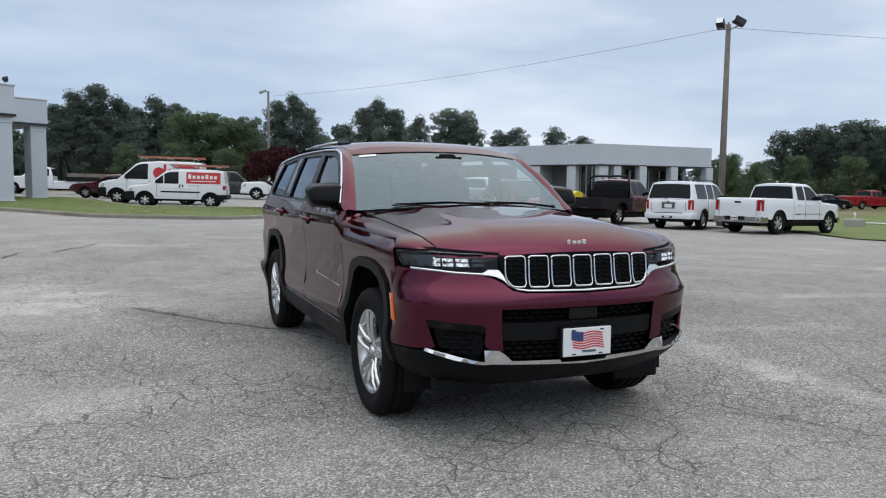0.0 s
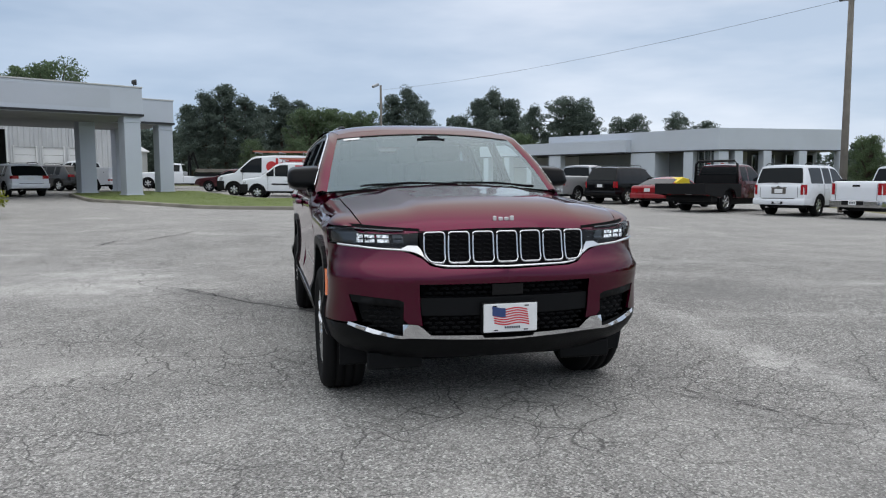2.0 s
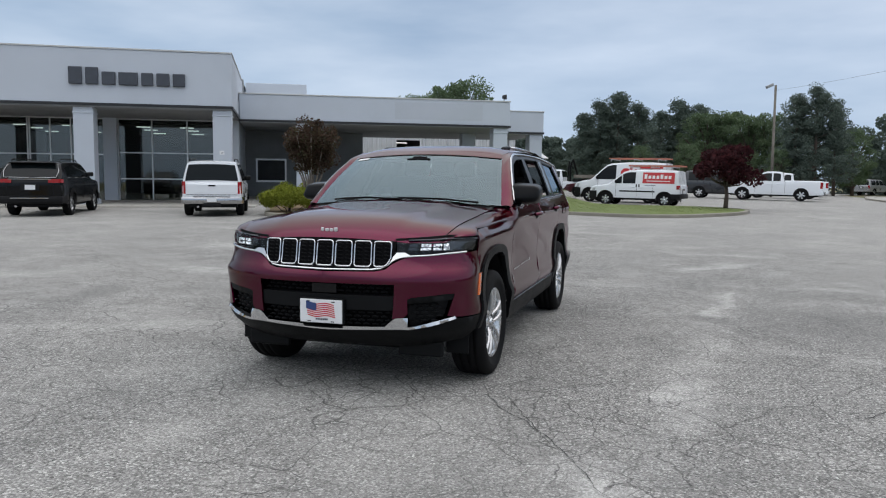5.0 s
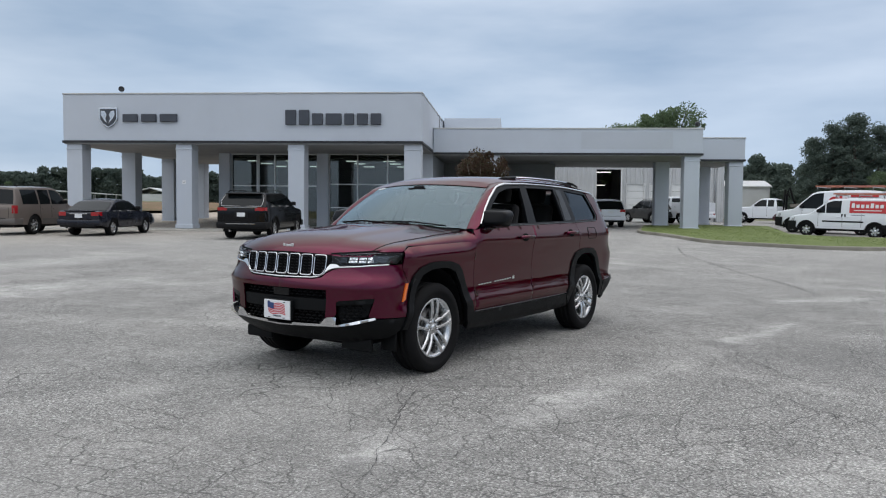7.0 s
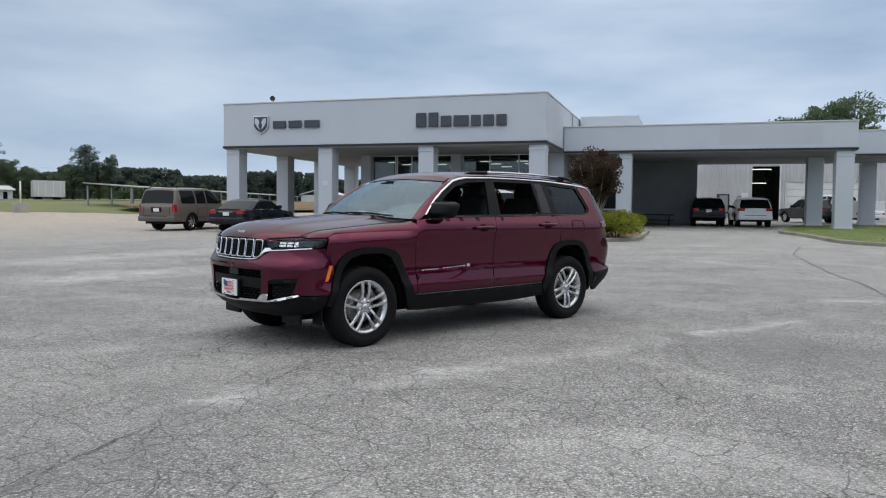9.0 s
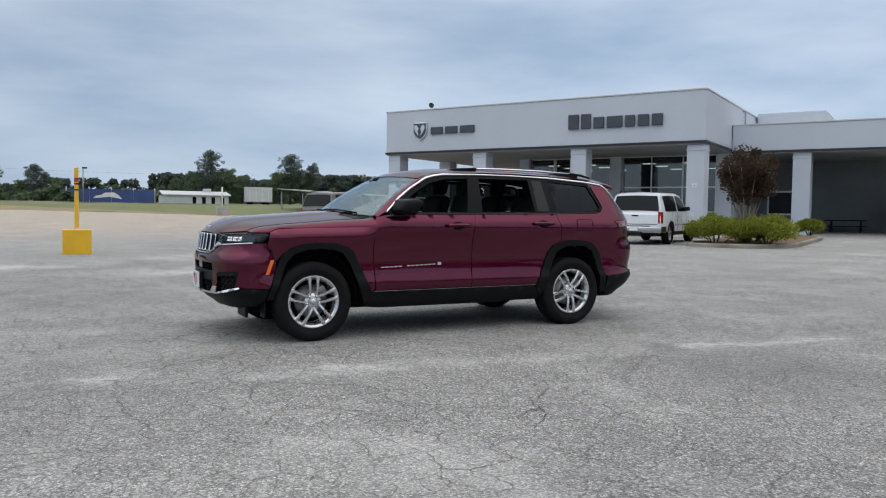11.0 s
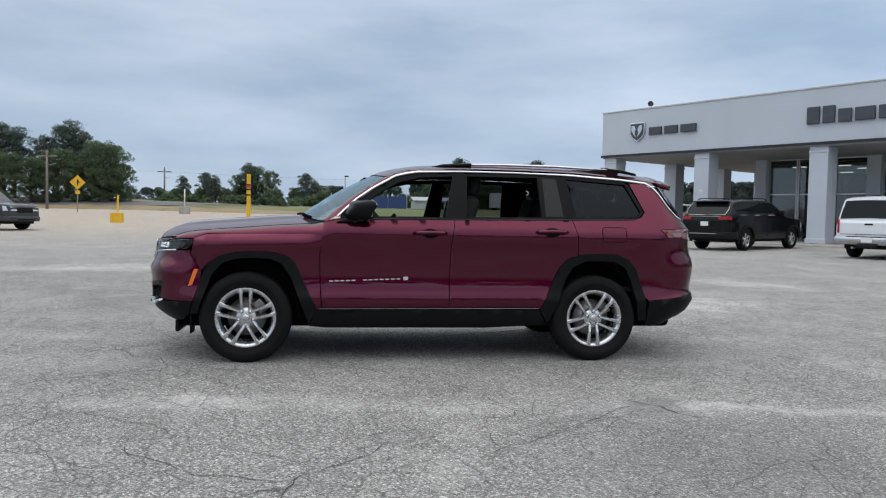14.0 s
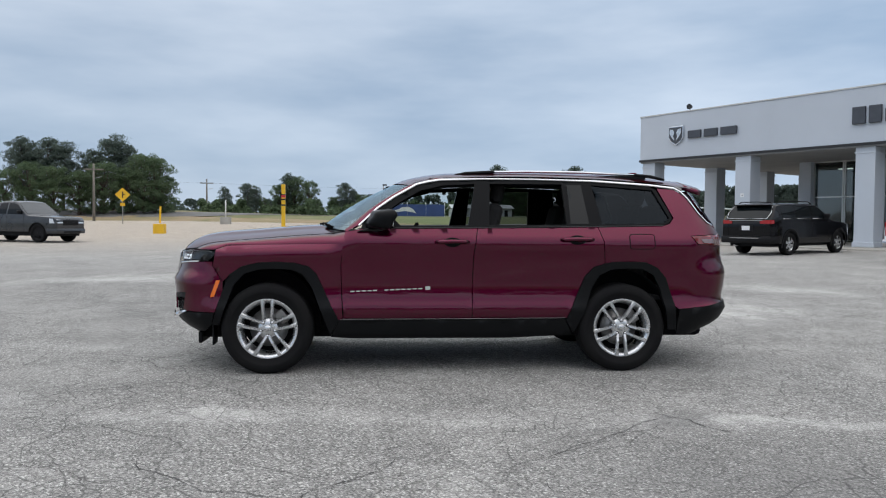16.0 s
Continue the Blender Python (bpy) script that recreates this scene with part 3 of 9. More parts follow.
def fascia_band(s0, s1, v0, v1, z0, z1, parent, name="fascia", mat=stucco):
    f = part(name, box(s0, s1, v0, v1, z0, z1, bevel=0.02), mat, parent)
    part("coping", box(s0 - 0.03, s1 + 0.03, v0 - 0.03, v1 + 0.03, z1, z1 + 0.07, bevel=0.01), roof_metal, parent, "pale metal coping")
    return f


def column(s, v, low, high, parent, w=0.8, d=0.8):
    c = part("column", box(s, s + w, v, v + d, low, high, bevel=0.012), stucco, parent)
    part("capital", box(s - 0.03, s + w + 0.03, v - 0.03, v + d + 0.03, high - 0.26, high - 0.2, bevel=0.01), stucco, c)
    part("column_base", box(s - 0.05, s + w + 0.05, v - 0.05, v + d + 0.05, low, low + 0.22, bevel=0.02), stucco, c)
    return c


fascia_band(-5.75, 12.2, -0.12, 16.0, FASCIA_LOW, FASCIA_TOP, main)
part("trim_band", box(-5.79, 12.24, -0.16, 16.04, FASCIA_LOW - 0.10, FASCIA_LOW + 0.015), dark_trim, main, "dark metal drip edge")
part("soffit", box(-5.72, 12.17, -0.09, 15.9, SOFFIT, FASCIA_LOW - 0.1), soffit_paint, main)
for s in (-5.65, 0.0, 5.65, 11.35):
    column(s, 0.0, PLINTH - 0.1, SOFFIT, main)
for s, v in ((-5.65, 5.35), (-5.65, 10.3), (-5.65, 15.1), (-0.6, 10.3), (-0.6, 15.1)):
    column(s, v, PLINTH - 0.1, SOFFIT, main)
porch = part("porch_floor", box(-6.6, 13.2, -2.3, 24.0, -0.4, PLINTH - 0.1, bevel=0.03), concrete, main, "worn concrete porch slab")
# showroom: piers, mullions, panes, a room behind made dim by dark colour
for s in (0.0, 5.65, 11.35):
    part("pier", box(s, s + 0.62, 5.5, 6.1, PLINTH - 0.1, SOFFIT), stucco, main)
GLASS_V = 5.85


def glazing(s0, s1, uprights, rails, parent, door=None):
    frame_ob = new("window_wall")
    frame_ob.parent = parent
    for s in (s0 + 0.03, *uprights, s1 - 0.03):
        part("mullion", box(s - 0.03, s + 0.03, GLASS_V - 0.06, GLASS_V + 0.06, PLINTH - 0.1, SOFFIT), aluminium, frame_ob)
    marks = [s0 + 0.03, *uprights, s1 - 0.03]
    for a, b in zip(marks, marks[1:]):
        for z in rails:
            part("transom", box(a + 0.03, b - 0.03, GLASS_V - 0.05, GLASS_V + 0.05, z - 0.03, z + 0.03), aluminium, frame_ob)
        for z0, z1 in zip(rails, rails[1:]):
            p = part("pane", box(a + 0.03, b - 0.03, GLASS_V - 0.006, GLASS_V + 0.006, z0 + 0.03, z1 - 0.03), shop_glass, frame_ob)
            p.visible_shadow = False
    return frame_ob


rails = [PLINTH - 0.07, 1.55, 2.86, SOFFIT - 0.03]
glazing(0.62, 5.65, (2.12, 2.22, 3.15, 4.1), [PLINTH - 0.07, 2.75, SOFFIT - 0.03], main)
glazing(6.27, 11.35, (7.9, 9.6), rails, main)
for s, z0 in ((2.3, 0.9), (4.05, 0.9)):
    part("door_pull", tube([(s, GLASS_V - 0.1, z0 + 0.5), (s, GLASS_V - 0.1, z0 + 1.1)], 0.015), aluminium, main)
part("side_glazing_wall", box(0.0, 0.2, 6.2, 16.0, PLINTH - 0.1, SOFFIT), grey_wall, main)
part("end_wall", box(11.97, 12.17, 5.5, 16.0, PLINTH - 0.1, SOFFIT), stucco, main)
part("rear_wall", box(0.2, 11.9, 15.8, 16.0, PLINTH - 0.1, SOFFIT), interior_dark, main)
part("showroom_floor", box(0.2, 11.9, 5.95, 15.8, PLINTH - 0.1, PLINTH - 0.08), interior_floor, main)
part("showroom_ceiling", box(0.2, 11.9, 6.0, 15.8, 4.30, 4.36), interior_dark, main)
for s in (1.3, 3.6, 7.2, 9.4):
    for v in (7.6, 10.0, 13.0):
        lamp = part("ceiling_tube", box(s - 0.34, s + 0.34, v - 0.08, v + 0.08, 4.25, 4.30), tube_glow, main, "lit white ceiling tube")
# service canopy to the side
CAN_TOP, CAN_LOW, CAN_SOF = 5.88, 4.6, 4.46
fascia_band(12.24, 26.55, 5.05, 9.4, CAN_LOW, CAN_TOP, main)
part("fascia_patch", box(20.2, 25.0, 5.044, 5.06, 4.82, 5.72), stucco_patch, main, "greyer rectangle where a sign was removed")
fascia_band(12.24, 30.05, 9.45, 15.6, CAN_LOW - 0.02, CAN_TOP - 0.06, main)
for s1, v0, v1 in ((26.59, 5.01, 9.42), (30.09, 9.41, 15.62)):
    part("trim_band", box(12.25, s1, v0, v1, CAN_LOW - 0.10, CAN_LOW + 0.01), dark_trim, main, "dark metal drip edge")
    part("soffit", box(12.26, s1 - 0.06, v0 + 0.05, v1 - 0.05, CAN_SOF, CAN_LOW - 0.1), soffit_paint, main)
for s, v in ((15.06, 5.15), (25.65, 5.15), (25.0, 9.7), (29.2, 9.55), (28.6, 14.5)):
    p = at_front(s, v)
    column(s, v, p.z - 0.05, CAN_SOF, main)
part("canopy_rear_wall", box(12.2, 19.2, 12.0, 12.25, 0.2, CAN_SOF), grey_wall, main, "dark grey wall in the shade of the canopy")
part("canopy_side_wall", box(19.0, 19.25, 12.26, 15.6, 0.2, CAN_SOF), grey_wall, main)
win = part("window", box(12.9, 14.5, 11.95, 11.99, 1.55, 2.75), interior_dark, main, "dark fixed window")
part("window_frame", prism([(12.8, 1.45), (14.6, 1.45), (14.6, 2.85), (12.8, 2.85)], 11.96, 11.975, "y"), aluminium, win)
part("roof_unit", box(12.3, 15.8, 11.0, 15.3, 5.8, 7.2, bevel=0.02), stucco, main, "raised parapet block on the roof")
# little bird stickers on two columns
for s in (0.3, 11.62):
    plate = part("column_sticker", box(s, s + 0.2, -0.016, -0.004, 2.62, 2.80), label_paper, main, "small white sticker with a dark wedge")
    part("sticker_mark", prism([(s + 0.03, 2.74), (s + 0.10, 2.70), (s + 0.17, 2.75), (s + 0.11, 2.66)], -0.021, -0.017, "y"), sign_grey, plate)
# rain pipes and flood lamps on the parapets
part("vent_pipe", tube([(12.32, 7.6, 5.95), (12.32, 7.6, 6.9), (12.05, 7.6, 7.02)], 0.04), steel_grey, main)


def flood_lamp(p, aim=0.0):
    m = Matrix.Translation(p) @ Matrix.Rotation(aim, 4, "Z")
    t = thing("flood_lamp", m, "small black round flood lamp on a roof edge", "lamp", "roof edge lamps")
    part("bracket", tube([(0, 0, 0), (0, 0, 0.14)], 0.02), dark_trim, t)
    part("lamp_head", lathe([(0.0, -0.1), (0.09, -0.09), (0.13, 0.02), (0.14, 0.12), (0.12, 0.12), (0.0, 0.06)], 16, "x"), dark_trim, t).location = (0, 0, 0.24)


flood_lamp(at_front(-2.9, 0.3, FASCIA_TOP + 0.07), A_FRONT - 1.4)
flood_lamp(at_front(26.3, 5.4, CAN_TOP + 0.07), A_FRONT - 0.6)


# raised signs on the front fascia: plain shapes in place of the names
def sign_bars(name, s0, s1, z0, z1, widths, label):
    t = thing(name, M_FRONT @ Matrix.Translation((0, -0.12, 0)), label, "sign")
    total, gap, s = sum(widths), 0.2 * (s1 - s0) / len(widths), s0
    unit = (s1 - s0 - gap * (len(widths) - 1)) / total
    for k, w in enumerate(widths):
        tall = z1 if k == 0 or w < 0 else z1
        part("sign_block", box(s, s + unit * abs(w), -0.12, -0.002, z0, tall if k < 2 else z0 + (z1 - z0) * (1.0 if len(widths) < 4 else 0.76), bevel=0.03), sign_grey, t)
        s += unit * abs(w) + gap
    return t


sign_bars("wall_sign", -2.62, 0.15, 5.64, 6.03, (1, 1, 1.15), "short raised dark grey sign of three wide blocks")
sign_bars("wall_sign", 5.57, 10.25, 5.5, 6.22, (1, 0.95, 1, 1.45, 0.9, 1, 0.95), "long raised dark grey sign of seven blocks")
shield = thing("wall_emblem", M_FRONT @ Matrix.Translation((-3.35, -0.12, 5.86)), "black and silver shield emblem on the fascia", "sign")
SHIELD = [(-0.46, 0.47), (0.46, 0.47), (0.46, -0.1), (0.3, -0.34), (0.0, -0.52), (-0.3, -0.34), (-0.46, -0.1)]
part("shield", prism(SHIELD, -0.1, -0.002, "y", 0.02), sign_silver, shield)
part("shield_face", prism([(0.86 * a, 0.86 * b) for a, b in SHIELD], -0.125, -0.101, "y", 0.005), sign_grey, shield)
for k in (-1, 1):
    part("emblem_curl", prism([(k * a, b) for a, b in ((0.03, -0.3), (0.12, -0.05), (0.05, 0.12), (0.16, 0.3), (0.33, 0.32), (0.36, 0.12), (0.28, -0.02), (0.2, -0.14))], -0.15, -0.126, "y", 0.01), sign_silver, shield)

# ---- service workshop behind the canopy ----
shop = thing("workshop_building", M_FRONT @ Matrix.Translation((0, 25.5, 0)), "white ribbed metal workshop with roll-up doors", "building")


def ribbed(s0, s1, z0, z1, v, parent, pitch=0.38):
    """A wall of ribbed sheet metal."""
    pts, s = [], s0
    while s < s1 - 1e-4:
        e = min(s + pitch, s1)
        w = e - s
        pts += [(s, v), (s + 0.55 * w, v), (s + 0.65 * w, v - 0.06), (s + 0.88 * w, v - 0.06)]
        s = e
    pts += [(s1, v), (s1, v + 0.1), (s0, v + 0.1)]
    return part("wall_sheet", prism(pts, z0, z1, "z"), siding, parent)


BASE = 0.45
openings = [(23.35, 25.27, 4.9, "bay"), (25.78, 27.1, 3.72, "door"), (27.6, 28.9, 3.72, "door"), (29.3, 30.6, 3.72, "door")]
s_at = 9.0
for s0, s1, z1, kind in openings:
    ribbed(s_at, s0, BASE, 6.4, 0, shop)
    ribbed(s0, s1, z1, 6.4, 0, shop)
    part("door_frame", box(s0 - 0.1, s0, -0.06, 0.12, BASE, z1 + 0.1), door_white, shop)
    part("door_frame", box(s1, s1 + 0.1, -0.06, 0.12, BASE, z1 + 0.1), door_white, shop)
    if kind == "door":
        d = new("roll_up_door")
        d.parent = shop
        for k in range(6):
            h = (z1 - BASE) / 6
            part("door_panel", box(s0, s1, 0.05, 0.11, BASE + k * h + 0.01, BASE + (k + 1) * h - 0.01, bevel=0.01), door_white, d)
    s_at = s1
ribbed(s_at, 33.3, BASE, 6.4, 0, shop)
part("eave", box(8.9, 33.4, -0.25, 0.3, 6.4, 6.6), roof_metal, shop)
part("roof", prism([(-0.3, 6.6), (9.0, 7.6), (18.0, 6.6), (18.0, 6.4), (-0.3, 6.4)], 8.9, 33.4, "x"), roof_metal, shop)
part("end_wall", box(33.1, 33.3, 0.2, 17.8, BASE, 6.5), siding, shop)
part("far_wall", box(9.0, 33.3, 17.6, 17.8, BASE, 6.5), siding, shop)
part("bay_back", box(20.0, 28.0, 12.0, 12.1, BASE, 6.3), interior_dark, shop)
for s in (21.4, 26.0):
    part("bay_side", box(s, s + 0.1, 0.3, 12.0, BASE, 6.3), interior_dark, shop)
for v, z in ((3.0, 5.6), (6.5, 5.0), (10.5, 4.0)):
    part("ceiling_tube", box(22.6, 25.3, v, v + 0.12, z, z + 0.06), tube_glow, shop, "lit white tube lamp")
part("down_pipe", tube([(32.6, -0.12, BASE), (32.6, -0.12, 6.3)], 0.06), steel_grey, shop)
part("wall_lamp", box(32.4, 32.8, -0.5, -0.1, 5.5, 5.75, bevel=0.03), dark_trim, shop)
part("notice_board", box(22.62, 23.1, -0.1, -0.05, 1.9, 2.9), door_white, shop)
part("window", box(20.88, 21.76, -0.09, -0.04, 1.35, 2.8), dark_trim, shop, "dark-framed window")
part("window_pane", box(20.98, 21.66, -0.1, -0.085, 1.45, 2.7), steel_grey, shop)
annex = thing("shed", M_FRONT @ pose(50.5, 52.0, 0), "small white metal shed with a low gable", "shed")
part("wall", box(-11, -4.9, 0, 5, 0.4, 4.6), siding, annex)
part("roof", prism([(-0.2, 4.5), (2.5, 5.2), (5.2, 4.5), (5.2, 4.62), (2.5, 5.35), (-0.2, 4.62)], -11.2, -4.7, "x"), roof_metal, annex)

# ---- the second showroom across the lot ----
KX, KY = 35.0, 49.77
other = thing("neighbour_building", Matrix.Translation((KX, KY, 0)), "low pale grey stucco showroom with square columns", "building")
VX, VY = -math.sin(A_FRONT), math.cos(A_FRONT)


def wing(a, b, z0, z1, depth, name, mat=stucco, out=0.0):
    """A band from plan point a to b, drawn back by depth to the right of its way."""
    a, b = Vector(a), Vector(b)
    d = (b - a).normalized()
    nrm = Vector((d.y, -d.x))
    q = [a - nrm * out, b - nrm * out, b + nrm * depth, a + nrm * depth]
    bm = prism([tuple(p) for p in q], z0, z1, "z")
    return part(name, bm, mat, other)


def along(d, out=0.0):
    """Plan place on its long front: d from the corner, out before the wall."""
    return (VX * d - VY * out, VY * d + VX * out)


KR = (12.4, 0.4)
OS, OT, OTL = 3.55, 5.38, 4.75
OUT = 0.9
wing(along(8.3), along(26.1), OS + 0.1, OTL - 0.01, 14, "fascia", out=OUT)
wing(along(0), along(17.6), OS + 0.1, OT, 14, "fascia")
wing(KR, (0, 0), OS + 0.1, OT, 14, "fascia")
wing(along(8.3), along(26.1), OS, OS + 0.1, 13.9, "trim_band", dark_trim, OUT + 0.03)
wing(along(0), along(8.25), OS, OS + 0.1, 13.9, "trim_band", dark_trim, 0.03)
wing(KR, (0, 0), OS, OS + 0.1, 13.9, "trim_band", dark_trim, 0.03)
# recessed walls and columns
wing((3.0, 2.2), (along(26.1)[0] + 3.0, along(26.1)[1] + 1.5), -0.4, OS, 9, "wall", siding)
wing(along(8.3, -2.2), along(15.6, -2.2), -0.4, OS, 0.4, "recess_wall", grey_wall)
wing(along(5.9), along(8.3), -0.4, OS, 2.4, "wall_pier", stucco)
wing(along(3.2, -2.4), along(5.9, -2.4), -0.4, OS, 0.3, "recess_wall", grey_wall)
wing(along(0.6, -0.9), along(2.3, -0.9), -0.3, OS, 0.05, "shop_front", shop_glass)
wing(along(0.6, -1.2), along(2.3, -1.2), -0.3, OS, 0.1, "shop_front_back", interior_dark)
for d in (0.6, 1.15, 1.7, 2.25):
    wing(along(d, -0.86), along(d + 0.06, -0.86), -0.3, OS, 0.12, "mullion", aluminium)
wing(along(6.7, 0.004), along(7.5, 0.004), 1.1, 2.1, 0.06, "pier_window", dark_trim)
wing(along(6.78, 0.02), along(7.42, 0.02), 1.18, 2.02, 0.02, "pier_window_pane", steel_grey)
wing((KR[0], KR[1] + 3.4), (2.6, 3.2), -0.4, OS, 7, "wall", grey_wall)
for d, w, out in ((25.6, 0.7, OUT), (22.7, 0.7, OUT), (19.7, 0.7, OUT), (16.9, 1.4, OUT), (3.2, 0.85, 0.0)):
    q = Matrix.Translation((*along(d, out - 0.04), 0)) @ Matrix.Rotation(A_FRONT, 4, "Z")
    part("column", box(0.0, 0.75, -w, 0.0, -0.3, OS, bevel=0.01, m=q), stucco, other)
for d in (24.6, 21.7):
    q = Matrix.Translation((*along(d), 0)) @ Matrix.Rotation(A_FRONT, 4, "Z")
    leaf = part("service_door", box(2.75, 3.1, -1.9, -0.1, -0.3, 2.5, bevel=0.01, m=q), door_white, other, "white service door")
    for k in range(4):
        part("door_panel", box(2.725, 2.75, -1.8, -0.2, -0.05 + 0.62 * k, 0.45 + 0.62 * k, bevel=0.01, m=q), door_white, leaf)
    part("door_head", box(2.70, 2.76, -2.0, 0.0, 2.5, 2.62, m=q), dark_trim, leaf)
for f in (0.02, 1.5, 4.2, 7.6, 11.6):
    part("column", box(f, f + (0.75 if f > 1 else 0.9), 0.1, 0.8, -0.5, OS, bevel=0.01), stucco, other)
for d in (15.9, 14.9):
    dish = part("roof_dish", lathe([(0.0, 0.07), (0.11, 0.05), (0.21, 0.0), (0.22, 0.01), (0.11, 0.065), (0.0, 0.085)], 18), steel_grey, other, "small grey roof dish")
    dish.matrix_local = Matrix.Translation((*along(d, -3.0), OT + 0.42)) @ Matrix.Rotation(radians(205), 4, "Z") @ Matrix.Rotation(radians(-25), 4, "Y")
    part("dish_post", tube([(*along(d, -3.0), OT - 0.05), (*along(d, -3.0), OT + 0.4)], 0.03, 6), steel_grey, other)
# its windows, with frames
for f, w in ((1.9, 2.1), (5.2, 2.2), (8.6, 2.8)):
    wn_ob = part("window", box(f, f + w, 3.0, 3.03, 0.3, 3.3), shop_glass, other, "tall dark shop window")
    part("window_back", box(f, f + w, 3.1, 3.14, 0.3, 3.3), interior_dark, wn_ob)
    for k in range(4):
        part("window_frame", box(f + k * w / 3 - 0.03, f + k * w / 3 + 0.03, 2.96, 3.06, 0.3, 3.3), aluminium, wn_ob)

# ---- the dark red three-row SUV ----
paint = material("dark_cherry_metallic_paint", (0.11, 0.0015, 0.008), 0.28, 1.0, Coat_Weight=1.0, Coat_Roughness=0.008, Coat_IOR=1.44, Specular_IOR_Level=0.0)
n = Nodes(paint)
flake = n.add("ShaderNodeTexVoronoi")
flake.inputs["Scale"].default_value = 900.0
n.link(n.coords(), flake.inputs["Vector"])
n.link(n.mix(n.maps(n.noise(3.0, 5, 0.6), 0.35, 0.75, 0.0, 0.012), n.mix(flake.outputs["Distance"], (0.074, 0.0002, 0.0178), (0.108, 0.0003, 0.0258)), (0.06, 0.022, 0.035)), n.b.inputs["Base Color"])
n.b.inputs["Specular Tint"].default_value = (0.34, 0.03, 0.22, 1)
n.link(n.maps(n.noise(5.0, 5, 0.7), 0.3, 0.8, 0.004, 0.018), n.b.inputs["Coat Roughness"])
cladding = mottled("black_grained_plastic", (0.0055, 0.006, 0.007), (0.004, 0.0045, 0.005), 3.0, 0.5, 0.25, 0.0015, fine=200, Specular_IOR_Level=0.14)
gloss_black = material("gloss_black", (0.005, 0.005, 0.006), 0.09, 0.0, Specular_IOR_Level=0.3)
pillar_black = material("satin_black_pillar", (0.006, 0.0065, 0.0075), 0.3, 0.0, Specular_IOR_Level=0.09)
chrome = material("chrome", (0.66, 0.665, 0.68), 0.07, 1.0)
alloy = mottled("silver_alloy", (0.66, 0.67, 0.68), (0.57, 0.58, 0.59), 6.0, 0.27, 0.05, 0.001, metal=0.9)
rubber = mottled("tyre_rubber", (0.007, 0.007, 0.008), (0.012, 0.012, 0.012), 4.0, 0.75, 0.3, 0.002, Specular_IOR_Level=0.1)
under_black = material("underbody_black", (0.005, 0.005, 0.006), 0.85, 0.0, Specular_IOR_Level=0.1)
disc_steel = mottled("brake_steel", (0.30, 0.30, 0.30), (0.2, 0.19, 0.18), 8.0, 0.4, metal=0.9)
seat_cloth = mottled("black_seat_cloth", (0.010, 0.010, 0.011), (0.015, 0.015, 0.016), 5.0, 0.85)
screen_glass = clear_glass("windscreen_glass", (0.66, 0.78, 0.76), 0.01, 2.2, (0.76, 0.93, 1.0))
side_glass = clear_glass("door_glass", (0.74, 0.80, 0.79), 0.01, 1.5)
dark_glass = clear_glass("privacy_glass", (0.18, 0.20, 0.21), 0.01, 1.45, (0.8, 0.9, 1.0))
quarter_glass = clear_glass("quarter_glass", (0.05, 0.055, 0.06), 0.01, 1.32, (0.72, 0.86, 1.0))
lens_glass = clear_glass("lamp_lens", (0.92, 0.93, 0.94), 0.01, 1.2)
amber = material("amber_lens", (0.75, 0.15, 0.015), 0.15, 0.0, Coat_Weight=0.8)
tail_red = material("red_lamp_lens", (0.15, 0.004, 0.008), 0.12, 0.0, Coat_Weight=1.0, Coat_Roughness=0.02)
smoke_lens = material("smoked_clear_lens", (0.17, 0.11, 0.115), 0.12, 0.2, Coat_Weight=1.0, Coat_Roughness=0.02)
lamp_lit = material("lit_lamp_cell", (0.9, 0.92, 0.95), 0.2, 0.0, Emission_Strength=0.7)
lamp_lit.node_tree.nodes["Principled BSDF"].inputs["Emission Color"].default_value = (0.85, 0.92, 1.0, 1)
n = Nodes(lamp_lit)
facet = n.add("ShaderNodeTexVoronoi")
facet.inputs["Scale"].default_value = 75.0
n.link(n.coords(), facet.inputs["Vector"])
n.link(n.maps(facet.outputs["Distance"], 0.1, 0.7, 1.1, 0.05), n.b.inputs["Emission Strength"])
n.link(n.ramp(facet.outputs["Color"], [(0.2, (0.2, 0.21, 0.22)), (0.8, (0.9, 0.92, 0.95))]), n.b.inputs["Base Color"])
lamp_cell = material("lamp_reflector", (0.10, 0.105, 0.11), 0.14, 1.0)
label_white = mottled("white_plate", (0.75, 0.76, 0.77), (0.7, 0.71, 0.72), 3.0, 0.4)
flag_red = material("flag_red", (0.52, 0.03, 0.045), 0.45)
flag_blue = material("flag_blue", (0.025, 0.05, 0.16), 0.45)


def spline(points):
    """A smooth curve through (x, y) pairs, held level beyond its ends."""
    xs, ys = [p[0] for p in points], [p[1] for p in points]
    last = len(xs) - 1
    slope = [(ys[min(i + 1, last)] - ys[max(i - 1, 0)]) / (xs[min(i + 1, last)] - xs[max(i - 1, 0)]) for i in range(last + 1)]

    def f(x):
        if x <= xs[0]:
            return ys[0]
        if x >= xs[-1]:
            return ys[-1]
        i = next(k for k in range(last) if x <= xs[k + 1])
        h = xs[i + 1] - xs[i]
        t = (x - xs[i]) / h
        return (2 * t**3 - 3 * t**2 + 1) * ys[i] + (t**3 - 2 * t**2 + t) * h * slope[i] + (3 * t**2 - 2 * t**3) * ys[i + 1] + (t**3 - t**2) * h * slope[i + 1]

    return f


def step(a, b, x):
    t = min(1.0, max(0.0, (x - a) / (b - a)))
    return t * t * (3 - 2 * t)


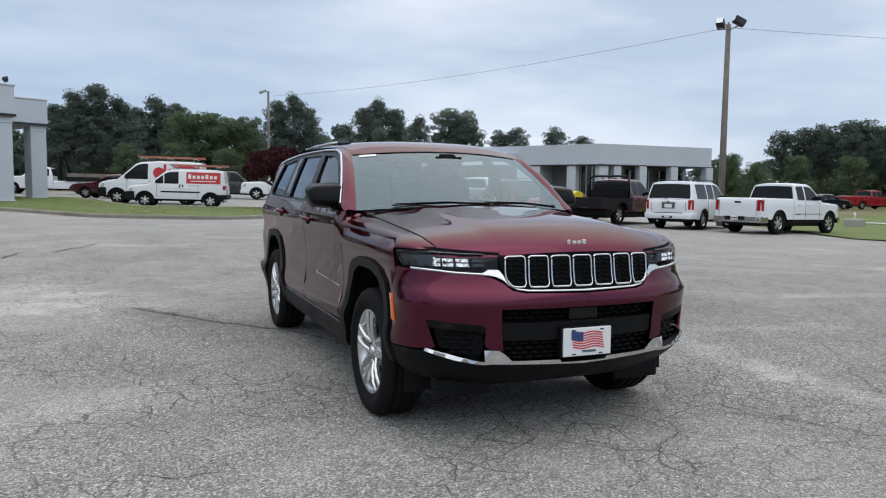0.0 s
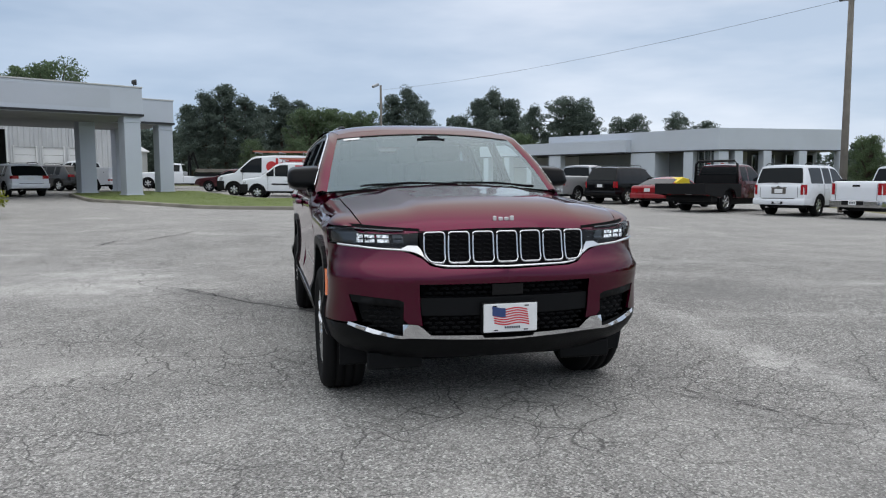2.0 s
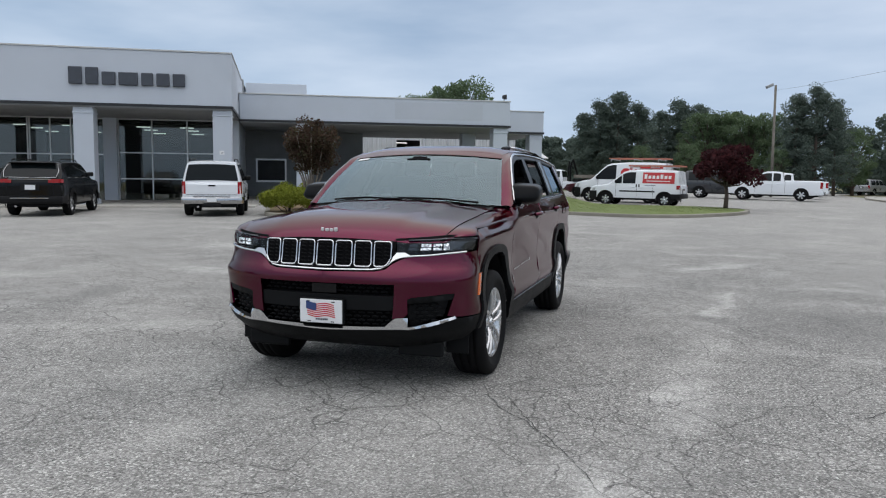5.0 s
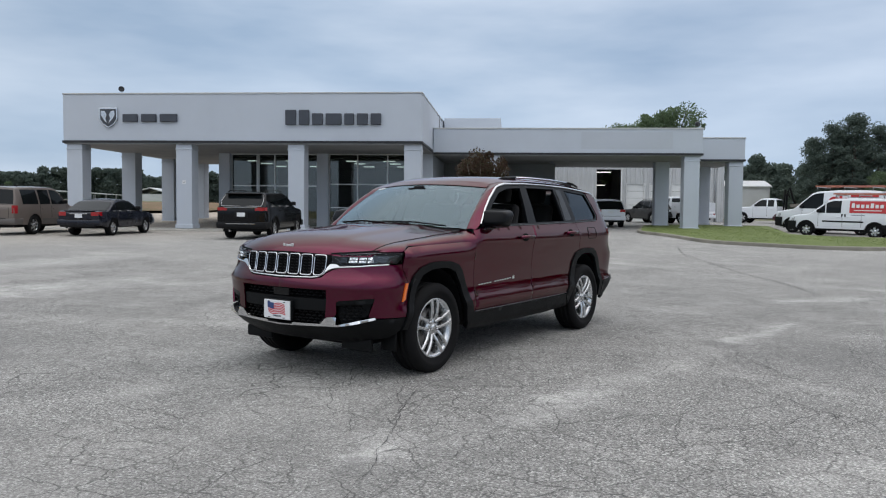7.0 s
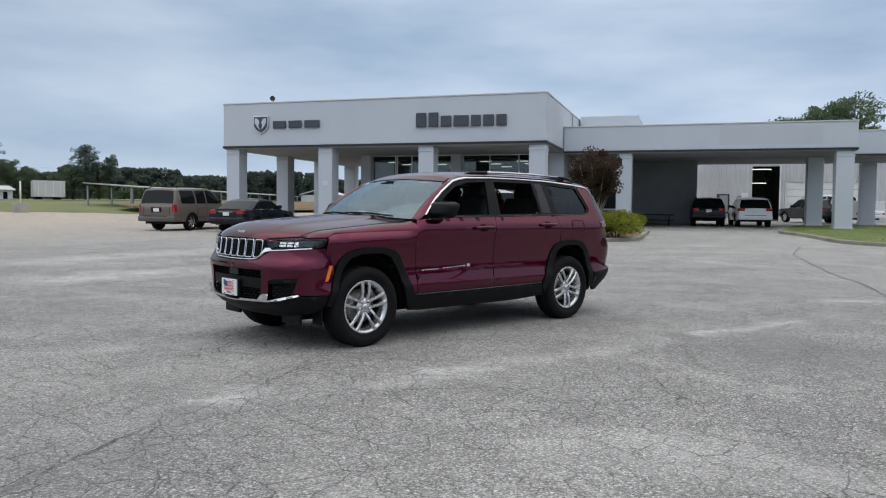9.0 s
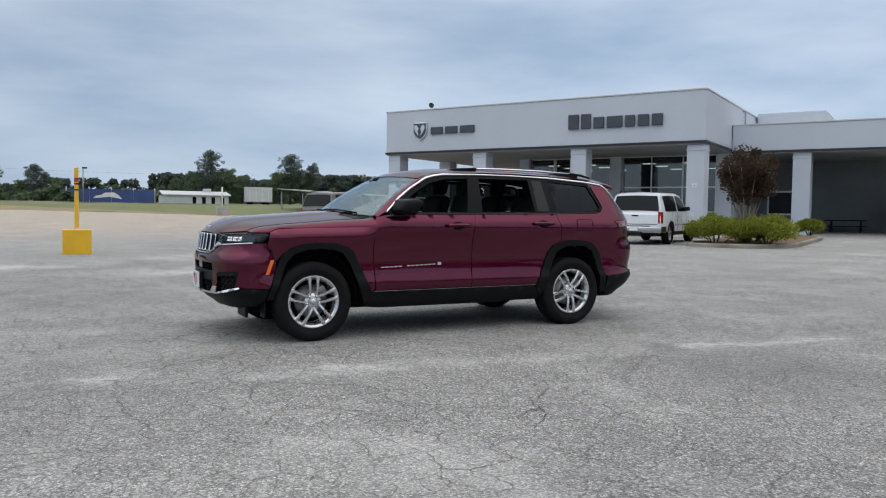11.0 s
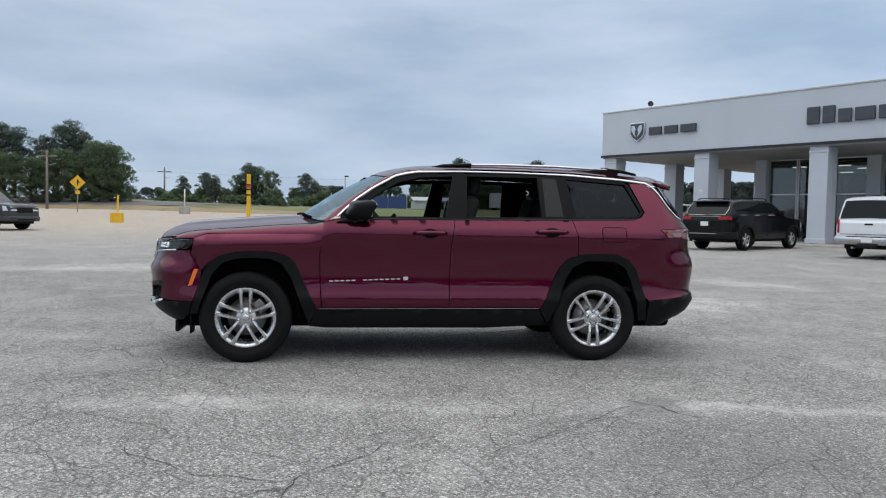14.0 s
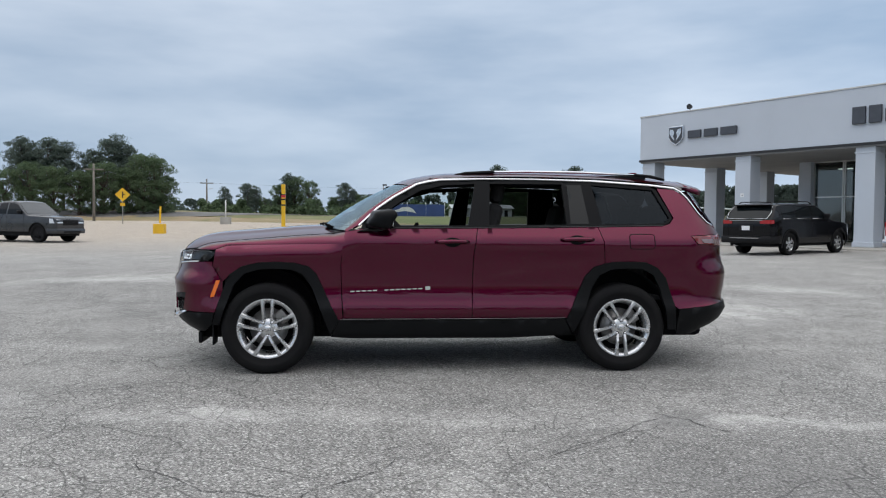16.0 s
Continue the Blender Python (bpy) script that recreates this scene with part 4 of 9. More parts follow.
# plan line of the body from the middle of the nose, along its left flank, to the middle of the tail
HALF, NOSE_Y, TAIL_Y = 0.965, -0.93, 4.22
_plan = [(HALF * math.sin(t) ** (2 / 2.35), -0.43 - 0.50 * math.cos(t) ** (2 / 2.35)) for t in (math.pi / 2 * k / 60 for k in range(61))]
_plan += [(HALF, -0.43 + 4.09 * k / 40) for k in range(1, 40)]
_plan += [(HALF * math.cos(t) ** (2 / 3.0), 3.66 + 0.56 * math.sin(t) ** (2 / 3.0)) for t in (math.pi / 2 * k / 60 for k in range(61))]
PX, PY = np.array([p[0] for p in _plan]), np.array([p[1] for p in _plan])
PS = np.concatenate([[0], np.cumsum(np.hypot(np.diff(PX), np.diff(PY)))])
S_MAX = PS[-1]
S_FLANK, S_TAIL = PS[60], PS[100]


def S(y):
    return float(np.interp(y, PY, PS))


def F(x):
    return float(np.interp(x, PX[:61], PS[:61]))


def R(x):
    return float(np.interp(-x, -PX[100:], PS[100:]))


d_side = spline([(0.27, 0.11), (0.33, 0.05), (0.40, 0.034), (0.47, 0.018), (0.52, 0.006), (0.565, 0.002), (0.62, 0.02), (0.75, 0.03), (0.9, 0.026), (1.03, 0.014), (1.1, 0.003), (1.14, 0.0), (1.17, 0.012), (1.22, 0.03), (1.27, 0.05), (1.45, 0.115), (1.6, 0.178), (1.70, 0.224), (1.8, 0.30)])
d_front = spline([(0.22, 0.34), (0.29, 0.25), (0.34, 0.165), (0.40, 0.08), (0.45, 0.036), (0.5, 0.018), (0.58, 0.014), (0.7, 0.01), (0.78, 0.0), (0.815, 0.0), (0.845, 0.03), (0.9, 0.052), (0.97, 0.062), (1.03, 0.072), (1.07, 0.09)])
d_rear = spline([(0.3, 0.40), (0.36, 0.2), (0.42, 0.09), (0.5, 0.03), (0.58, 0.0), (0.63, 0.03), (0.72, 0.015), (0.88, 0.0), (0.98, 0.035), (1.12, 0.05), (1.23, 0.065), (1.31, 0.11), (1.45, 0.21), (1.6, 0.31), (1.68, 0.37)])


def wing_top(y):
    return 1.135 + 0.08 * (y + 0.42) / 1.02


def inset(y, z):
    d = d_side(z)
    if y < 0.75 and z > 1.0:
        f = 0.006 + 0.16 * max(0.0, (z - 1.02) / (wing_top(y) - 1.02)) ** 2
        d = f + (d - f) * step(0.45, 0.74, y)
    wf, wr = step(-0.33, -0.72, y), step(3.62, 4.08, y)
    return d + wf * (d_front(z) - d) + wr * (d_rear(z) - d)


def skin(s, z, out=0.0):
    """A place on the body's left skin; out: how far it stands proud."""
    a = abs(s)
    x, y = float(np.interp(a, PS, PX)), float(np.interp(a, PS, PY))
    e = 0.012
    dx, dy = float(np.interp(a + e, PS, PX) - np.interp(a - e, PS, PX)), float(np.interp(a + e, PS, PY) - np.interp(a - e, PS, PY))
    if a < e:
        dx, dy = 1.0, 0.0
    if a > S_MAX - e:
        dx, dy = -1.0, 0.0
    l = math.hypot(dx, dy)
    nx, ny = dy / l, -dx / l
    d = inset(y, z) - out
    p = Vector((max(0.0, x - nx * d), y - ny * d, z))
    return p if s >= 0 else Vector((-p.x, p.y, p.z))


def mirrored(bm):
    out = bm.copy()
    bmesh.ops.scale(out, vec=(-1, 1, 1), verts=out.verts[:])
    bmesh.ops.reverse_faces(out, faces=out.faces[:])
    return out


def facing(bm, away=(0, 1.6, 0.8)):
    """Turns all faces of an open skin away from a place inside."""
    bm.normal_update()
    c = Vector(away)
    total = sum(f.normal.dot(f.calc_center_median() - c) * f.calc_area() for f in bm.faces)
    if total < 0:
        bmesh.ops.reverse_faces(bm, faces=bm.faces[:])
    return bm


def skin_sheet(outline, holes=(), grid=0.05, out=0.0, lip=0.014):
    bm = sheet(outline, list(holes), grid, lambda a, b: skin(a, b, out))
    facing(bm)
    if lip:
        bm.normal_update()
        rim = [e for e in bm.edges if e.is_boundary]
        normal = {v: v.normal.copy() for e in rim for v in e.verts}
        low = {v: bm.verts.new(v.co - lip * nv) for v, nv in normal.items()}
        for e in rim:
            f = e.link_faces[0]
            a, b = next((l.vert, l.link_loop_next.vert) for l in f.loops if l.edge == e)
            bm.faces.new((b, a, low[a], low[b]))
            e.smooth = False
    return bm


def side_pts(pts):
    return [(S(y), z) for y, z in pts]


def pair(name, bm, mat, parent, label=""):
    """A part of the left flank and its twin on the right."""
    twin = mirrored(bm)
    a = part(name, bm, mat, parent, label)
    return a, part(name, twin, mat, parent, label)


def both(bm):
    """A half and its mirror image in one mesh, welded along the middle."""
    twin = mirrored(bm)
    me = bpy.data.meshes.new("half")
    twin.to_mesh(me)
    twin.free()
    bm.from_mesh(me)
    bpy.data.meshes.remove(me)
    bmesh.ops.remove_doubles(bm, verts=[v for v in bm.verts if abs(v.co.x) < 0.002], dist=0.003)
    return bm


def ribbon(path, width, out=0.004, depth=0.006):
    """A raised strip along a path of (s, z) on the skin."""
    pts = resample(path, 0.04, False)
    bm, rows = bm_new(), []
    for i, p in enumerate(pts):
        d = (Vector(pts[min(i + 1, len(pts) - 1)]) - Vector(pts[max(i - 1, 0)])).normalized()
        nrm = Vector((-d.y, d.x)) * width / 2
        rows.append([bm.verts.new(skin(p[0] + k * nrm.x, p[1] + k * nrm.y, o)) for k, o in ((-1, out - depth), (-0.8, out), (0, out + 0.003), (0.8, out), (1, out - depth))])
    for a, b in zip(rows, rows[1:]):
        for k in range(4):
            bm.faces.new((a[k], b[k], b[k + 1], a[k + 1])).smooth = True
    return facing(bm)


suv = thing("suv", pose(0, 0, 0), "dark cherry red metallic three-row SUV parked on pale worn asphalt", "car")

ARCH_F_OUT = [(0.60, 0.455), (0.56, 0.54), (0.48, 0.71), (0.41, 0.86), (0.345, 0.918), (0.22, 0.95), (0.07, 0.957), (-0.08, 0.95), (-0.22, 0.915), (-0.315, 0.85), (-0.375, 0.71), (-0.435, 0.50), (-0.462, 0.42)]
ARCH_F_IN = [(0.53, 0.33), (0.46, 0.52), (0.375, 0.74), (0.295, 0.855), (0.20, 0.893), (0.07, 0.90), (-0.07, 0.893), (-0.195, 0.855), (-0.28, 0.76), (-0.35, 0.57), (-0.40, 0.42)]
ARCH_R_OUT = [(2.585, 0.455), (2.67, 0.66), (2.75, 0.84), (2.83, 0.925), (2.99, 0.967), (3.14, 0.972), (3.30, 0.965), (3.40, 0.92), (3.48, 0.83), (3.56, 0.59), (3.585, 0.37)]
ARCH_R_IN = [(2.655, 0.34), (2.73, 0.5), (2.81, 0.74), (2.875, 0.85), (2.99, 0.905), (3.13, 0.912), (3.27, 0.905), (3.365, 0.855), (3.425, 0.74), (3.475, 0.56), (3.51, 0.37)]

pair("front_wing", skin_sheet(side_pts([(0.635, 0.47), *ARCH_F_OUT[:10], (-0.37, 0.79), (-0.455, 0.925), (-0.43, 1.045), (-0.43, 1.06), (-0.34, 1.092), (-0.1, 1.10), (0.3, 1.108), (0.638, 1.115), (0.615, 0.93), (0.622, 0.69)])), paint, suv)
doors = pair("front_door", skin_sheet(side_pts([(0.645, 0.475), (0.629, 0.69), (0.621, 0.93), (0.636, 1.12), (0.652, 1.215), (0.80, 1.243), (1.3, 1.252), (1.793, 1.258), (1.759, 1.03), (1.75, 0.79), (1.748, 0.475)])), paint, suv)
rear_doors = pair("rear_door", skin_sheet(side_pts([(1.754, 0.475), (1.756, 0.79), (1.765, 1.03), (1.80, 1.258), (2.3, 1.267), (2.864, 1.275), (2.911, 1.14), (2.924, 0.95), (2.83, 0.925), (2.75, 0.84), (2.67, 0.66), (2.595, 0.475)])), paint, suv)
QUARTER = [(2.93, 0.955), (2.917, 1.14), (2.87, 1.277), (3.46, 1.29), (3.525, 1.308), (3.565, 1.36), (3.445, 1.625), (3.6, 1.618), (3.69, 1.555), (3.83, 1.415), (3.95, 1.325), (4.04, 1.28), (4.09, 1.225), (3.70, 1.205), (3.765, 1.128), (4.12, 1.112), (4.13, 0.92), (4.13, 0.62), (3.60, 0.555), (3.56, 0.59), (3.48, 0.83), (3.40, 0.92), (3.30, 0.965), (3.14, 0.972)]
quarters = pair("rear_quarter", skin_sheet(side_pts(QUARTER)), paint, suv)
for q, bm in zip(quarters, (skin_sheet(side_pts(rounded([(3.145, 1.085), (3.37, 1.085), (3.37, 1.215), (3.145, 1.215)], 0.03)), out=0.003, lip=0.004),) * 1 + (None,)):
    if bm:
        flap = part("fuel_flap", bm, paint, q)
        loop = rounded([(3.145, 1.085), (3.37, 1.085), (3.37, 1.215), (3.145, 1.215)], 0.03)
        part("flap_gap", ribbon(side_pts([*loop, loop[0]]), 0.007, 0.0035, 0.002), under_black, flap)

# black cladding: arches, sills, bumper ends
ring = [*side_pts(ARCH_F_OUT), *side_pts(ARCH_F_IN[::-1])]
pair("arch_moulding", skin_sheet(ring, out=0.016, lip=0.035, grid=0.04), cladding, suv, "black plastic wheel arch moulding")
ring = [*side_pts(ARCH_R_OUT), *side_pts(ARCH_R_IN[::-1])]
pair("arch_moulding", skin_sheet(ring, out=0.016, lip=0.035, grid=0.04), cladding, suv, "black plastic wheel arch moulding")
pair("sill", skin_sheet(side_pts([(0.60, 0.458), (0.535, 0.31), (0.70, 0.295), (2.1, 0.295), (2.64, 0.325), (2.575, 0.462)]), out=0.012, lip=0.05), cladding, suv, "black plastic sill")
strip_metal = material("dark_bright_strip", (0.22, 0.20, 0.21), 0.25, 1.0)
pair("sill_strip", ribbon(side_pts([(0.62, 0.468), (1.6, 0.472), (2.57, 0.478)]), 0.006, 0.014, 0.004), strip_metal, suv, "thin bright strip above the sill")
both_rear = skin_sheet([*side_pts([(3.588, 0.37), (3.60, 0.548), (4.03, 0.608)]), (R(0.5), 0.615), (S_MAX, 0.615), (S_MAX, 0.40), (R(0.6), 0.40), *side_pts([(4.0, 0.39), (3.75, 0.325), (3.6, 0.325)])], out=0.014, lip=0.03)
part("rear_bumper", both(both_rear), cladding, suv, "black lower rear bumper")
part("tailgate", both(skin_sheet([(S(4.14), 0.625), (S(4.14), 1.11), (R(0.55), 1.22), (R(0.6), 1.30), (S_MAX, 1.30), (S_MAX, 0.625)])), paint, suv)
part("rear_window", both(skin_sheet([(R(0.72), 1.30), (R(0.80), 1.62), (S_MAX, 1.62), (S_MAX, 1.31)], out=-0.005, lip=0.0)), dark_glass, suv, "dark rear window")

# glass house
DLO = [(0.79, 1.252), (0.80, 1.285), (0.94, 1.415), (1.08, 1.512), (1.28, 1.625), (1.48, 1.668), (1.88, 1.683), (2.34, 1.685), (2.85, 1.675), (3.37, 1.642), (3.435, 1.615), (3.553, 1.36), (3.52, 1.315), (3.46, 1.295), (2.87, 1.283), (1.81, 1.264)]
WIN_F = [(1.13, 1.272), (1.01, 1.392), (1.12, 1.478), (1.30, 1.582), (1.50, 1.632), (1.785, 1.648), (1.715, 1.28)]
WIN_R = [(1.90, 1.284), (1.92, 1.652), (2.57, 1.655), (2.59, 1.294)]
WIN_Q = [(2.84, 1.65), (3.40, 1.612), (3.525, 1.36), (3.50, 1.33), (3.45, 1.312), (2.91, 1.300)]
pair("window_surround", skin_sheet(side_pts(DLO), [side_pts(w) for w in (WIN_F, WIN_R, WIN_Q)], out=-0.004, lip=0.03), pillar_black, suv, "satin black window pillars")
for w, g, at in ((WIN_F, side_glass, doors), (WIN_R, dark_glass, rear_doors), (WIN_Q, quarter_glass, quarters)):
    bm = skin_sheet(side_pts(w), out=-0.02, lip=0.0, grid=0.08)
    twin = mirrored(bm)
    for b, owner in zip((bm, twin), at):
        if owner in (doors[0], rear_doors[0]):
            b.free()  # wound down
            continue
        pane_ob = part("window_pane", b, g, owner)
        pane_ob.visible_shadow = False
fixed_glass = material("fixed_side_glass", (0.010, 0.012, 0.013), 0.05, 0.0, Specular_IOR_Level=0.25)
pair("fixed_pane", skin_sheet(side_pts([(2.625, 1.30), (2.615, 1.65), (2.745, 1.648), (2.79, 1.303)]), out=-0.001, lip=0.002, grid=0.1), fixed_glass, suv, "small fixed door pane")
pair("window_chrome", ribbon(side_pts([(0.77, 1.272), (0.93, 1.425), (1.07, 1.524), (1.27, 1.638), (1.37, 1.664), (1.48, 1.682), (1.88, 1.697), (2.34, 1.699), (2.85, 1.689), (3.37, 1.657), (3.60, 1.632), (3.66, 1.60), (3.73, 1.535), (3.84, 1.412), (3.95, 1.328), (4.02, 1.305)]), 0.021, 0.008), chrome, suv, "bright chrome window strip")
pair("belt_strip", ribbon(side_pts([(0.80, 1.249), (1.8, 1.261), (2.86, 1.279), (3.46, 1.293)]), 0.012, 0.006), gloss_black, suv)


def ws(u, w):
    """The windscreen: u across, w up."""
    b = Vector((0.838 * u, 0.40 + 0.24 * u * u, 1.262 - 0.035 * u * u))
    t = Vector((0.687 * u, 1.165 + 0.125 * u * u, 1.70 - 0.035 * u * u))
    p = b.lerp(t, w)
    return p + Vector((0, -0.5, 0.86)) * 0.03 * 4 * w * (1 - w)


def patch(fn, nu, nw):
    bm = bm_new()
    grid = [[bm.verts.new(fn(i / nu, j / nw)) for j in range(nw + 1)] for i in range(nu + 1)]
    for i in range(nu):
        for j in range(nw):
            bm.faces.new((grid[i][j], grid[i + 1][j], grid[i + 1][j + 1], grid[i][j + 1])).smooth = True
    return facing(bm)


screen = part("windscreen", patch(lambda a, b: ws(2 * a - 1, b), 24, 10), screen_glass, suv, "clear windscreen with a black edge")
screen.visible_shadow = False


def frit(u0, u1, w0, w1):
    return patch(lambda a, b: ws(u0 + (u1 - u0) * a, w0 + (w1 - w0) * b) - Vector((0, -0.5, 0.86)) * 0.006, 20, 2)


for k in ((-1, 1, 0.0, 0.07), (-1, 1, 0.885, 0.90), (-1, -0.955, 0.07, 0.885), (0.955, 1, 0.07, 0.885), (-0.13, 0.13, 0.80, 0.885)):
    part("screen_edge", frit(*k), pillar_black, screen)
part("inspection_label", patch(lambda a, b: ws(-0.93 + 0.17 * a, 0.835 + 0.045 * b) + Vector((0, -0.5, 0.86)) * 0.003, 3, 1), label_white, screen, "white paper label")

part("roof_header", patch(lambda a, b: ws(2 * a - 1, 0.895 + 0.108 * b) + Vector((0, -0.5, 0.86)) * 0.006, 24, 4), paint, suv)


def pillar(a, b):
    """The windscreen pillar: a from the glass edge to the door window, b up."""
    inner = ws(1.0, b)
    y = 0.665 + 0.855 * b
    z = float(np.interp(y, [0.66, 0.77, 0.93, 1.07, 1.27, 1.37, 1.52], [1.215, 1.282, 1.437, 1.536, 1.65, 1.676, 1.697]))
    outer = skin(S(y), z, 0.0)
    p = inner.lerp(outer, a)
    return p + Vector((0.55, -0.45, 0.7)) * 0.016 * 4 * a * (1 - a)


pair("windscreen_pillar", patch(pillar, 6, 24), paint, suv)

zc = spline([(1.15, 1.700), (1.25, 1.728), (1.4, 1.752), (1.6, 1.770), (2.0, 1.787), (2.5, 1.792), (3.0, 1.783), (3.5, 1.752), (3.9, 1.708)])
ze = spline([(1.2, 1.66), (1.35, 1.685), (1.52, 1.703), (2.0, 1.717), (2.5, 1.717), (3.0, 1.705), (3.4, 1.678), (3.7, 1.645), (3.9, 1.622)])


def roof_at(a, b):
    u = 2 * a - 1
    front = 1.165 + 0.125 * u * u + (0.30 * max(0.0, abs(u) - 0.9) / 0.1)
    y = front + (3.80 - front) * b
    edge = float(np.interp(y, [1.2, 1.29, 1.55, 2.5, 3.4, 3.8], [0.665, 0.70, 0.747, 0.75, 0.735, 0.70]))
    lie = Vector((edge * u, y, zc(y) - (zc(y) - ze(y)) * abs(u) ** 3.2))
    k = min(1.0, 9.0 * b)
    if k < 1.0:
        # the leading edge meets the header and the pillars
        f = max(0.0, abs(u) - 0.9) / 0.1
        meet = ws(min(0.9, abs(u)) + 0.1 * min(1.0, f / 0.35), 1.0) if f < 0.35 else pillar((f - 0.35) / 0.65, 1.0)
        meet = Vector((math.copysign(meet.x, u), meet.y, meet.z + 0.004))
        lie = meet.lerp(lie, 1.0 - (1.0 - k) ** 2)
    return lie


part("roof", patch(roof_at, 60, 54), paint, suv)
def spoiler_at(a, b):
    u = 1.94 * a - 0.97
    top = roof_at(0.5 + 0.5 * u, 1.0)
    y = 3.79 + 0.17 * b - 0.05 * u * u
    lie = zc(3.8) - 0.24 * (y - 3.79) - (zc(3.8) - ze(3.8)) * abs(u) ** 3.2
    return Vector((top.x * (1 - 0.04 * b), y, lie + 0.003))


bm = patch(spoiler_at, 24, 4)
lowers = bmesh.ops.extrude_face_region(bm, geom=bm.faces[:])
for v in lowers["geom"]:
    if isinstance(v, bmesh.types.BMVert):
        v.co += Vector((0, -0.012, -0.042))
bmesh.ops.recalc_face_normals(bm, faces=bm.faces[:])
part("roof_spoiler", bm, paint, suv)
for k in (-1, 1):
    rail = part("roof_rail", tube([(k * 0.60, y, z) for y, z in ((1.98, 1.766), (2.3, 1.774), (2.8, 1.773), (3.3, 1.755))], 0.012, 8), chrome, suv, "silver roof rail with black ends")
    part("rail_end", tube([(k * 0.60, y, z) for y, z in ((1.62, 1.730), (1.72, 1.750), (1.98, 1.767))], [0.012, 0.016, 0.015], 8), cladding, rail)
    part("rail_end", tube([(k * 0.60, y, z) for y, z in ((3.3, 1.756), (3.45, 1.744), (3.58, 1.716))], [0.015, 0.016, 0.012], 8), cladding, rail)
    part("rail_foot", box(k * 0.60 - 0.010, k * 0.60 + 0.010, 1.9, 3.4, 1.71, 1.748, bevel=0.006), cladding, rail)
part("aerial_fin", prism([(3.35, 1.755), (3.45, 1.82), (3.52, 1.82), (3.54, 1.75)], -0.02, 0.02, "x", 0.008), paint, suv)

# bonnet
lip = [(0.0, 1.045), (0.02, 1.078), (0.06, 1.112), (0.13, 1.148), (0.22, 1.175), (0.4, 1.197), (0.7, 1.222), (1.0, 1.248), (1.35, 1.268)]
bonnet_profile = spline(lip)


def nose_y(x):
    return float(np.interp(abs(x), PX[:61], PY[:61]))


def bonnet_at(a, b):
    u = 2 * a - 1
    back = 0.385 + 0.20 * u * u
    xe0, xe1 = 0.735, 0.785
    x0 = xe0 * u
    y0 = nose_y(x0) + 0.085
    y = y0 + (back - y0) * b ** 1.6
    x = u * (xe0 + (xe1 - xe0) * step(0.0, 0.35, b))
    z = bonnet_profile(y - y0) - 0.062 * abs(x / 0.79) ** 2.3
    z += 0.014 * step(0.52, 0.42, abs(x)) * step(0.05, 0.5, b)
    return Vector((x, y, z))


def bonnet_edge(y):
    """The bonnet's left edge at y, and on to the foot of the windscreen pillar."""
    if y > 0.57:
        return Vector((0.785, 0.57, bonnet_at(1.0, 1.0).z)).lerp(Vector((0.775, 0.645, 1.228)), (y - 0.57) / 0.085)
    lo, hi = 0.0, 1.0
    for _ in range(24):
        m = (lo + hi) / 2
        lo, hi = (m, hi) if bonnet_at(1.0, m).y < y else (lo, m)
    return bonnet_at(1.0, lo)


def wing_cap(a, b):
    """The rounded top of the front wing, from the flank to the bonnet's edge."""
    y = -0.69 + 1.342 * b
    z = 1.058 + 0.042 * step(-0.46, -0.32, y) + 0.014 * step(-0.2, 0.64, y)
    p, q = skin(S(y), z), bonnet_edge(y) + Vector((0.006, 0, -0.004))
    c, h = 1 - math.cos(math.pi / 2 * a), math.sin(math.pi / 2 * a)
    return Vector((p.x + (q.x - p.x) * c, p.y + (q.y - p.y) * c, p.z + (q.z - p.z) * h))


pair("wing_top", patch(wing_cap, 8, 44), paint, suv)
part("bonnet", patch(bonnet_at, 48, 40), paint, suv)
for k in (-1, 1):
    part("bonnet_seam", tube([tuple(bonnet_at(0.5 + 0.503 * k, b) - Vector((0, 0, 0.012))) for b in (0.02, 0.1, 0.2, 0.35, 0.5, 0.7, 0.85, 0.99)], 0.008, 6), under_black, suv)
part("cowl", patch(lambda a, b: Vector((0.76 * (2 * a - 1), 0.36 + 0.2 * (2 * a - 1) ** 2 + 0.08 * b, 1.245 - 0.03 * (2 * a - 1) ** 2 + 0.012 * b)), 20, 2), cladding, suv)
for x0, x1 in ((-0.55, 0.05), (0.02, 0.62)):
    arm = part("wiper", tube([tuple(ws(u / 0.775, w) + Vector((0, -0.014, 0.022))) for u, w in ((x1, -0.01), ((x0 + x1) / 2, 0.018), (x0, 0.018))], [0.010, 0.007, 0.004], 6), under_black, suv, "black wiper")
    part("wiper_blade", tube([tuple(ws(u / 0.775, w) + Vector((0, -0.006, 0.012))) for u, w in ((x1 - 0.1, 0.016), ((x0 + x1) / 2, 0.026), (x0 - 0.02, 0.02))], 0.005, 6), under_black, arm)

# nose: painted bumper, lamps, grille, intakes
BUMPER = [(0.0, 0.752), (F(0.49), 0.752), (F(0.485), 0.60), (F(0.475), 0.528), (F(0.535), 0.522), (F(0.575), 0.56), (F(0.572), 0.655), (F(0.60), 0.668), (F(0.80), 0.688), (F(0.855), 0.69), (F(0.815), 0.545), (F(0.86), 0.535), *side_pts([(-0.435, 0.53), (-0.375, 0.715), (-0.372, 0.785), (-0.458, 0.918), (-0.462, 0.957)]), (F(0.83), 0.948), (F(0.60), 0.930), (F(0.53), 0.91), (F(0.475), 0.885), (F(0.43), 0.848), (F(0.36), 0.834), (0.0, 0.826)]
part("front_bumper", both(skin_sheet(BUMPER)), paint, suv)
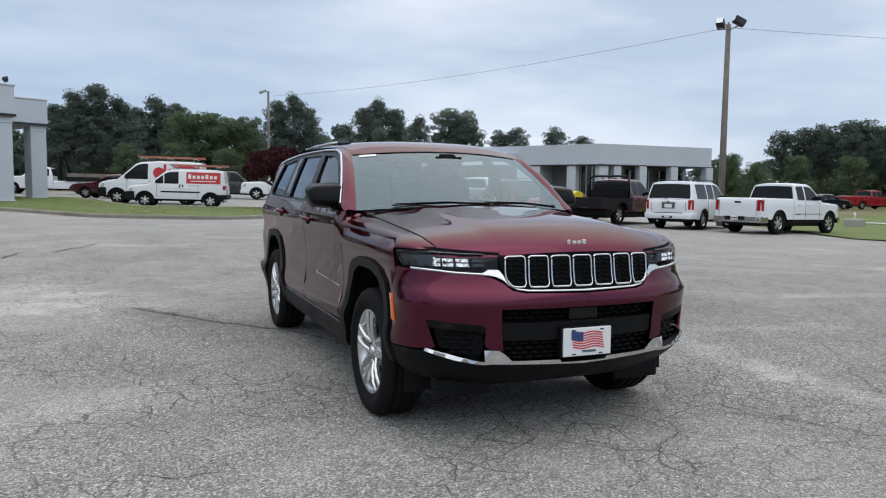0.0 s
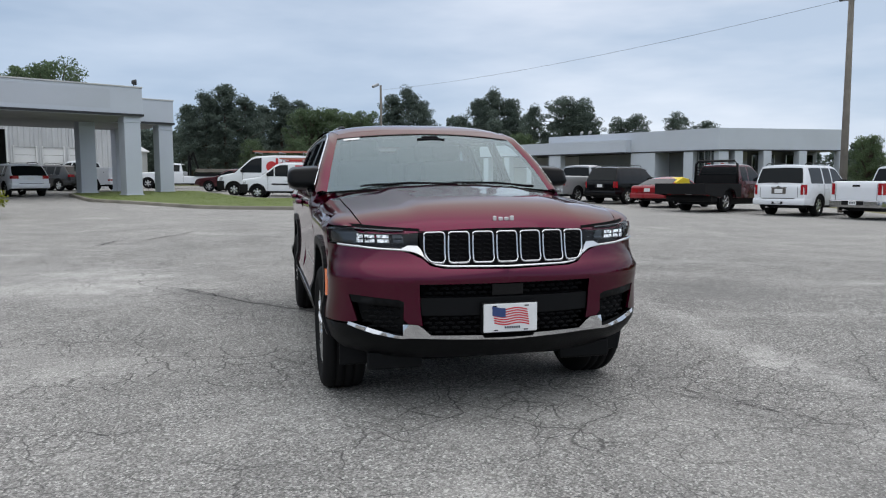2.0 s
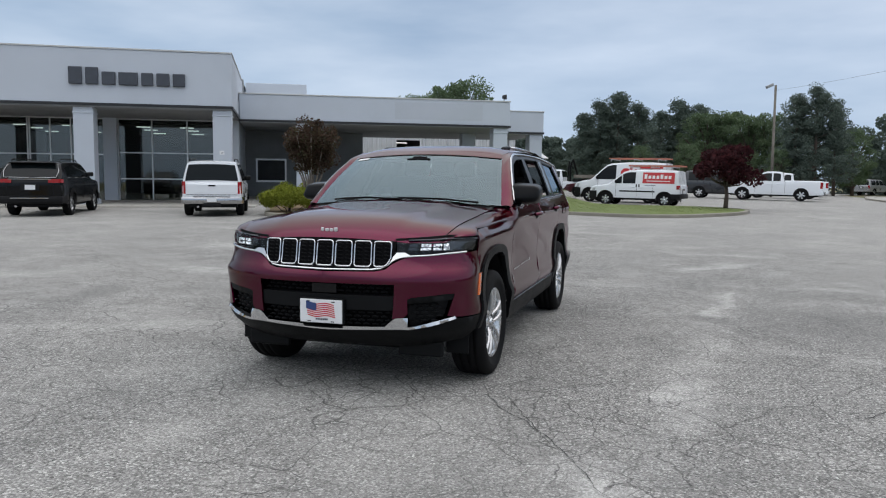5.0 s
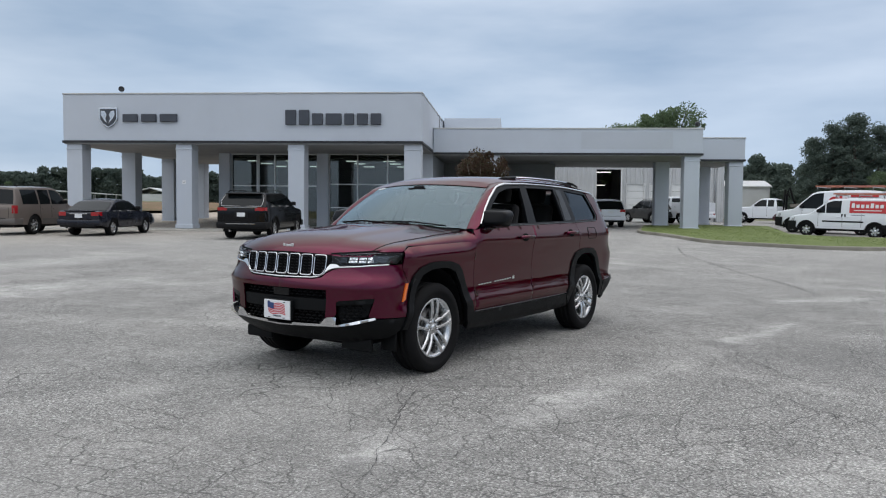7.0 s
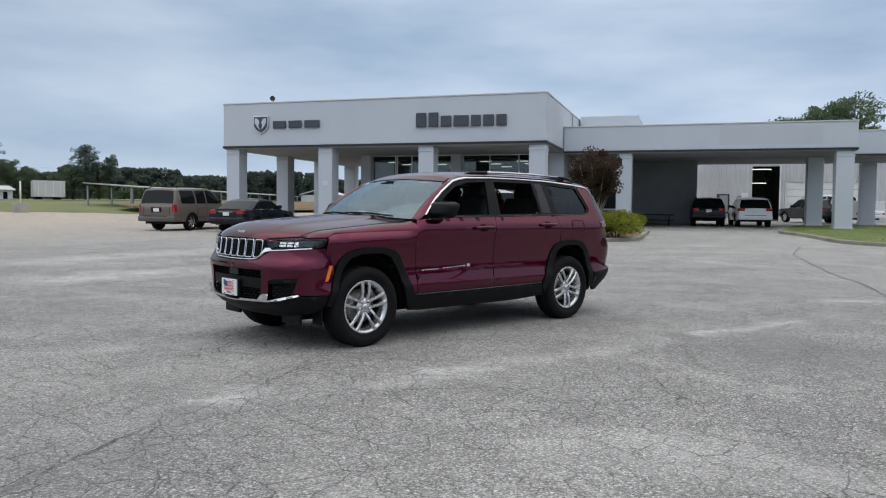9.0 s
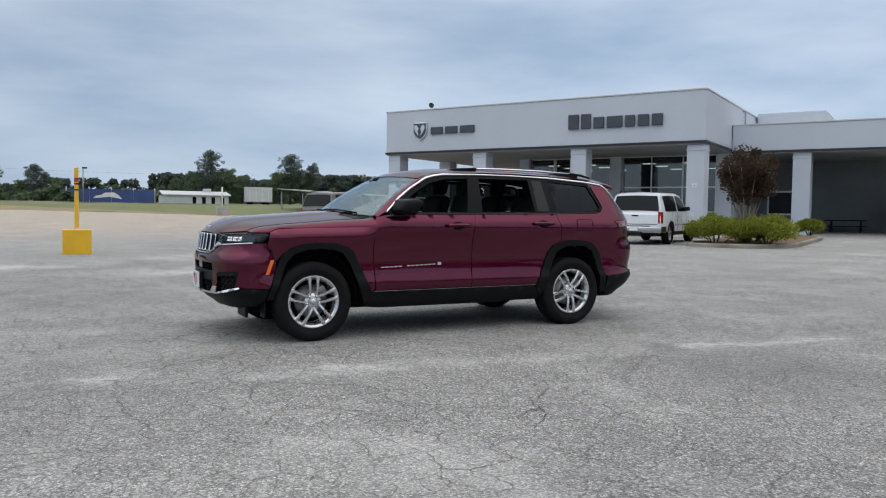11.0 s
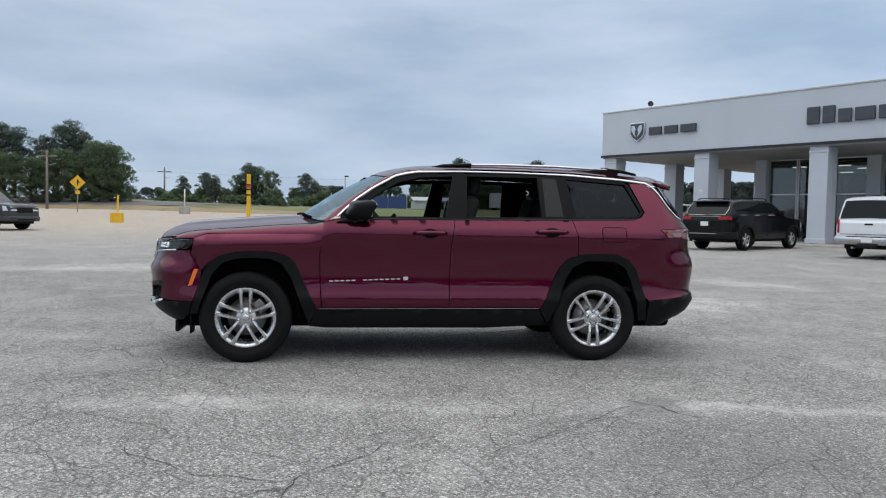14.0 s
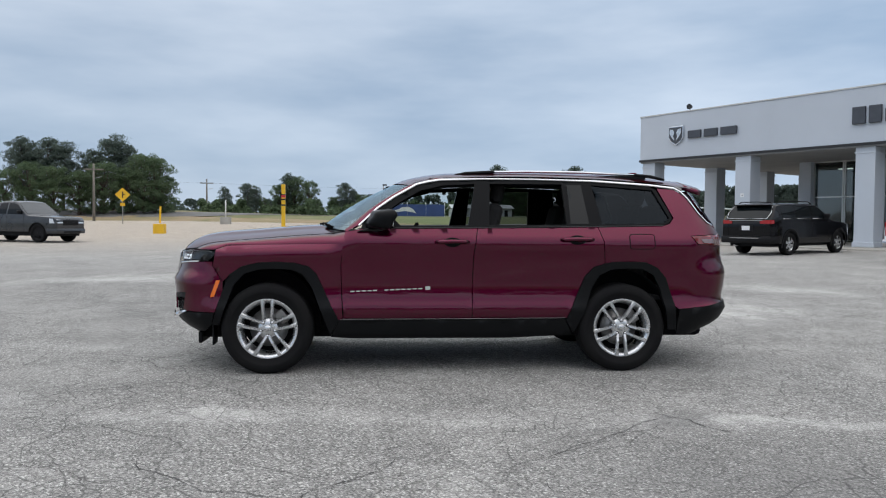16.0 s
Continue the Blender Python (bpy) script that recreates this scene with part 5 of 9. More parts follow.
low_open = [(0.0, 0.752), (F(0.485), 0.752), (F(0.48), 0.60), (F(0.47), 0.53), (F(0.43), 0.475), (F(0.40), 0.46), (0.0, 0.458)]
part("intake_back", both(skin_sheet(low_open, out=-0.09, lip=0.0)), under_black, suv)
bar_bm = both(skin_sheet([(0.0, 0.675), (F(0.486), 0.675), (F(0.48), 0.58), (0.0, 0.575)], out=-0.012, lip=0.06))
part("bumper_beam", bar_bm, cladding, suv, "black plastic cross panel")
part("sensor_cover", box(-0.09, 0.09, NOSE_Y + 0.03, NOSE_Y + 0.06, 0.678, 0.748, bevel=0.006), gloss_black, suv, "gloss black sensor cover")


def lattice(name, a0, a1, z0, z1, out, side, cell=(0.062, 0.026), slant=0.0):
    """Rows of staggered little bars, as in a honeycomb insert."""
    bm, row = bm_new(), 0
    z = z0 + cell[1] / 2
    while z < z1:
        a = a0 + (cell[0] / 2 if row % 2 else 0.0)
        while a < a1 - 0.02:
            b = min(a + cell[0] * 0.72, a1)
            p, q = skin(F(a) * side if a >= 0 else -F(-a) * side, z, out), skin(F(b) * side if b >= 0 else -F(-b) * side, z, out)
            add_tube(bm, [p, (p + q) / 2 + Vector((0, -0.004, 0.006)), q], 0.0065, 4)
            a += cell[0]
        z += cell[1]
        row += 1
    return part(name, bm, cladding, suv, "black honeycomb mesh")


lattice("grille_mesh", -0.47, 0.47, 0.468, 0.572, -0.03, 1)
lattice("grille_mesh", -0.47, 0.47, 0.682, 0.748, -0.04, 1)
for side in (-1, 1):
    back = sheet([(F(0.575), 0.545), (F(0.572), 0.655), (F(0.60), 0.668), (F(0.80), 0.688), (F(0.85), 0.69), (F(0.812), 0.55), (F(0.60), 0.465)], [], 0.05, lambda a, b: skin(a * side, b, -0.045))
    part("side_intake", facing(back), cladding, suv, "black side intake")
    lattice("intake_mesh", 0.60, 0.80, 0.50, 0.64, -0.03, side)
    lid = sheet([(F(0.572), 0.625), (F(0.572), 0.658), (F(0.60), 0.67), (F(0.80), 0.69), (F(0.855), 0.692), (F(0.845), 0.65)], [], 0.05, lambda a, b: skin(a * side, b, -0.006))
    part("intake_brow", facing(lid), cladding, suv)

# bright lower strip with its upturned ends
STRIP = [(0.0, 0.438), (F(0.45), 0.457), (F(0.58), 0.46), (F(0.72), 0.485), (F(0.86), 0.525), (F(0.855), 0.54), (F(0.76), 0.518), (F(0.615), 0.482), (F(0.575), 0.475), (F(0.578), 0.535), (F(0.545), 0.535), (F(0.5), 0.532), (F(0.47), 0.512), (F(0.43), 0.474), (F(0.15), 0.468), (F(0.14), 0.452), (0.0, 0.45)]
part("lower_strip", both(facing(sheet(STRIP, [], 0.025, lambda a, b: skin(a, b, 0.008 + 0.5 * max(0.0, 0.475 - b) + max(0.0, 0.535 - max(b, 0.475)) * (0.06 + 0.44 * step(F(0.53), F(0.61), a)))))), chrome, suv, "bright chrome lower bumper strip")
SKIRT = [(0.0, 0.43), (F(0.45), 0.448), (F(0.58), 0.452), (F(0.72), 0.482), (F(0.86), 0.522), *side_pts([(-0.44, 0.525), (-0.47, 0.42), (-0.56, 0.36)]), (F(0.70), 0.315), (F(0.4), 0.305), (0.0, 0.30)]
part("front_skirt", both(skin_sheet(SKIRT, lip=0.03)), cladding, suv, "black lower front skirt")
for side in (-1, 1):
    part("air_deflector", box(side * 0.42, side * 0.74, -0.62, -0.585, 0.235, 0.34, bevel=0.012) if side > 0 else box(-0.74, -0.42, -0.62, -0.585, 0.235, 0.34, bevel=0.012), cladding, suv)

# seven slots
back = both(skin_sheet([(0.0, 0.845), (F(0.36), 0.85), (F(0.43), 0.865), (F(0.48), 0.92), (F(0.5), 1.032), (0.0, 1.042)], out=-0.012, lip=0.0))
grille = part("grille", back, under_black, suv, "black grille with seven chrome-framed slots")
for k in range(-3, 4):
    c, w = 0.1365 * k, 0.058
    low_l, low_r = (0.868 if abs(k) < 3 else 0.875), 0.868
    loop = rounded([(c - w, 1.028), (c - w, 0.865), (c + w, 0.865), (c + w, 1.028)], 0.02, 3)
    if k == 3:
        loop = rounded([(c - w, 1.028), (c - w, 0.865), (c + 0.02, 0.868), (c + w - 0.004, 0.915), (c + w, 1.026)], 0.02, 3)
    if k == -3:
        loop = rounded([(c - w, 1.026), (c - w + 0.004, 0.915), (c - 0.02, 0.868), (c + w, 0.865), (c + w, 1.028)], 0.02, 3)
    pts = [skin(F(abs(x)) * (1 if x >= 0 else -1), z, 0.012) for x, z in resample(loop, 0.03)]
    part("slot_frame", tube([*pts, pts[0], pts[1]], 0.0054, 6, False), chrome, grille, "chrome slot frame")
    bm = bm_new()
    for j in range(6):
        z = 0.885 + j * 0.024
        for a, b in ((c - w + 0.012, c - 0.008), (c + 0.008, c + w - 0.012)):
            p, q = (skin(F(abs(v)) * (1 if v >= 0 else -1), z + (0.006 if v in (a,) else 0), -0.002) for v in (a, b))
            add_tube(bm, [p, q], 0.004, 4)
    part("slot_mesh", bm, cladding, grille)
part("grille_surround", both(ribbon([(0.0, 0.842), (F(0.34), 0.848), (F(0.40), 0.856), (F(0.445), 0.878), (F(0.475), 0.905), (F(0.52), 0.926), (F(0.60), 0.934), (F(0.72), 0.94), (F(0.83), 0.95), *side_pts([(-0.60, 0.957)])], 0.014, 0.008, 0.010)), chrome, suv, "chrome strip under grille and lamps")

for side in (-1, 1):
    wedge = [(F(0.462), 0.895), (F(0.50), 0.917), (F(0.55), 0.930), (F(0.60), 0.935), (F(0.555), 0.958), (F(0.50), 0.956), (F(0.478), 0.93)]
    part("grille_corner", facing(sheet(wedge, [], 0.03, lambda a, b: skin(a * side, b, 0.006 + 0.25 * (0.958 - b)))), chrome, suv, "chrome wedge between grille and lamp")

# head lamps
for side in (-1, 1):
    loop = [(F(0.50), 1.03), (F(0.50), 0.935), (F(0.56), 0.938), (F(0.83), 0.956), *side_pts([(-0.50, 0.965), (-0.455, 1.0), (-0.432, 1.046)]), (F(0.86), 1.055), (F(0.72), 1.045)]
    lamp = part("headlamp", facing(sheet(loop, [], 0.05, lambda a, b: skin(a * side, b, -0.016))), gloss_black, suv, "clear headlamp with bright cells")
    for j, (a0, a1, b0, b1) in enumerate(((0.575, 0.635, 0.59, 0.645), (0.655, 0.725, 0.665, 0.732), (0.738, 0.795, 0.745, 0.80), (0.806, 0.845, 0.81, 0.845))):
        cell = sheet([(F(a0), 0.968), (F(a1), 0.972), (F(b1), 1.018), (F(b0), 1.014)], [], 0.03, lambda a, b: skin(a * side, b, -0.009))
        part("lamp_cell", facing(cell), lamp_lit if j > 0 else lamp_cell, lamp, "bright lamp cell")
    cell = sheet([(F(0.838), 0.966), *side_pts([(-0.535, 0.974), (-0.50, 1.022)]), (F(0.84), 1.028)], [], 0.03, lambda a, b: skin(a * side, b, -0.009))
    part("lamp_cell", facing(cell), lamp_cell, lamp, "bright lamp cell")
    for z0 in (0.968, 0.992, 1.016):
        part("lamp_fin", tube([skin(F(a) * side, z0, -0.005) for a in (0.585, 0.68, 0.76, 0.83)], 0.0035, 4), lamp_cell, lamp)
    drl = tube([skin(a * side, z, -0.004) for a, z in ((F(0.58), 1.035), (F(0.7), 1.038), (F(0.85), 1.045), (S(-0.46), 1.04))], 0.006, 6)
    part("light_guide", drl, lamp_cell, lamp)
    lens = part("lamp_lens", facing(sheet(loop, [], 0.05, lambda a, b: skin(a * side, b, 0.006))), lens_glass, lamp)
    lens.visible_shadow = False
    brow = [(F(0.49), 1.032), (F(0.72), 1.046), (F(0.86), 1.056), *side_pts([(-0.50, 1.05)]), *side_pts([(-0.50, 1.072)]), (F(0.86), 1.07), (F(0.72), 1.06), (F(0.49), 1.046)]
    part("bonnet_edge", facing(sheet(brow, [], 0.05, lambda a, b: skin(a * side, b, -0.012))), under_black, suv)
part("bonnet_gap", both(skin_sheet([(0.0, 1.035), (F(0.5), 1.03), (F(0.5), 1.05), (0.0, 1.055)], out=-0.02, lip=0.0)), under_black, suv)
pair("side_marker", skin_sheet(side_pts([(-0.425, 0.80), (-0.392, 0.80), (-0.44, 0.665), (-0.475, 0.655)]), out=0.012, lip=0.012), amber, suv, "amber side marker")
tails = pair("tail_lamp", skin_sheet([*side_pts([(3.71, 1.2), (4.09, 1.22)]), (R(0.56), 1.215), (R(0.56), 1.12), *side_pts([(4.09, 1.116), (3.77, 1.133)])], out=0.006, lip=0.02), tail_red, suv, "red tail lamp with a smoked clear centre")
for side, owner in zip((1, -1), tails):
    clear = sheet(side_pts([(3.80, 1.178), (4.06, 1.178), (4.06, 1.135), (3.83, 1.142)]), [], 0.04, lambda a, b: skin(a * side, b, 0.009))
    part("clear_lens", facing(clear), smoke_lens, owner)

# number-plate space: a white front plate with a flag
plate = new("front_plate")
plate.parent = suv
tagged(plate, "white front plate with a waving flag")
PLATE_Y = NOSE_Y - 0.02
part("plate_base", box(-0.152, 0.152, PLATE_Y, PLATE_Y + 0.012, 0.486, 0.641, bevel=0.004), label_white, plate)
part("plate_bracket", box(-0.16, 0.16, PLATE_Y + 0.013, PLATE_Y + 0.05, 0.478, 0.648, bevel=0.008), cladding, plate)


def wave(x):
    return 0.006 * math.sin(38 * x) - 0.03 * x


for k in range(7):
    bm = bm_new()
    rows = []
    for i in range(13):
        x = -0.10 + 0.20 * i / 12
        z0 = 0.528 + k * 0.0135 + wave(x)
        rows.append([bm.verts.new((x + 0.012 * (k - 3) / 6 * -1, PLATE_Y - 0.0015, z)) for z in (z0, z0 + 0.0075)])
    for a, b in zip(rows, rows[1:]):
        bm.faces.new((a[0], b[0], b[1], a[1]))
    part("flag_stripe", bm, flag_red, plate)
bm = bm_new()
rows = [[bm.verts.new((x, PLATE_Y - 0.003, z + wave(x))) for z in (0.572, 0.622)] for x in (-0.105, -0.08, -0.055, -0.03)]
for a, b in zip(rows, rows[1:]):
    bm.faces.new((a[0], b[0], b[1], a[1]))
part("flag_canton", bm, flag_blue, plate)
for k in range(7):
    part("plate_word_bar", box(-0.035 + 0.013 * k, -0.026 + 0.013 * k, PLATE_Y - 0.0035, PLATE_Y - 0.002, 0.506, 0.518), sign_grey, plate)
for x, z in ((-0.09, 0.628), (0.09, 0.628), (-0.085, 0.497), (0.085, 0.497)):
    part("plate_slot", box(x - 0.012, x + 0.012, PLATE_Y - 0.002, PLATE_Y - 0.001, z - 0.003, z + 0.003), under_black, plate)

badge_silver = material("badge_silver", (0.62, 0.62, 0.63), 0.3, 0.6)
# plain bars in place of the maker's and model's names
for k, w in enumerate((0.02, 0.026, 0.026, 0.026)):
    x = -0.06 + 0.032 * k
    y = nose_y(x) + 0.085 + 0.035
    part("bonnet_badge", box(x, x + w, y - 0.012, y - 0.002, 1.083, 1.083 + (0.026 if k in (0, 3) else 0.02), bevel=0.004), badge_silver, suv)
for side in (-1, 1):
    for k in range(13):
        if k == 5:
            continue
        y0 = 0.70 + 0.0485 * k
        bm = sheet(side_pts([(y0, 0.702 + 0.002 * k), (y0 + 0.034, 0.702 + 0.002 * k), (y0 + 0.036, 0.712 + 0.002 * k), (y0 + 0.002, 0.712 + 0.002 * k)]), [], 0.04, lambda a, b: skin(a * side, b, 0.004))
        part("door_badge", facing(bm), badge_silver, doors[0 if side > 0 else 1])
    bm = sheet(side_pts([(1.345, 0.72), (1.385, 0.722), (1.385, 0.752), (1.345, 0.75)]), [], 0.04, lambda a, b: skin(a * side, b, 0.004))
    part("door_badge", facing(bm), badge_silver, doors[0 if side > 0 else 1])

# door handles, mirrors
for side, d0, d1 in ((1, doors[0], rear_doors[0]), (-1, doors[1], rear_doors[1])):
    for y, z, owner in ((1.43, 1.138, d0), (2.53, 1.165, d1)):
        # flat black oval stands in for the shaded hollow behind the handle
        cup = sheet([(S(y + 0.145) + 0.075 * math.cos(t), z - 0.005 + 0.042 * math.sin(t)) for t in (2 * math.pi * k / 16 for k in range(16))], [], 0.04, lambda a, b: skin(a * side, b, 0.002))
        part("handle_cup", facing(cup), under_black, owner)
        pts = [skin(side * S(y + f), z + dz, o) for f, dz, o in ((0.0, -0.004, 0.008), (0.03, 0.0, 0.036), (0.145, 0.004, 0.042), (0.25, 0.002, 0.036), (0.285, 0.0, 0.008))]
        part("door_handle", tube(pts, [0.014, 0.018, 0.019, 0.018, 0.014], 10), paint, owner)
    bm = bm_new()
    add_box(bm, 0.0, 0.255, -0.10, 0.11, -0.085, 0.088, bevel=0.055, segments=4)
    for v in bm.verts:
        v.co.z *= 1.0 - 0.16 * (v.co.x / 0.255) + (0.12 if v.co.y > 0 else -0.05)
        v.co.y += 0.05 * v.co.x / 0.255 + (-0.04 if v.co.z < 0 else 0.0)
        v.co.x = v.co.x
    for f in bm.faces:
        f.smooth = True
    if side < 0:
        bmesh.ops.scale(bm, vec=(-1, 1, 1), verts=bm.verts[:])
        bmesh.ops.reverse_faces(bm, faces=bm.faces[:])
    mirror = part("door_mirror", bm, pillar_black, suv, "black door mirror")
    mirror.location = (side * 0.845, 0.95, 1.325)
    part("mirror_arm", tube([(side * 0.04, -0.06, -0.075), (side * -0.02, -0.1, -0.085), (side * 0.1, -0.03, -0.08)], [0.03, 0.035, 0.03], 8), gloss_black, mirror)
    part("mirror_foot", prism([(-0.2, -0.105), (0.02, -0.10), (0.05, -0.075), (-0.1, -0.07)], side * 0.0, side * 0.12, "x", 0.01), gloss_black, mirror)
    part("mirror_pane", box(*sorted((side * 0.03, side * 0.19)), 0.1, 0.118, -0.055, 0.06, bevel=0.004), chrome, mirror)

# underside, wheel wells, cabin
part("floor_pan", box(-0.66, 0.66, -0.62, 3.95, 0.27, 0.62, bevel=0.05), under_black, suv)
part("engine_bay", box(-0.66, 0.66, -0.70, 0.42, 0.6, 1.0), under_black, suv)
for y0 in (0.0, 3.091):
    for side in (-1, 1):
        pts = [(y0 + 0.45 * math.cos(t), 0.40 + 0.50 * math.sin(t)) for t in (math.pi * k / 14 for k in range(15))]
        bm = bm_new()
        a, b = [[bm.verts.new((side * x, y, z)) for y, z in pts] for x in (0.62, 0.925)]
        for i in range(14):
            bm.faces.new((a[i], b[i], b[i + 1], a[i + 1])).smooth = True
        bm.faces.new(a)
        part("wheel_liner", bm, under_black, suv)
for side in (-1, 1):
    part("door_card", box(*sorted((side * 0.80, side * 0.86)), 0.70, 2.62, 0.5, 1.235, bevel=0.02), seat_cloth, suv)
    part("rear_trim", box(*sorted((side * 0.74, side * 0.85)), 2.6, 3.9, 0.95, 1.27, bevel=0.02), seat_cloth, suv)
lining = mottled("grey_headlining", (0.07, 0.07, 0.068), (0.055, 0.055, 0.053), 3.0, 0.9)
part("dashboard", prism([(0.46, 0.8), (0.47, 1.20), (0.62, 1.225), (0.98, 1.215), (1.12, 1.14), (1.10, 0.9), (0.95, 0.7)], -0.78, 0.78, "x", 0.02), seat_cloth, suv)
part("dash_paper", box(-0.30, 0.05, 0.72, 0.9, 1.226, 1.228), label_white, suv, "white paper on the dashboard")
part("cabin_floor", box(-0.80, 0.80, 0.5, 3.9, 0.62, 0.66), seat_cloth, suv)
part("headlining", patch(lambda a, b: roof_at(0.03 + 0.94 * a, 0.02 + 0.95 * b) - Vector((0, 0, 0.045)), 12, 12), lining, suv)
part("interior_mirror", box(-0.11, 0.11, 0.98, 1.0, 1.56, 1.63, bevel=0.008), under_black, suv)
part("sensor_pod", box(-0.07, 0.07, 1.0, 1.12, 1.57, 1.65, bevel=0.02), under_black, suv)


def seat(x, y, w=0.5, base=0.66):
    s = new("seat")
    s.parent, s.location = suv, (x, y, 0)
    part("cushion", box(-w / 2, w / 2, -0.28, 0.24, base, base + 0.30, bevel=0.06, segments=3), seat_cloth, s)
    part("backrest", box(-w / 2, w / 2, -0.07, 0.08, 0, 0.62, bevel=0.06, segments=3, m=pose(0, 0.24, base + 0.22, -14)), seat_cloth, s)
    part("headrest", box(-0.13, 0.13, -0.05, 0.06, 0, 0.19, bevel=0.05, segments=3, m=pose(0, 0.40, base + 0.83, -12)), seat_cloth, s)
    return s


for x, y in ((-0.38, 1.62), (0.38, 1.62), (-0.38, 2.45), (0.38, 2.45), (-0.33, 3.22), (0.33, 3.22)):
    seat(x, y)
wheel_m = pose(0.38, 1.22, 1.12, 66)
pts = [wheel_m @ Vector((0.185 * math.cos(t), 0.185 * math.sin(t), 0)) for t in (2 * math.pi * k / 24 for k in range(25))]
sw = part("steering_wheel", tube(pts, 0.016, 8, False), under_black, suv)
part("steering_hub", tube([wheel_m @ Vector((-0.17, 0, 0)), wheel_m @ Vector((0, -0.02, -0.03)), wheel_m @ Vector((0.17, 0, 0))], [0.014, 0.05, 0.014], 8), under_black, sw)


# road wheels
def tyre_mesh(r=0.388, w=0.132, bead=0.245):
    return lathe([(bead, -0.10), (bead + 0.03, -0.118), (r - 0.065, -w), (r - 0.03, -w + 0.008), (r - 0.01, -w + 0.025), (r, -0.085), (r, -0.062), (r - 0.009, -0.06), (r - 0.009, -0.05), (r, -0.048), (r, -0.008), (r - 0.009, -0.006), (r - 0.009, 0.006), (r, 0.008), (r, 0.048), (r - 0.009, 0.05), (r - 0.009, 0.06), (r, 0.062), (r, 0.085), (r - 0.01, w - 0.025), (r - 0.03, w - 0.008), (r - 0.065, w), (bead + 0.06, w - 0.004), (bead + 0.055, w - 0.009), (bead + 0.03, 0.118), (bead, 0.10)], 64)


def spoke(bm, angle, spread, hub_off):
    """One bar of a split pair, from hub to rim."""
    c, s = math.cos(angle), math.sin(angle)
    ways = [(0.052, hub_off, 0.076, 0.0145, 0.026), (0.12, hub_off + (spread - hub_off) * 0.40, 0.096, 0.0145, 0.03), (0.19, hub_off + (spread - hub_off) * 0.8, 0.102, 0.0152, 0.028), (0.245, spread, 0.100, 0.021, 0.024)]
    rings = []
    for r, off, x, hw, th in ways:
        ring_v = []
        for du, dx in ((-1, -1), (-1, 0.25), (-0.55, 1), (0.55, 1), (1, 0.25), (1, -1)):
            u = off + du * hw
            ring_v.append(bm.verts.new((x + dx * th / 2, r * c - u * s, r * s + u * c)))
        rings.append(ring_v)
    for a, b in zip(rings, rings[1:]):
        for k in range(6):
            f = bm.faces.new((a[k], b[k], b[(k + 1) % 6], a[(k + 1) % 6]))
    bm.faces.new(rings[-1])


def road_wheel(where, side, turn):
    w = new("wheel")
    w.parent = suv
    w.matrix_world = Matrix.Translation(where) @ Matrix.Rotation(0 if side > 0 else math.pi, 4, "Z") @ Matrix.Rotation(turn, 4, "X")
    part("tyre", tyre_mesh(), rubber, w, "black road tyre")
    rim = part("rim", lathe([(0.232, -0.10), (0.222, -0.06), (0.21, 0.02), (0.222, 0.082), (0.236, 0.1), (0.254, 0.109), (0.259, 0.106), (0.256, 0.094), (0.246, 0.09)], 56), alloy, w, "silver alloy rim with five split spokes")
    for k in range(5):
        for h in (-1, 1):
            bm = bm_new()
            spoke(bm, 2 * math.pi * k / 5, h * 0.043, h * 0.031)
            bmesh.ops.recalc_face_normals(bm, faces=bm.faces[:])
            part("spoke", bm, alloy, rim)
        t = 2 * math.pi * (k + 0.5) / 5
        # black disc stands in for the shade inside the nut hole
        part("nut_pocket", lathe([(0.0, 0.0885), (0.0165, 0.0885), (0.017, 0.07)], 10), under_black, rim).location = (0, 0.062 * math.cos(t), 0.062 * math.sin(t))
        part("wheel_nut", lathe([(0.0, 0.094), (0.011, 0.094), (0.012, 0.07)], 8), chrome, rim).location = (0, 0.062 * math.cos(t), 0.062 * math.sin(t))
    part("hub", lathe([(0.0, 0.088), (0.05, 0.086), (0.085, 0.078), (0.09, 0.06), (0.09, 0.02)], 30), alloy, rim)
    part("hub_cap", lathe([(0.0, 0.103), (0.024, 0.102), (0.031, 0.096), (0.032, 0.08)], 20), alloy, rim)
    part("brake_disc", lathe([(0.0, 0.0), (0.165, 0.0), (0.165, -0.025), (0.0, -0.025)], 40), disc_steel, w)
    part("brake_caliper", box(-0.05, 0.045, -0.06, 0.06, 0.10, 0.19, bevel=0.015, m=Matrix.Rotation(-turn - 0.9, 4, "X")), disc_steel, w)
    part("rim_back", lathe([(0.0, -0.04), (0.21, -0.04), (0.215, -0.06)], 32), under_black, w)
    return w


for y, turn in ((0.0, math.pi / 2), (3.091, -math.pi / 2)):
    for side in (1, -1):
        road_wheel((side * 0.832, y, 0.386), side, turn)
for side in (-1, 1):
    part("mud_flap", box(*sorted((side * 0.72, side * 0.88)), -0.47, -0.455, 0.24, 0.42, bevel=0.005), cladding, suv)
part("exhaust", tube([(-0.35, 3.2, 0.33), (-0.45, 3.9, 0.33), (-0.55, 4.05, 0.33)], 0.04, 10), disc_steel, suv)
part("rear_diff", box(-0.15, 0.15, 2.9, 3.3, 0.25, 0.48, bevel=0.06), under_black, suv)
part("axle_beam", tube([(-0.7, 3.05, 0.33), (0.7, 3.05, 0.33)], 0.05, 8), under_black, suv)

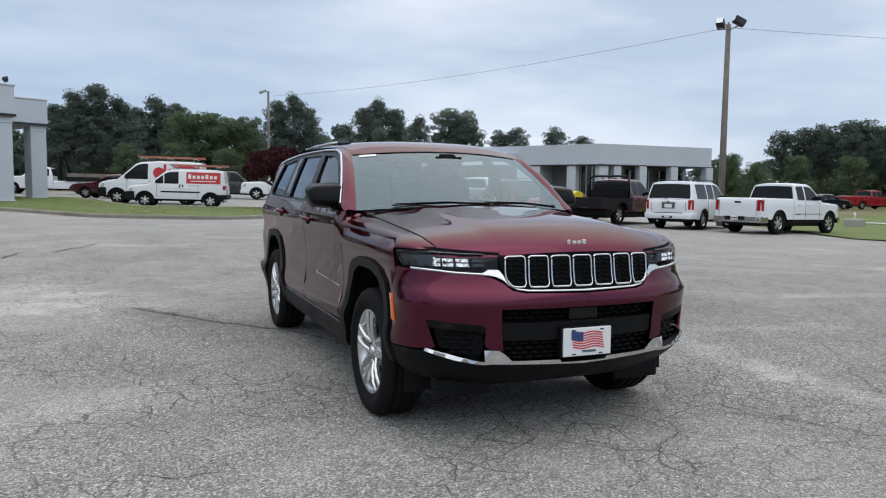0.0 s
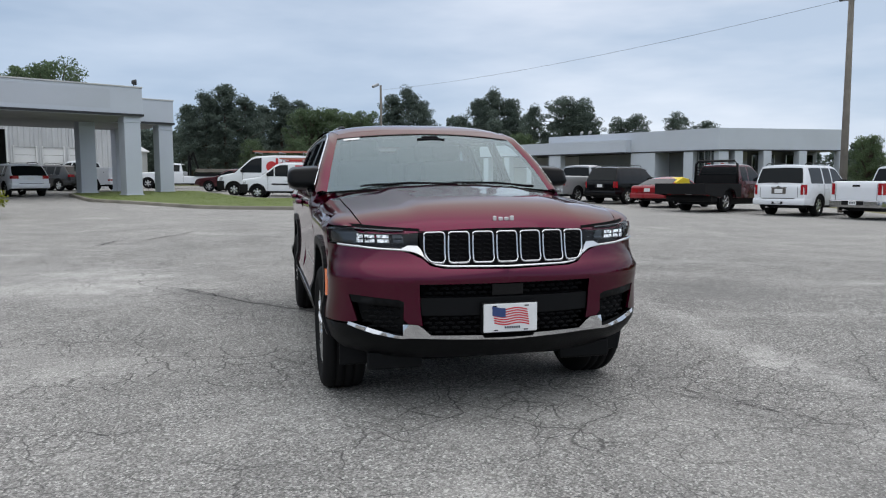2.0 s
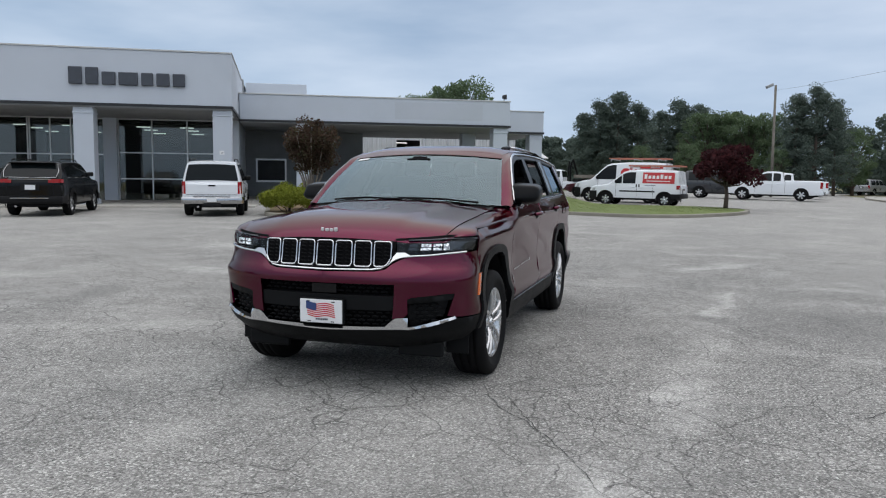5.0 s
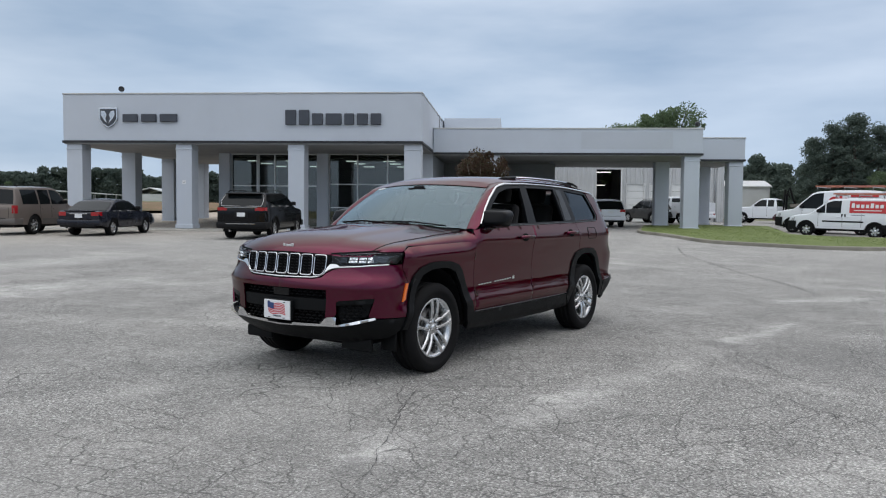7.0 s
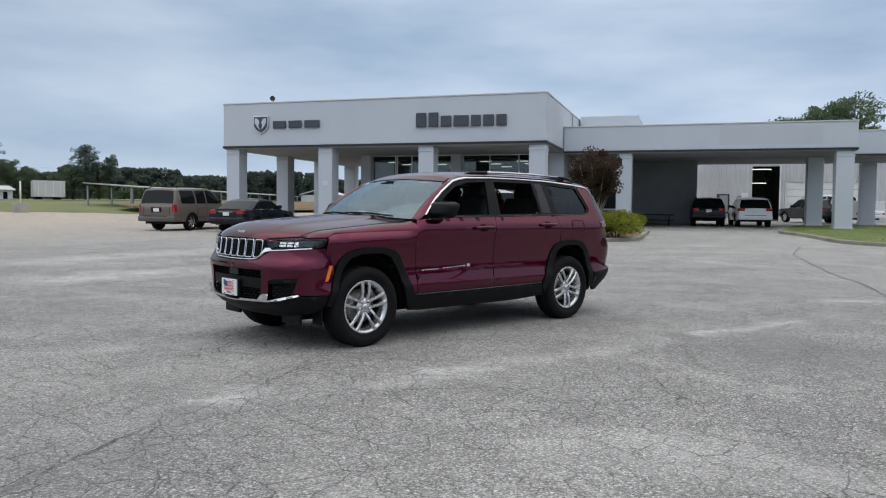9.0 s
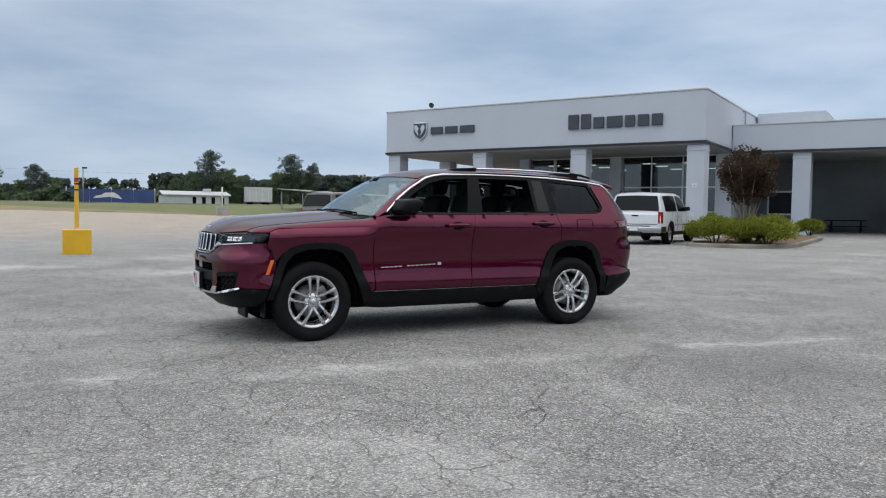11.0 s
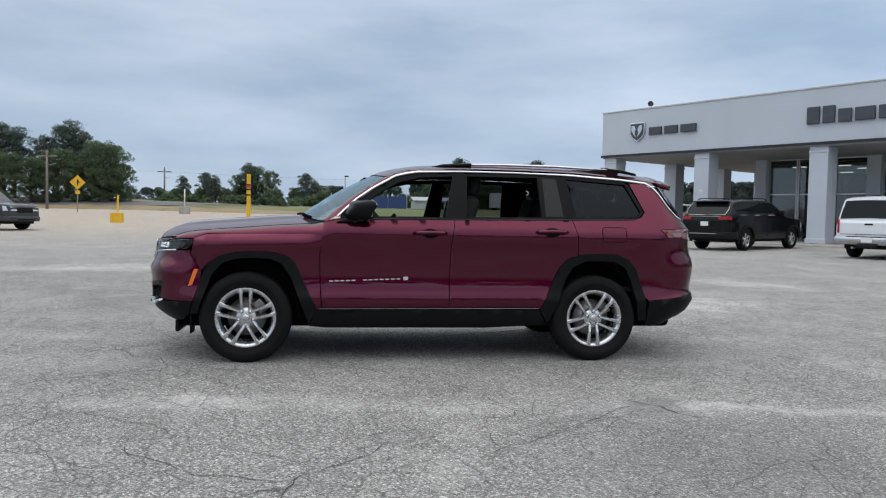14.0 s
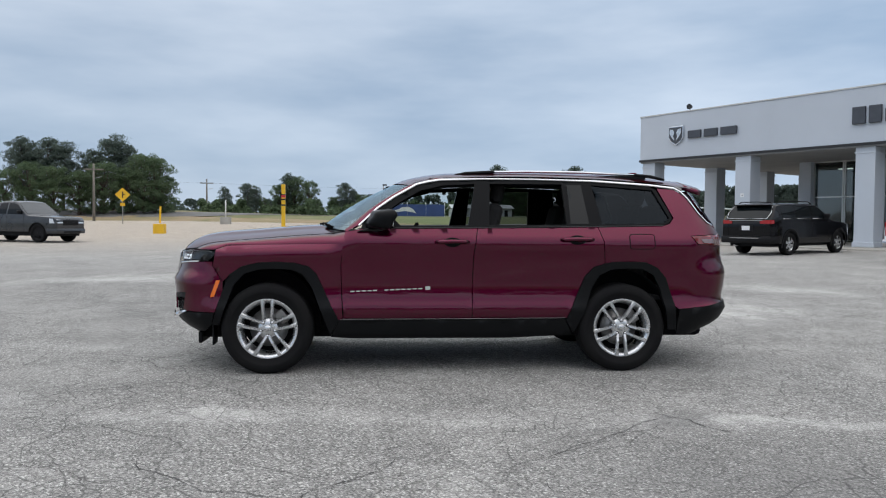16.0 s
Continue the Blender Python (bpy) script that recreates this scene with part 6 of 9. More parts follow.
# ---- parked vehicles ----
bg_glass = material("dark_car_glass", (0.006, 0.008, 0.009), 0.04, 0.0, Specular_IOR_Level=0.2)
bg_screen = material("sloping_car_screen", (0.03, 0.036, 0.04), 0.04, 0.0, Specular_IOR_Level=0.75)
bg_black = mottled("black_car_trim", (0.008, 0.008, 0.009), (0.012, 0.012, 0.013), 3.0, 0.6, Specular_IOR_Level=0.15)
bg_chrome = material("dull_chrome", (0.46, 0.46, 0.47), 0.16, 1.0)
bg_lamp = material("clear_lamp_lens", (0.6, 0.62, 0.64), 0.15, 0.4)
bg_red = material("red_tail_lens", (0.30, 0.007, 0.012), 0.12, 0.0, Coat_Weight=0.6)
WHITE = dirty_paint("white_car_paint", (0.69, 0.715, 0.75))
OLD_WHITE = dirty_paint("aged_white_paint", (0.66, 0.67, 0.66), 0.4, 0.4)
TAUPE = dirty_paint("taupe_car_paint", (0.15, 0.125, 0.11), 0.35, 0.6, 0.3)
TAUPE_LOW = dirty_paint("grey_lower_paint", (0.10, 0.09, 0.085), 0.4, 0.5)
NAVY = dirty_paint("navy_car_paint", (0.007, 0.009, 0.018), 0.25, 0.55, 0.2, 0.03)
BLACK = dirty_paint("black_car_paint", (0.002, 0.002, 0.003), 0.2, 0.3, dust=0.0)
SILVER = dirty_paint("silver_car_paint", (0.42, 0.43, 0.44), 0.32, 0.8, 0.6)
RED = dirty_paint("red_car_paint", (0.24, 0.008, 0.014), 0.28, 0.9)
MAROON = dirty_paint("maroon_car_paint", (0.07, 0.012, 0.018), 0.28, 0.9, 0.2)
GREY = dirty_paint("grey_car_paint", (0.034, 0.037, 0.042), 0.3, 0.8, 0.4)
CHARCOAL = dirty_paint("charcoal_car_paint", (0.035, 0.036, 0.038), 0.3, 0.8, 0.3)

SHARED = {}


def shared(key, make, mat):
    """One mesh for many alike parts."""
    if key not in SHARED:
        ob = mesh_object(key[0], make(), mat)
        SHARED[key] = ob.data
        bpy.data.objects.remove(ob)
    return SHARED[key]


def fitted(name, key, make, mat, parent, m=None, label=""):
    ob = new(name, shared(key, make, mat))
    ob.parent = parent
    if m is not None:
        ob.matrix_local = m
    return tagged(ob, label)


def small_rim(r):
    bm = lathe([(0.60 * r, -0.06), (0.58 * r, 0.03), (0.64 * r, 0.085), (0.68 * r, 0.09), (0.66 * r, 0.07)], 28)
    for k in range(6):
        t = 2 * math.pi * k / 6
        m = Matrix.Rotation(t, 4, "X")
        add_box(bm, 0.045, 0.08, -0.045, 0.045, 0.06, 0.64 * r, m=m)
    hub = lathe([(0.0, 0.09), (0.06, 0.085), (0.09, 0.06), (0.09, 0.0)], 16)
    me = bpy.data.meshes.new("hub")
    hub.to_mesh(me)
    hub.free()
    bm.from_mesh(me)
    bpy.data.meshes.remove(me)
    return bm


def small_tyre(r):
    return lathe([(0.62 * r, -0.09), (0.68 * r, -0.11), (0.9 * r, -0.125), (0.985 * r, -0.10), (r, -0.06), (0.985 * r, 0.0), (r, 0.06), (0.985 * r, 0.10), (0.9 * r, 0.125), (0.68 * r, 0.11), (0.62 * r, 0.09)], 36)


def line_at(knots, y):
    """Height of a broken line at y."""
    if y <= knots[0][0]:
        return knots[0][1]
    for (a, z0), (b, z1) in zip(knots, knots[1:]):
        if y <= b:
            return z0 + (z1 - z0) * (y - a) / max(1e-6, b - a)
    return knots[-1][1]


def loft(sections, cap=True):
    """A skin over half sections, mirrored to the other side; each runs from the outside low edge to the middle."""
    bm = bm_new()
    rings = []
    for s in sections:
        right = [bm.verts.new(p) for p in s]
        left = [bm.verts.new((-p[0], p[1], p[2])) for p in s[:-1]]
        rings.append(right + left[::-1])
    for a, b in zip(rings, rings[1:]):
        for k in range(len(a) - 1):
            bm.faces.new((a[k], a[k + 1], b[k + 1], b[k]))
    if cap:
        bm.faces.new(rings[0])
        bm.faces.new(rings[-1][::-1])
    bmesh.ops.recalc_face_normals(bm, faces=bm.faces[:])
    return bm


def rows_skin(rows):
    """A skin through rows of points."""
    bm = bm_new()
    grid = [[bm.verts.new(p) for p in r] for r in rows]
    for a, b in zip(grid, grid[1:]):
        for k in range(len(a) - 1):
            bm.faces.new((a[k], a[k + 1], b[k + 1], b[k]))
    return bm


def smooth_part(name, bm, mat, parent, label="", angle=38):
    ob = part(name, bm, mat, parent, label, True)
    ob.data.set_sharp_from_angle(angle=radians(angle))
    return ob


def vehicle(name, spec, paint_mat, where, heading, label, category="car", side=-1, lower=None, group="", light=None):
    """A parked vehicle; where: the ground under its rear wheel on that side (-1: right)."""
    W, base, fo, ro, H, belt, r = (spec[k] for k in ("half", "base", "front", "rear", "high", "belt", "wheel"))
    turn = Matrix.Rotation(radians(heading + 90), 4, "Z")
    p = Vector((where[0], where[1], 0)) - turn @ Vector((side * (W - 0.13), base, 0))
    nose, tail = p, p + turn @ Vector((0, base, 0))
    zn, zt = land(nose.x, nose.y), land(tail.x, tail.y)
    pitch = math.atan2(zt - zn, base)
    car = thing(name, Matrix.Translation((p.x, p.y, zn)) @ turn @ Matrix.Rotation(pitch, 4, "X"), label, category, group)
    low = spec.get("sill", 0.40 if H > 1.75 else 0.34)
    hood0, hood1, cowl = spec["hood"]
    y0, y1 = -fo, base + ro
    deck = spec.get("deck")
    lean, tail_taper = spec.get("lean", 0.2), spec.get("tail_taper", 0.07)
    top_line = [(y0, hood0 - 0.17), (y0 + 0.05, hood0 - 0.07), (y0 + 0.16, hood0), (0.5 * (y0 + cowl), 0.45 * hood0 + 0.55 * hood1), (cowl, hood1), (cowl + 0.35, belt)]
    top_line += (deck or [(y1 - 0.12, belt)]) + [(y1 - 0.04, (deck[-1][1] if deck else belt) - 0.03), (y1, (deck[-1][1] if deck else belt) - 0.10)]
    R = r * 1.17

    def plan(y):
        f = max(0.0, (y0 + 0.75 - y) / 0.75)
        b = max(0.0, (y - y1 + 0.55) / 0.55)
        return 1.0 - 0.17 * f**2.4 - tail_taper * b**2.4

    def side_x(y, z):
        k = 1.0 - 0.055 * max(0.0, (0.62 - z) / 0.35) ** 1.6 - 0.03 * max(0.0, (z - 0.72 * belt) / (0.28 * belt)) ** 2 if z < belt else 0.97 - lean * ((z - belt) / (H - belt)) ** 1.25
        return W * plan(y) * k

    def low_at(y):
        z = low + 0.07 * max(0.0, (y0 + 0.5 - y) / 0.5) + 0.10 * max(0.0, (y - y1 + 0.5) / 0.5)
        for yw in (0.0, base):
            if abs(y - yw) < R:
                z = max(z, r + math.sqrt(R * R - (y - yw) ** 2))
        return z

    def section(y, bottom, top, count, crown, round_x=0.07, round_z=0.06):
        top = max(top, bottom + 0.02)
        side_top = max(bottom + 0.005, top - round_z)
        pts = [(side_x(y, z), y, z) for z in (bottom + (side_top - bottom) * k / count for k in range(count + 1))]
        X = pts[-1][0]
        pts += [(X - (1 - math.cos(a)) * round_x, y, side_top + math.sin(a) * (top - side_top)) for a in (0.4, 0.8, 1.2)] + [(X - round_x, y, top)]
        return pts + [((X - round_x) * f, y, top + crown * (1 - f * f)) for f in (0.75, 0.5, 0.25, 0.0)]

    ys = {y0 + (y1 - y0) * k / 34 for k in range(35)} | {a for a, _ in top_line} | {y0 + 0.02, y0 + 0.1, y0 + 0.3, y1 - 0.08, y1 - 0.2}
    for yw in (0.0, base):
        ys |= {yw + R * math.cos(math.pi * k / 16) * 0.9999 for k in range(17)} | {yw - R - 0.008, yw + R + 0.008}
    body = loft([section(y, low_at(y), line_at(top_line, y), 8, 0.035 if y < cowl else 0.0) for y in sorted(ys)])
    body = smooth_part("body", body, paint_mat, car)
    part("underbody", box(-W + 0.2, W - 0.2, y0 + 0.25, y1 - 0.25, 0.30, 0.7), bg_black, car)
    part("axle", tube([(-W + 0.2, base, r), (W - 0.2, base, r)], 0.06, 8), bg_black, car)
    for yw in (0.0, base):
        part("wheel_well", box(-W + 0.07, W - 0.07, yw - R + 0.01, yw + R - 0.01, r * 0.85, min(r + R - 0.005, belt - 0.12)), bg_black, car)
        if "flare" in spec:
            for sd in (-1, 1):
                arc = [[(sd * (side_x(yw, r + q * math.sin(t)) + 0.012), yw + q * math.cos(t), r + q * math.sin(t)) for t in (math.pi * (k - 1) / 12 for k in range(15))] for q in (R - 0.004, R + 0.07)]
                part("arch_flare", rows_skin(arc), spec["flare"], car)
        for sd in (-1, 1):
            wh = new("wheel")
            wh.parent = car
            wh.location = (sd * (W - 0.14), yw, r)
            wh.rotation_euler = (0.4 * yw, 0, 0 if sd > 0 else math.pi)
            fitted("tyre", ("tyre", r), lambda: small_tyre(r), rubber, wh)
            rim_mat = spec.get("rim_mat", alloy)
            fitted("rim", ("rim", r, rim_mat.name), lambda: small_rim(r), rim_mat, wh)
            fitted("brake_drum", ("brake_drum", r), lambda: lathe([(0.0, 0.03), (0.58 * r, 0.025), (0.58 * r, -0.05)], 20), bg_black, wh)
    # cabin, with its panes set in the painted frame
    cabin = spec["cabin"]
    ca, cb = cabin[0][0], cabin[-1][0]
    ys = {ca + (cb - ca) * k / 26 for k in range(27)} | {a for a, _ in cabin}
    smooth_part("cabin", loft([section(y, belt - 0.06, line_at(cabin, y), 6, 0.03, *spec.get("round", (0.12, 0.085))) for y in sorted(ys)]), spec.get("cabin_mat", paint_mat), car)

    def side_pane(a, b, sd, lean_in=0.0):
        rows = []
        for j in range(5):
            row = []
            for i in range(9):
                y = a + (b - a) * i / 8
                up = max(belt + 0.03, line_at(cabin, y) - 0.105)
                z = belt + 0.015 + (up - belt - 0.015) * j / 4
                row.append((sd * (side_x(y, z) + 0.005), y, z))
            rows.append(row)
        return rows_skin(rows if sd > 0 else rows[::-1])

    for a, b in spec["windows"]:
        for sd in (-1, 1):
            smooth_part("side_window", side_pane(a, b, sd), bg_glass, car)
            if spec.get("bright_line"):
                part("window_strip", tube([(sd * (side_x(y, belt) + 0.006), y, belt + 0.005) for y in (a, (a + b) / 2, b)], 0.009, 4), bg_chrome, car)

    def slope_pane(a, b, push):
        rows = []
        for j in range(6):
            y = a + (b - a) * j / 5
            z = line_at(cabin, y)
            X = side_x(y, max(belt - 0.05, z - 0.06)) - 0.075
            rows.append([(X * f, y + push, z + 0.025 * (1 - f * f) + 0.006) for f in (-1, -0.66, -0.33, 0, 0.33, 0.66, 1)])
        return rows_skin(rows if push < 0 else rows[::-1])

    (wa, _), (wb, _) = cabin[0], cabin[1]
    smooth_part("windscreen", slope_pane(wa + 0.09, wb - 0.02, -0.005), bg_screen, car)
    if spec.get("rear_pane", True):
        (ra, _), (rb, _) = cabin[-2], cabin[-1]
        smooth_part("rear_window", slope_pane(ra + 0.12 * (rb - ra), rb - 0.05 * (rb - ra), 0.008), bg_glass, car)
    # door seams, handles, mirrors
    for y in spec.get("seams", ()):
        for sd in (-1, 1):
            part("door_seam", tube([(sd * side_x(y, z), y, z) for z in (low + 0.1, 0.5, 0.62, 0.75 * belt, 0.9 * belt, belt - 0.02)], 0.007, 4), bg_black, car)
    for y in spec.get("handles", ()):
        for sd in (-1, 1):
            X = side_x(y, belt - 0.17)
            part("door_handle", box(*sorted((sd * (X - 0.01), sd * (X + 0.03))), y, y + 0.2, belt - 0.19, belt - 0.155, bevel=0.012), spec.get("handle_mat", paint_mat), car)
    if "mirror" in spec:
        for sd in (-1, 1):
            part("door_mirror", box(*sorted((sd * (W - 0.06), sd * (W + 0.16))), spec["mirror"] - 0.06, spec["mirror"] + 0.06, belt + 0.03, belt + 0.19, bevel=0.05, segments=3), spec.get("mirror_mat", bg_black), car)
    # bumpers, lamps, plates
    bmat = spec.get("bumper", paint_mat)
    if lower:
        for sd in (-1, 1):
            ends = [base - R - 0.02 - (base - 2 * R - 0.04) * k / 6 for k in range(7)]
            part("lower_panel", rows_skin([[(sd * (side_x(y, z) + 0.008), y, z) for y in ends] for z in (low + 0.02, low + 0.12, low + 0.24)]), lower, car)

    def bumper(end, sign, mat, title, z0=0.42, z1=0.66, out=0.09):
        rows = []
        for z, o in ((z0, 0.0), (z0 + 0.01, 0.7 * out), (z0 + 0.06, out), (z1 - 0.06, out), (z1 - 0.01, 0.7 * out), (z1, 0.0)):
            X = side_x(end, z) + 0.03 * (o > 0)
            wrap = [(-W - 0.4 * o + 0.015, end - sign * 0.42), (-W * 0.985 - 0.3 * o + 0.02, end - sign * 0.2), (-X - 0.15 * o, end + sign * (0.35 * o)), (-X * 0.75, end + sign * o), (0, end + sign * (o + 0.012))]
            wrap += [(-x, y) for x, y in wrap[-2::-1]]
            rows.append([(x, y, z) for x, y in wrap])
        return smooth_part(title, rows_skin(rows), mat, car)

    bumper(y1, 1, bmat, "rear_bumper")
    bumper(y0, -1, spec.get("front_bumper", bmat), "front_bumper", *spec.get("front_z", (0.42, 0.66)))

    def lamp_path(end, sign, inner, back):
        """Plan of a lens that wraps round a corner."""
        X = side_x(end, 0.85)
        return [(inner, end + sign * 0.012), (0.5 * (inner + X), end + sign * 0.012), (X - 0.03, end + sign * 0.008), (X + 0.006, end - sign * 0.02)] + [(side_x(end - sign * d, 0.85) + 0.008, end - sign * d) for d in (0.5 * back, back)]

    t0, t1, tw = spec["tail"]
    for sd in (-1, 1):
        path = lamp_path(y1, 1, W * 0.9 - tw, 0.16)
        smooth_part("tail_lamp", rows_skin([[(sd * x, y, z) for x, y in path] for z in (t0, 0.5 * (t0 + t1), t1)]), bg_red, car, angle=60)
        path = lamp_path(y0, -1, W * 0.46, 0.3)
        lamp = [[(sd * x, y + 0.03 * k, hood0 - 0.29 + 0.16 * k + 0.012 * i * k) for i, (x, y) in enumerate(path)] for k in (0, 0.5, 1)]
        smooth_part("headlamp", rows_skin(lamp), light or bg_lamp, car, angle=60)
    part("grille", box(-W * 0.46, W * 0.46, y0 - 0.03, y0 + 0.06, hood0 - 0.38, hood0 - 0.13, bevel=0.02), spec.get("grille_mat", bg_black), car)
    part("grille_bar", box(-W * 0.44, W * 0.44, y0 - 0.045, y0 - 0.02, hood0 - 0.27, hood0 - 0.24, bevel=0.008), spec.get("grille_bar", bg_chrome), car)
    part("lower_grille", box(-W * 0.5, W * 0.5, y0 - 0.115, y0 - 0.07, 0.46, 0.56, bevel=0.02), bg_black, car)
    zp = spec.get("plate", 0.8)
    part("rear_plate", box(-0.15, 0.15, y1 + (0.112 if zp < 0.66 else 0.014), y1 + (0.12 if zp < 0.66 else 0.022), zp, zp + 0.15), label_white, car)
    rear_top = (deck[-1][1] if deck else belt) - 0.12
    if rear_top > 0.95 and zp > 0.66:
        # flat panel coloured dark for the recess's shade, greyer on white paint
        part("plate_recess", box(-0.27, 0.27, y1 + 0.002, y1 + 0.011, max(0.70, zp - 0.03), min(rear_top, max(0.70, zp - 0.03) + 0.22), bevel=0.003), bg_black if paint_mat not in (WHITE, OLD_WHITE) else TAUPE_LOW, car)
        for x in (-W * 0.70, W * 0.70):
            part("tailgate_seam", box(x - 0.006, x + 0.006, y1 - 0.01, y1 + 0.006, 0.68, rear_top), bg_black, car)
    part("bumper_step", box(-W * 0.6, W * 0.6, y1 + 0.02, y1 + 0.085, 0.652, 0.672, bevel=0.006), bg_black, car)
    part("exhaust", tube([(W * 0.45, y1 - 0.4, 0.34), (W * 0.45, y1 + 0.02, 0.33)], 0.035, 8), bg_chrome, car)
    if spec.get("rails"):
        for sd in (-1, 1):
            X = side_x(base * 0.7, H - 0.08) - 0.07
            part("roof_rail", tube([(sd * X, a, H + b) for a, b in ((base * 0.48, -0.02), (base * 0.54, 0.05), (base * 0.8, 0.06), (cabin[-2][0] - 0.35, 0.04), (cabin[-2][0] - 0.2, -0.02))], 0.018, 6), spec.get("rail_mat", bg_black), car)
    return car


def suv_spec(base, front, rear, half, high, belt, hood, wheel, slope=0.25, **more):
    y1 = base + rear
    h0, h1, cowl = hood
    spec = dict(base=base, front=front, rear=rear, half=half, high=high, belt=belt, hood=hood, wheel=wheel)
    ws_top = cowl + 0.72
    spec["cabin"] = [(cowl - 0.06, belt - 0.05), (ws_top, high - 0.08), (ws_top + 0.25, high - 0.03), (base * 0.65, high - 0.02), (y1 - slope - 0.35, high - 0.035), (y1 - slope - 0.04, high - 0.08), (y1 - 0.05, belt - 0.02)]
    m1, m2 = cowl + 1.28, base - 0.42
    spec["windows"] = [(cowl + 0.28, m1 - 0.045), (m1 + 0.045, m2 + 0.04), (m2 + 0.15, y1 - slope - 0.27)]
    spec["seams"] = (cowl + 0.2, m1, m2 + 0.05)
    spec["handles"] = (m1 - 0.3, m2 - 0.25)
    spec["mirror"], spec["tail"], spec["rails"] = cowl + 0.42, (belt - 0.42, belt - 0.05, 0.18), True
    spec.update(more)
    return spec


def pickup_spec(base, front, rear, half, high, belt, hood, wheel, cab_end, **more):
    y1 = base + rear
    h0, h1, cowl = hood
    spec = dict(base=base, front=front, rear=rear, half=half, high=high, belt=belt, hood=hood, wheel=wheel)
    ws_top = cowl + 0.68
    spec["cabin"] = [(cowl - 0.06, belt - 0.05), (ws_top, high - 0.08), (ws_top + 0.2, high - 0.03), ((ws_top + cab_end) / 2, high - 0.02), (cab_end - 0.35, high - 0.035), (cab_end - 0.14, high - 0.08), (cab_end, belt - 0.02)]
    m1 = cowl + 1.22
    spec["windows"] = [(cowl + 0.28, m1 - 0.045), (m1 + 0.045, cab_end - 0.24)]
    spec["seams"], spec["handles"] = (cowl + 0.2, m1, cab_end + 0.03), (m1 - 0.3, cab_end - 0.45)
    spec["deck"] = [(cab_end + 0.02, belt), (cab_end + 0.04, belt + 0.06), (y1 - 0.12, belt + 0.06)]
    spec["mirror"], spec["tail"], spec["tail_taper"] = cowl + 0.4, (belt - 0.42, belt - 0.02, 0.10), 0.03
    spec.update(more)
    return spec


def pickup(name, spec, *args, **more):
    car = vehicle(name, spec, *args, **more)
    y1, W, belt = spec["base"] + spec["rear"], spec["half"], spec["belt"]
    end = spec["cabin"][-1][0]
    # black slab in place of the open bed's shaded inside
    part("bed_cavity", box(-W + 0.17, W - 0.17, end + 0.08, y1 - 0.14, belt + 0.02, belt + 0.066), bg_black, car)
    part("cab_gap", box(-W * 0.955, W * 0.955, end + 0.012, end + 0.035, 0.42, belt + 0.03), bg_black, car)
    part("tailgate_handle", box(-0.14, 0.14, y1 - 0.012, y1 + 0.008, belt - 0.14, belt - 0.07, bevel=0.005), bg_black, car)
    for x in (-W * 0.78, W * 0.78):
        part("tailgate_seam", box(x - 0.006, x + 0.006, y1 - 0.01, y1 + 0.006, 0.68, belt - 0.05), bg_black, car)
    part("step_bumper", box(-W * 0.92, W * 0.92, y1 + 0.03, y1 + 0.17, 0.5, 0.68, bevel=0.035, segments=3), spec.get("step_mat", bg_chrome), car, "chrome step bumper")
    return car


EXPEDITION = suv_spec(3.02, 0.95, 1.2, 0.99, 1.93, 1.2, (1.08, 1.14, 0.62), 0.38, 0.22, bumper=TAUPE_LOW, plate=0.86, tail=(0.86, 1.17, 0.06))
JEEP = suv_spec(3.09, 0.93, 1.13, 0.97, 1.79, 1.24, (1.05, 1.2, 0.5), 0.385, 0.4, bumper=bg_black, bright_line=True, flare=bg_black, tail=(1.08, 1.2, 0.34), plate=0.86)
TAHOE = suv_spec(2.95, 0.95, 1.23, 1.0, 1.93, 1.2, (1.1, 1.16, 0.6), 0.39, 0.22, tail=(0.80, 1.17, 0.09), plate=0.86)
OLD_SUV = suv_spec(2.83, 0.9, 1.08, 0.98, 1.86, 1.16, (1.06, 1.1, 0.6), 0.39, 0.16, bumper=bg_chrome, sill=0.46, tail=(0.76, 1.16, 0.06), plate=0.5)
OLD_SUV["windows"], OLD_SUV["seams"], OLD_SUV["handles"] = [(0.88, 1.98), (2.1, 3.5)], (0.8, 2.04), (1.75,)
DURANGO = suv_spec(2.94, 0.92, 1.05, 0.95, 1.84, 1.14, (1.02, 1.08, 0.55), 0.38, 0.35, plate=0.82, tail=(0.80, 1.10, 0.08))
CROSSOVER = suv_spec(2.8, 0.88, 0.95, 0.94, 1.66, 1.02, (0.93, 1.0, 0.45), 0.37, 0.58, lean=0.25, tail_taper=0.1, bright_line=True, tail=(0.9, 1.05, 0.3), plate=0.82)
SEDAN = suv_spec(2.69, 0.92, 1.0, 0.9, 1.47, 0.98, (0.82, 0.95, 0.4), 0.33, 0.9, rails=False, tail=(0.80, 0.95, 0.3), plate=0.72, bright_line=True)
SEDAN["cabin"] = [(0.32, 0.92), (1.18, 1.39), (1.45, 1.44), (1.85, 1.45), (2.2, 1.43), (2.42, 1.38), (3.2, 0.97)]
SEDAN["windows"] = [(0.72, 1.6), (1.68, 2.42), (2.5, 2.72)]
SEDAN["seams"], SEDAN["handles"], SEDAN["deck"] = (0.6, 1.62, 2.5), (1.35, 2.3), [(3.2, 0.985), (3.56, 0.99)]
SEDAN["round"] = (0.2, 0.1)
COUPE = dict(SEDAN, high=1.38, tail=(0.66, 0.84, 0.34))
COUPE["cabin"] = [(0.55, 0.92), (1.38, 1.31), (1.6, 1.36), (1.85, 1.37), (2.1, 1.35), (2.3, 1.31), (3.2, 0.99)]
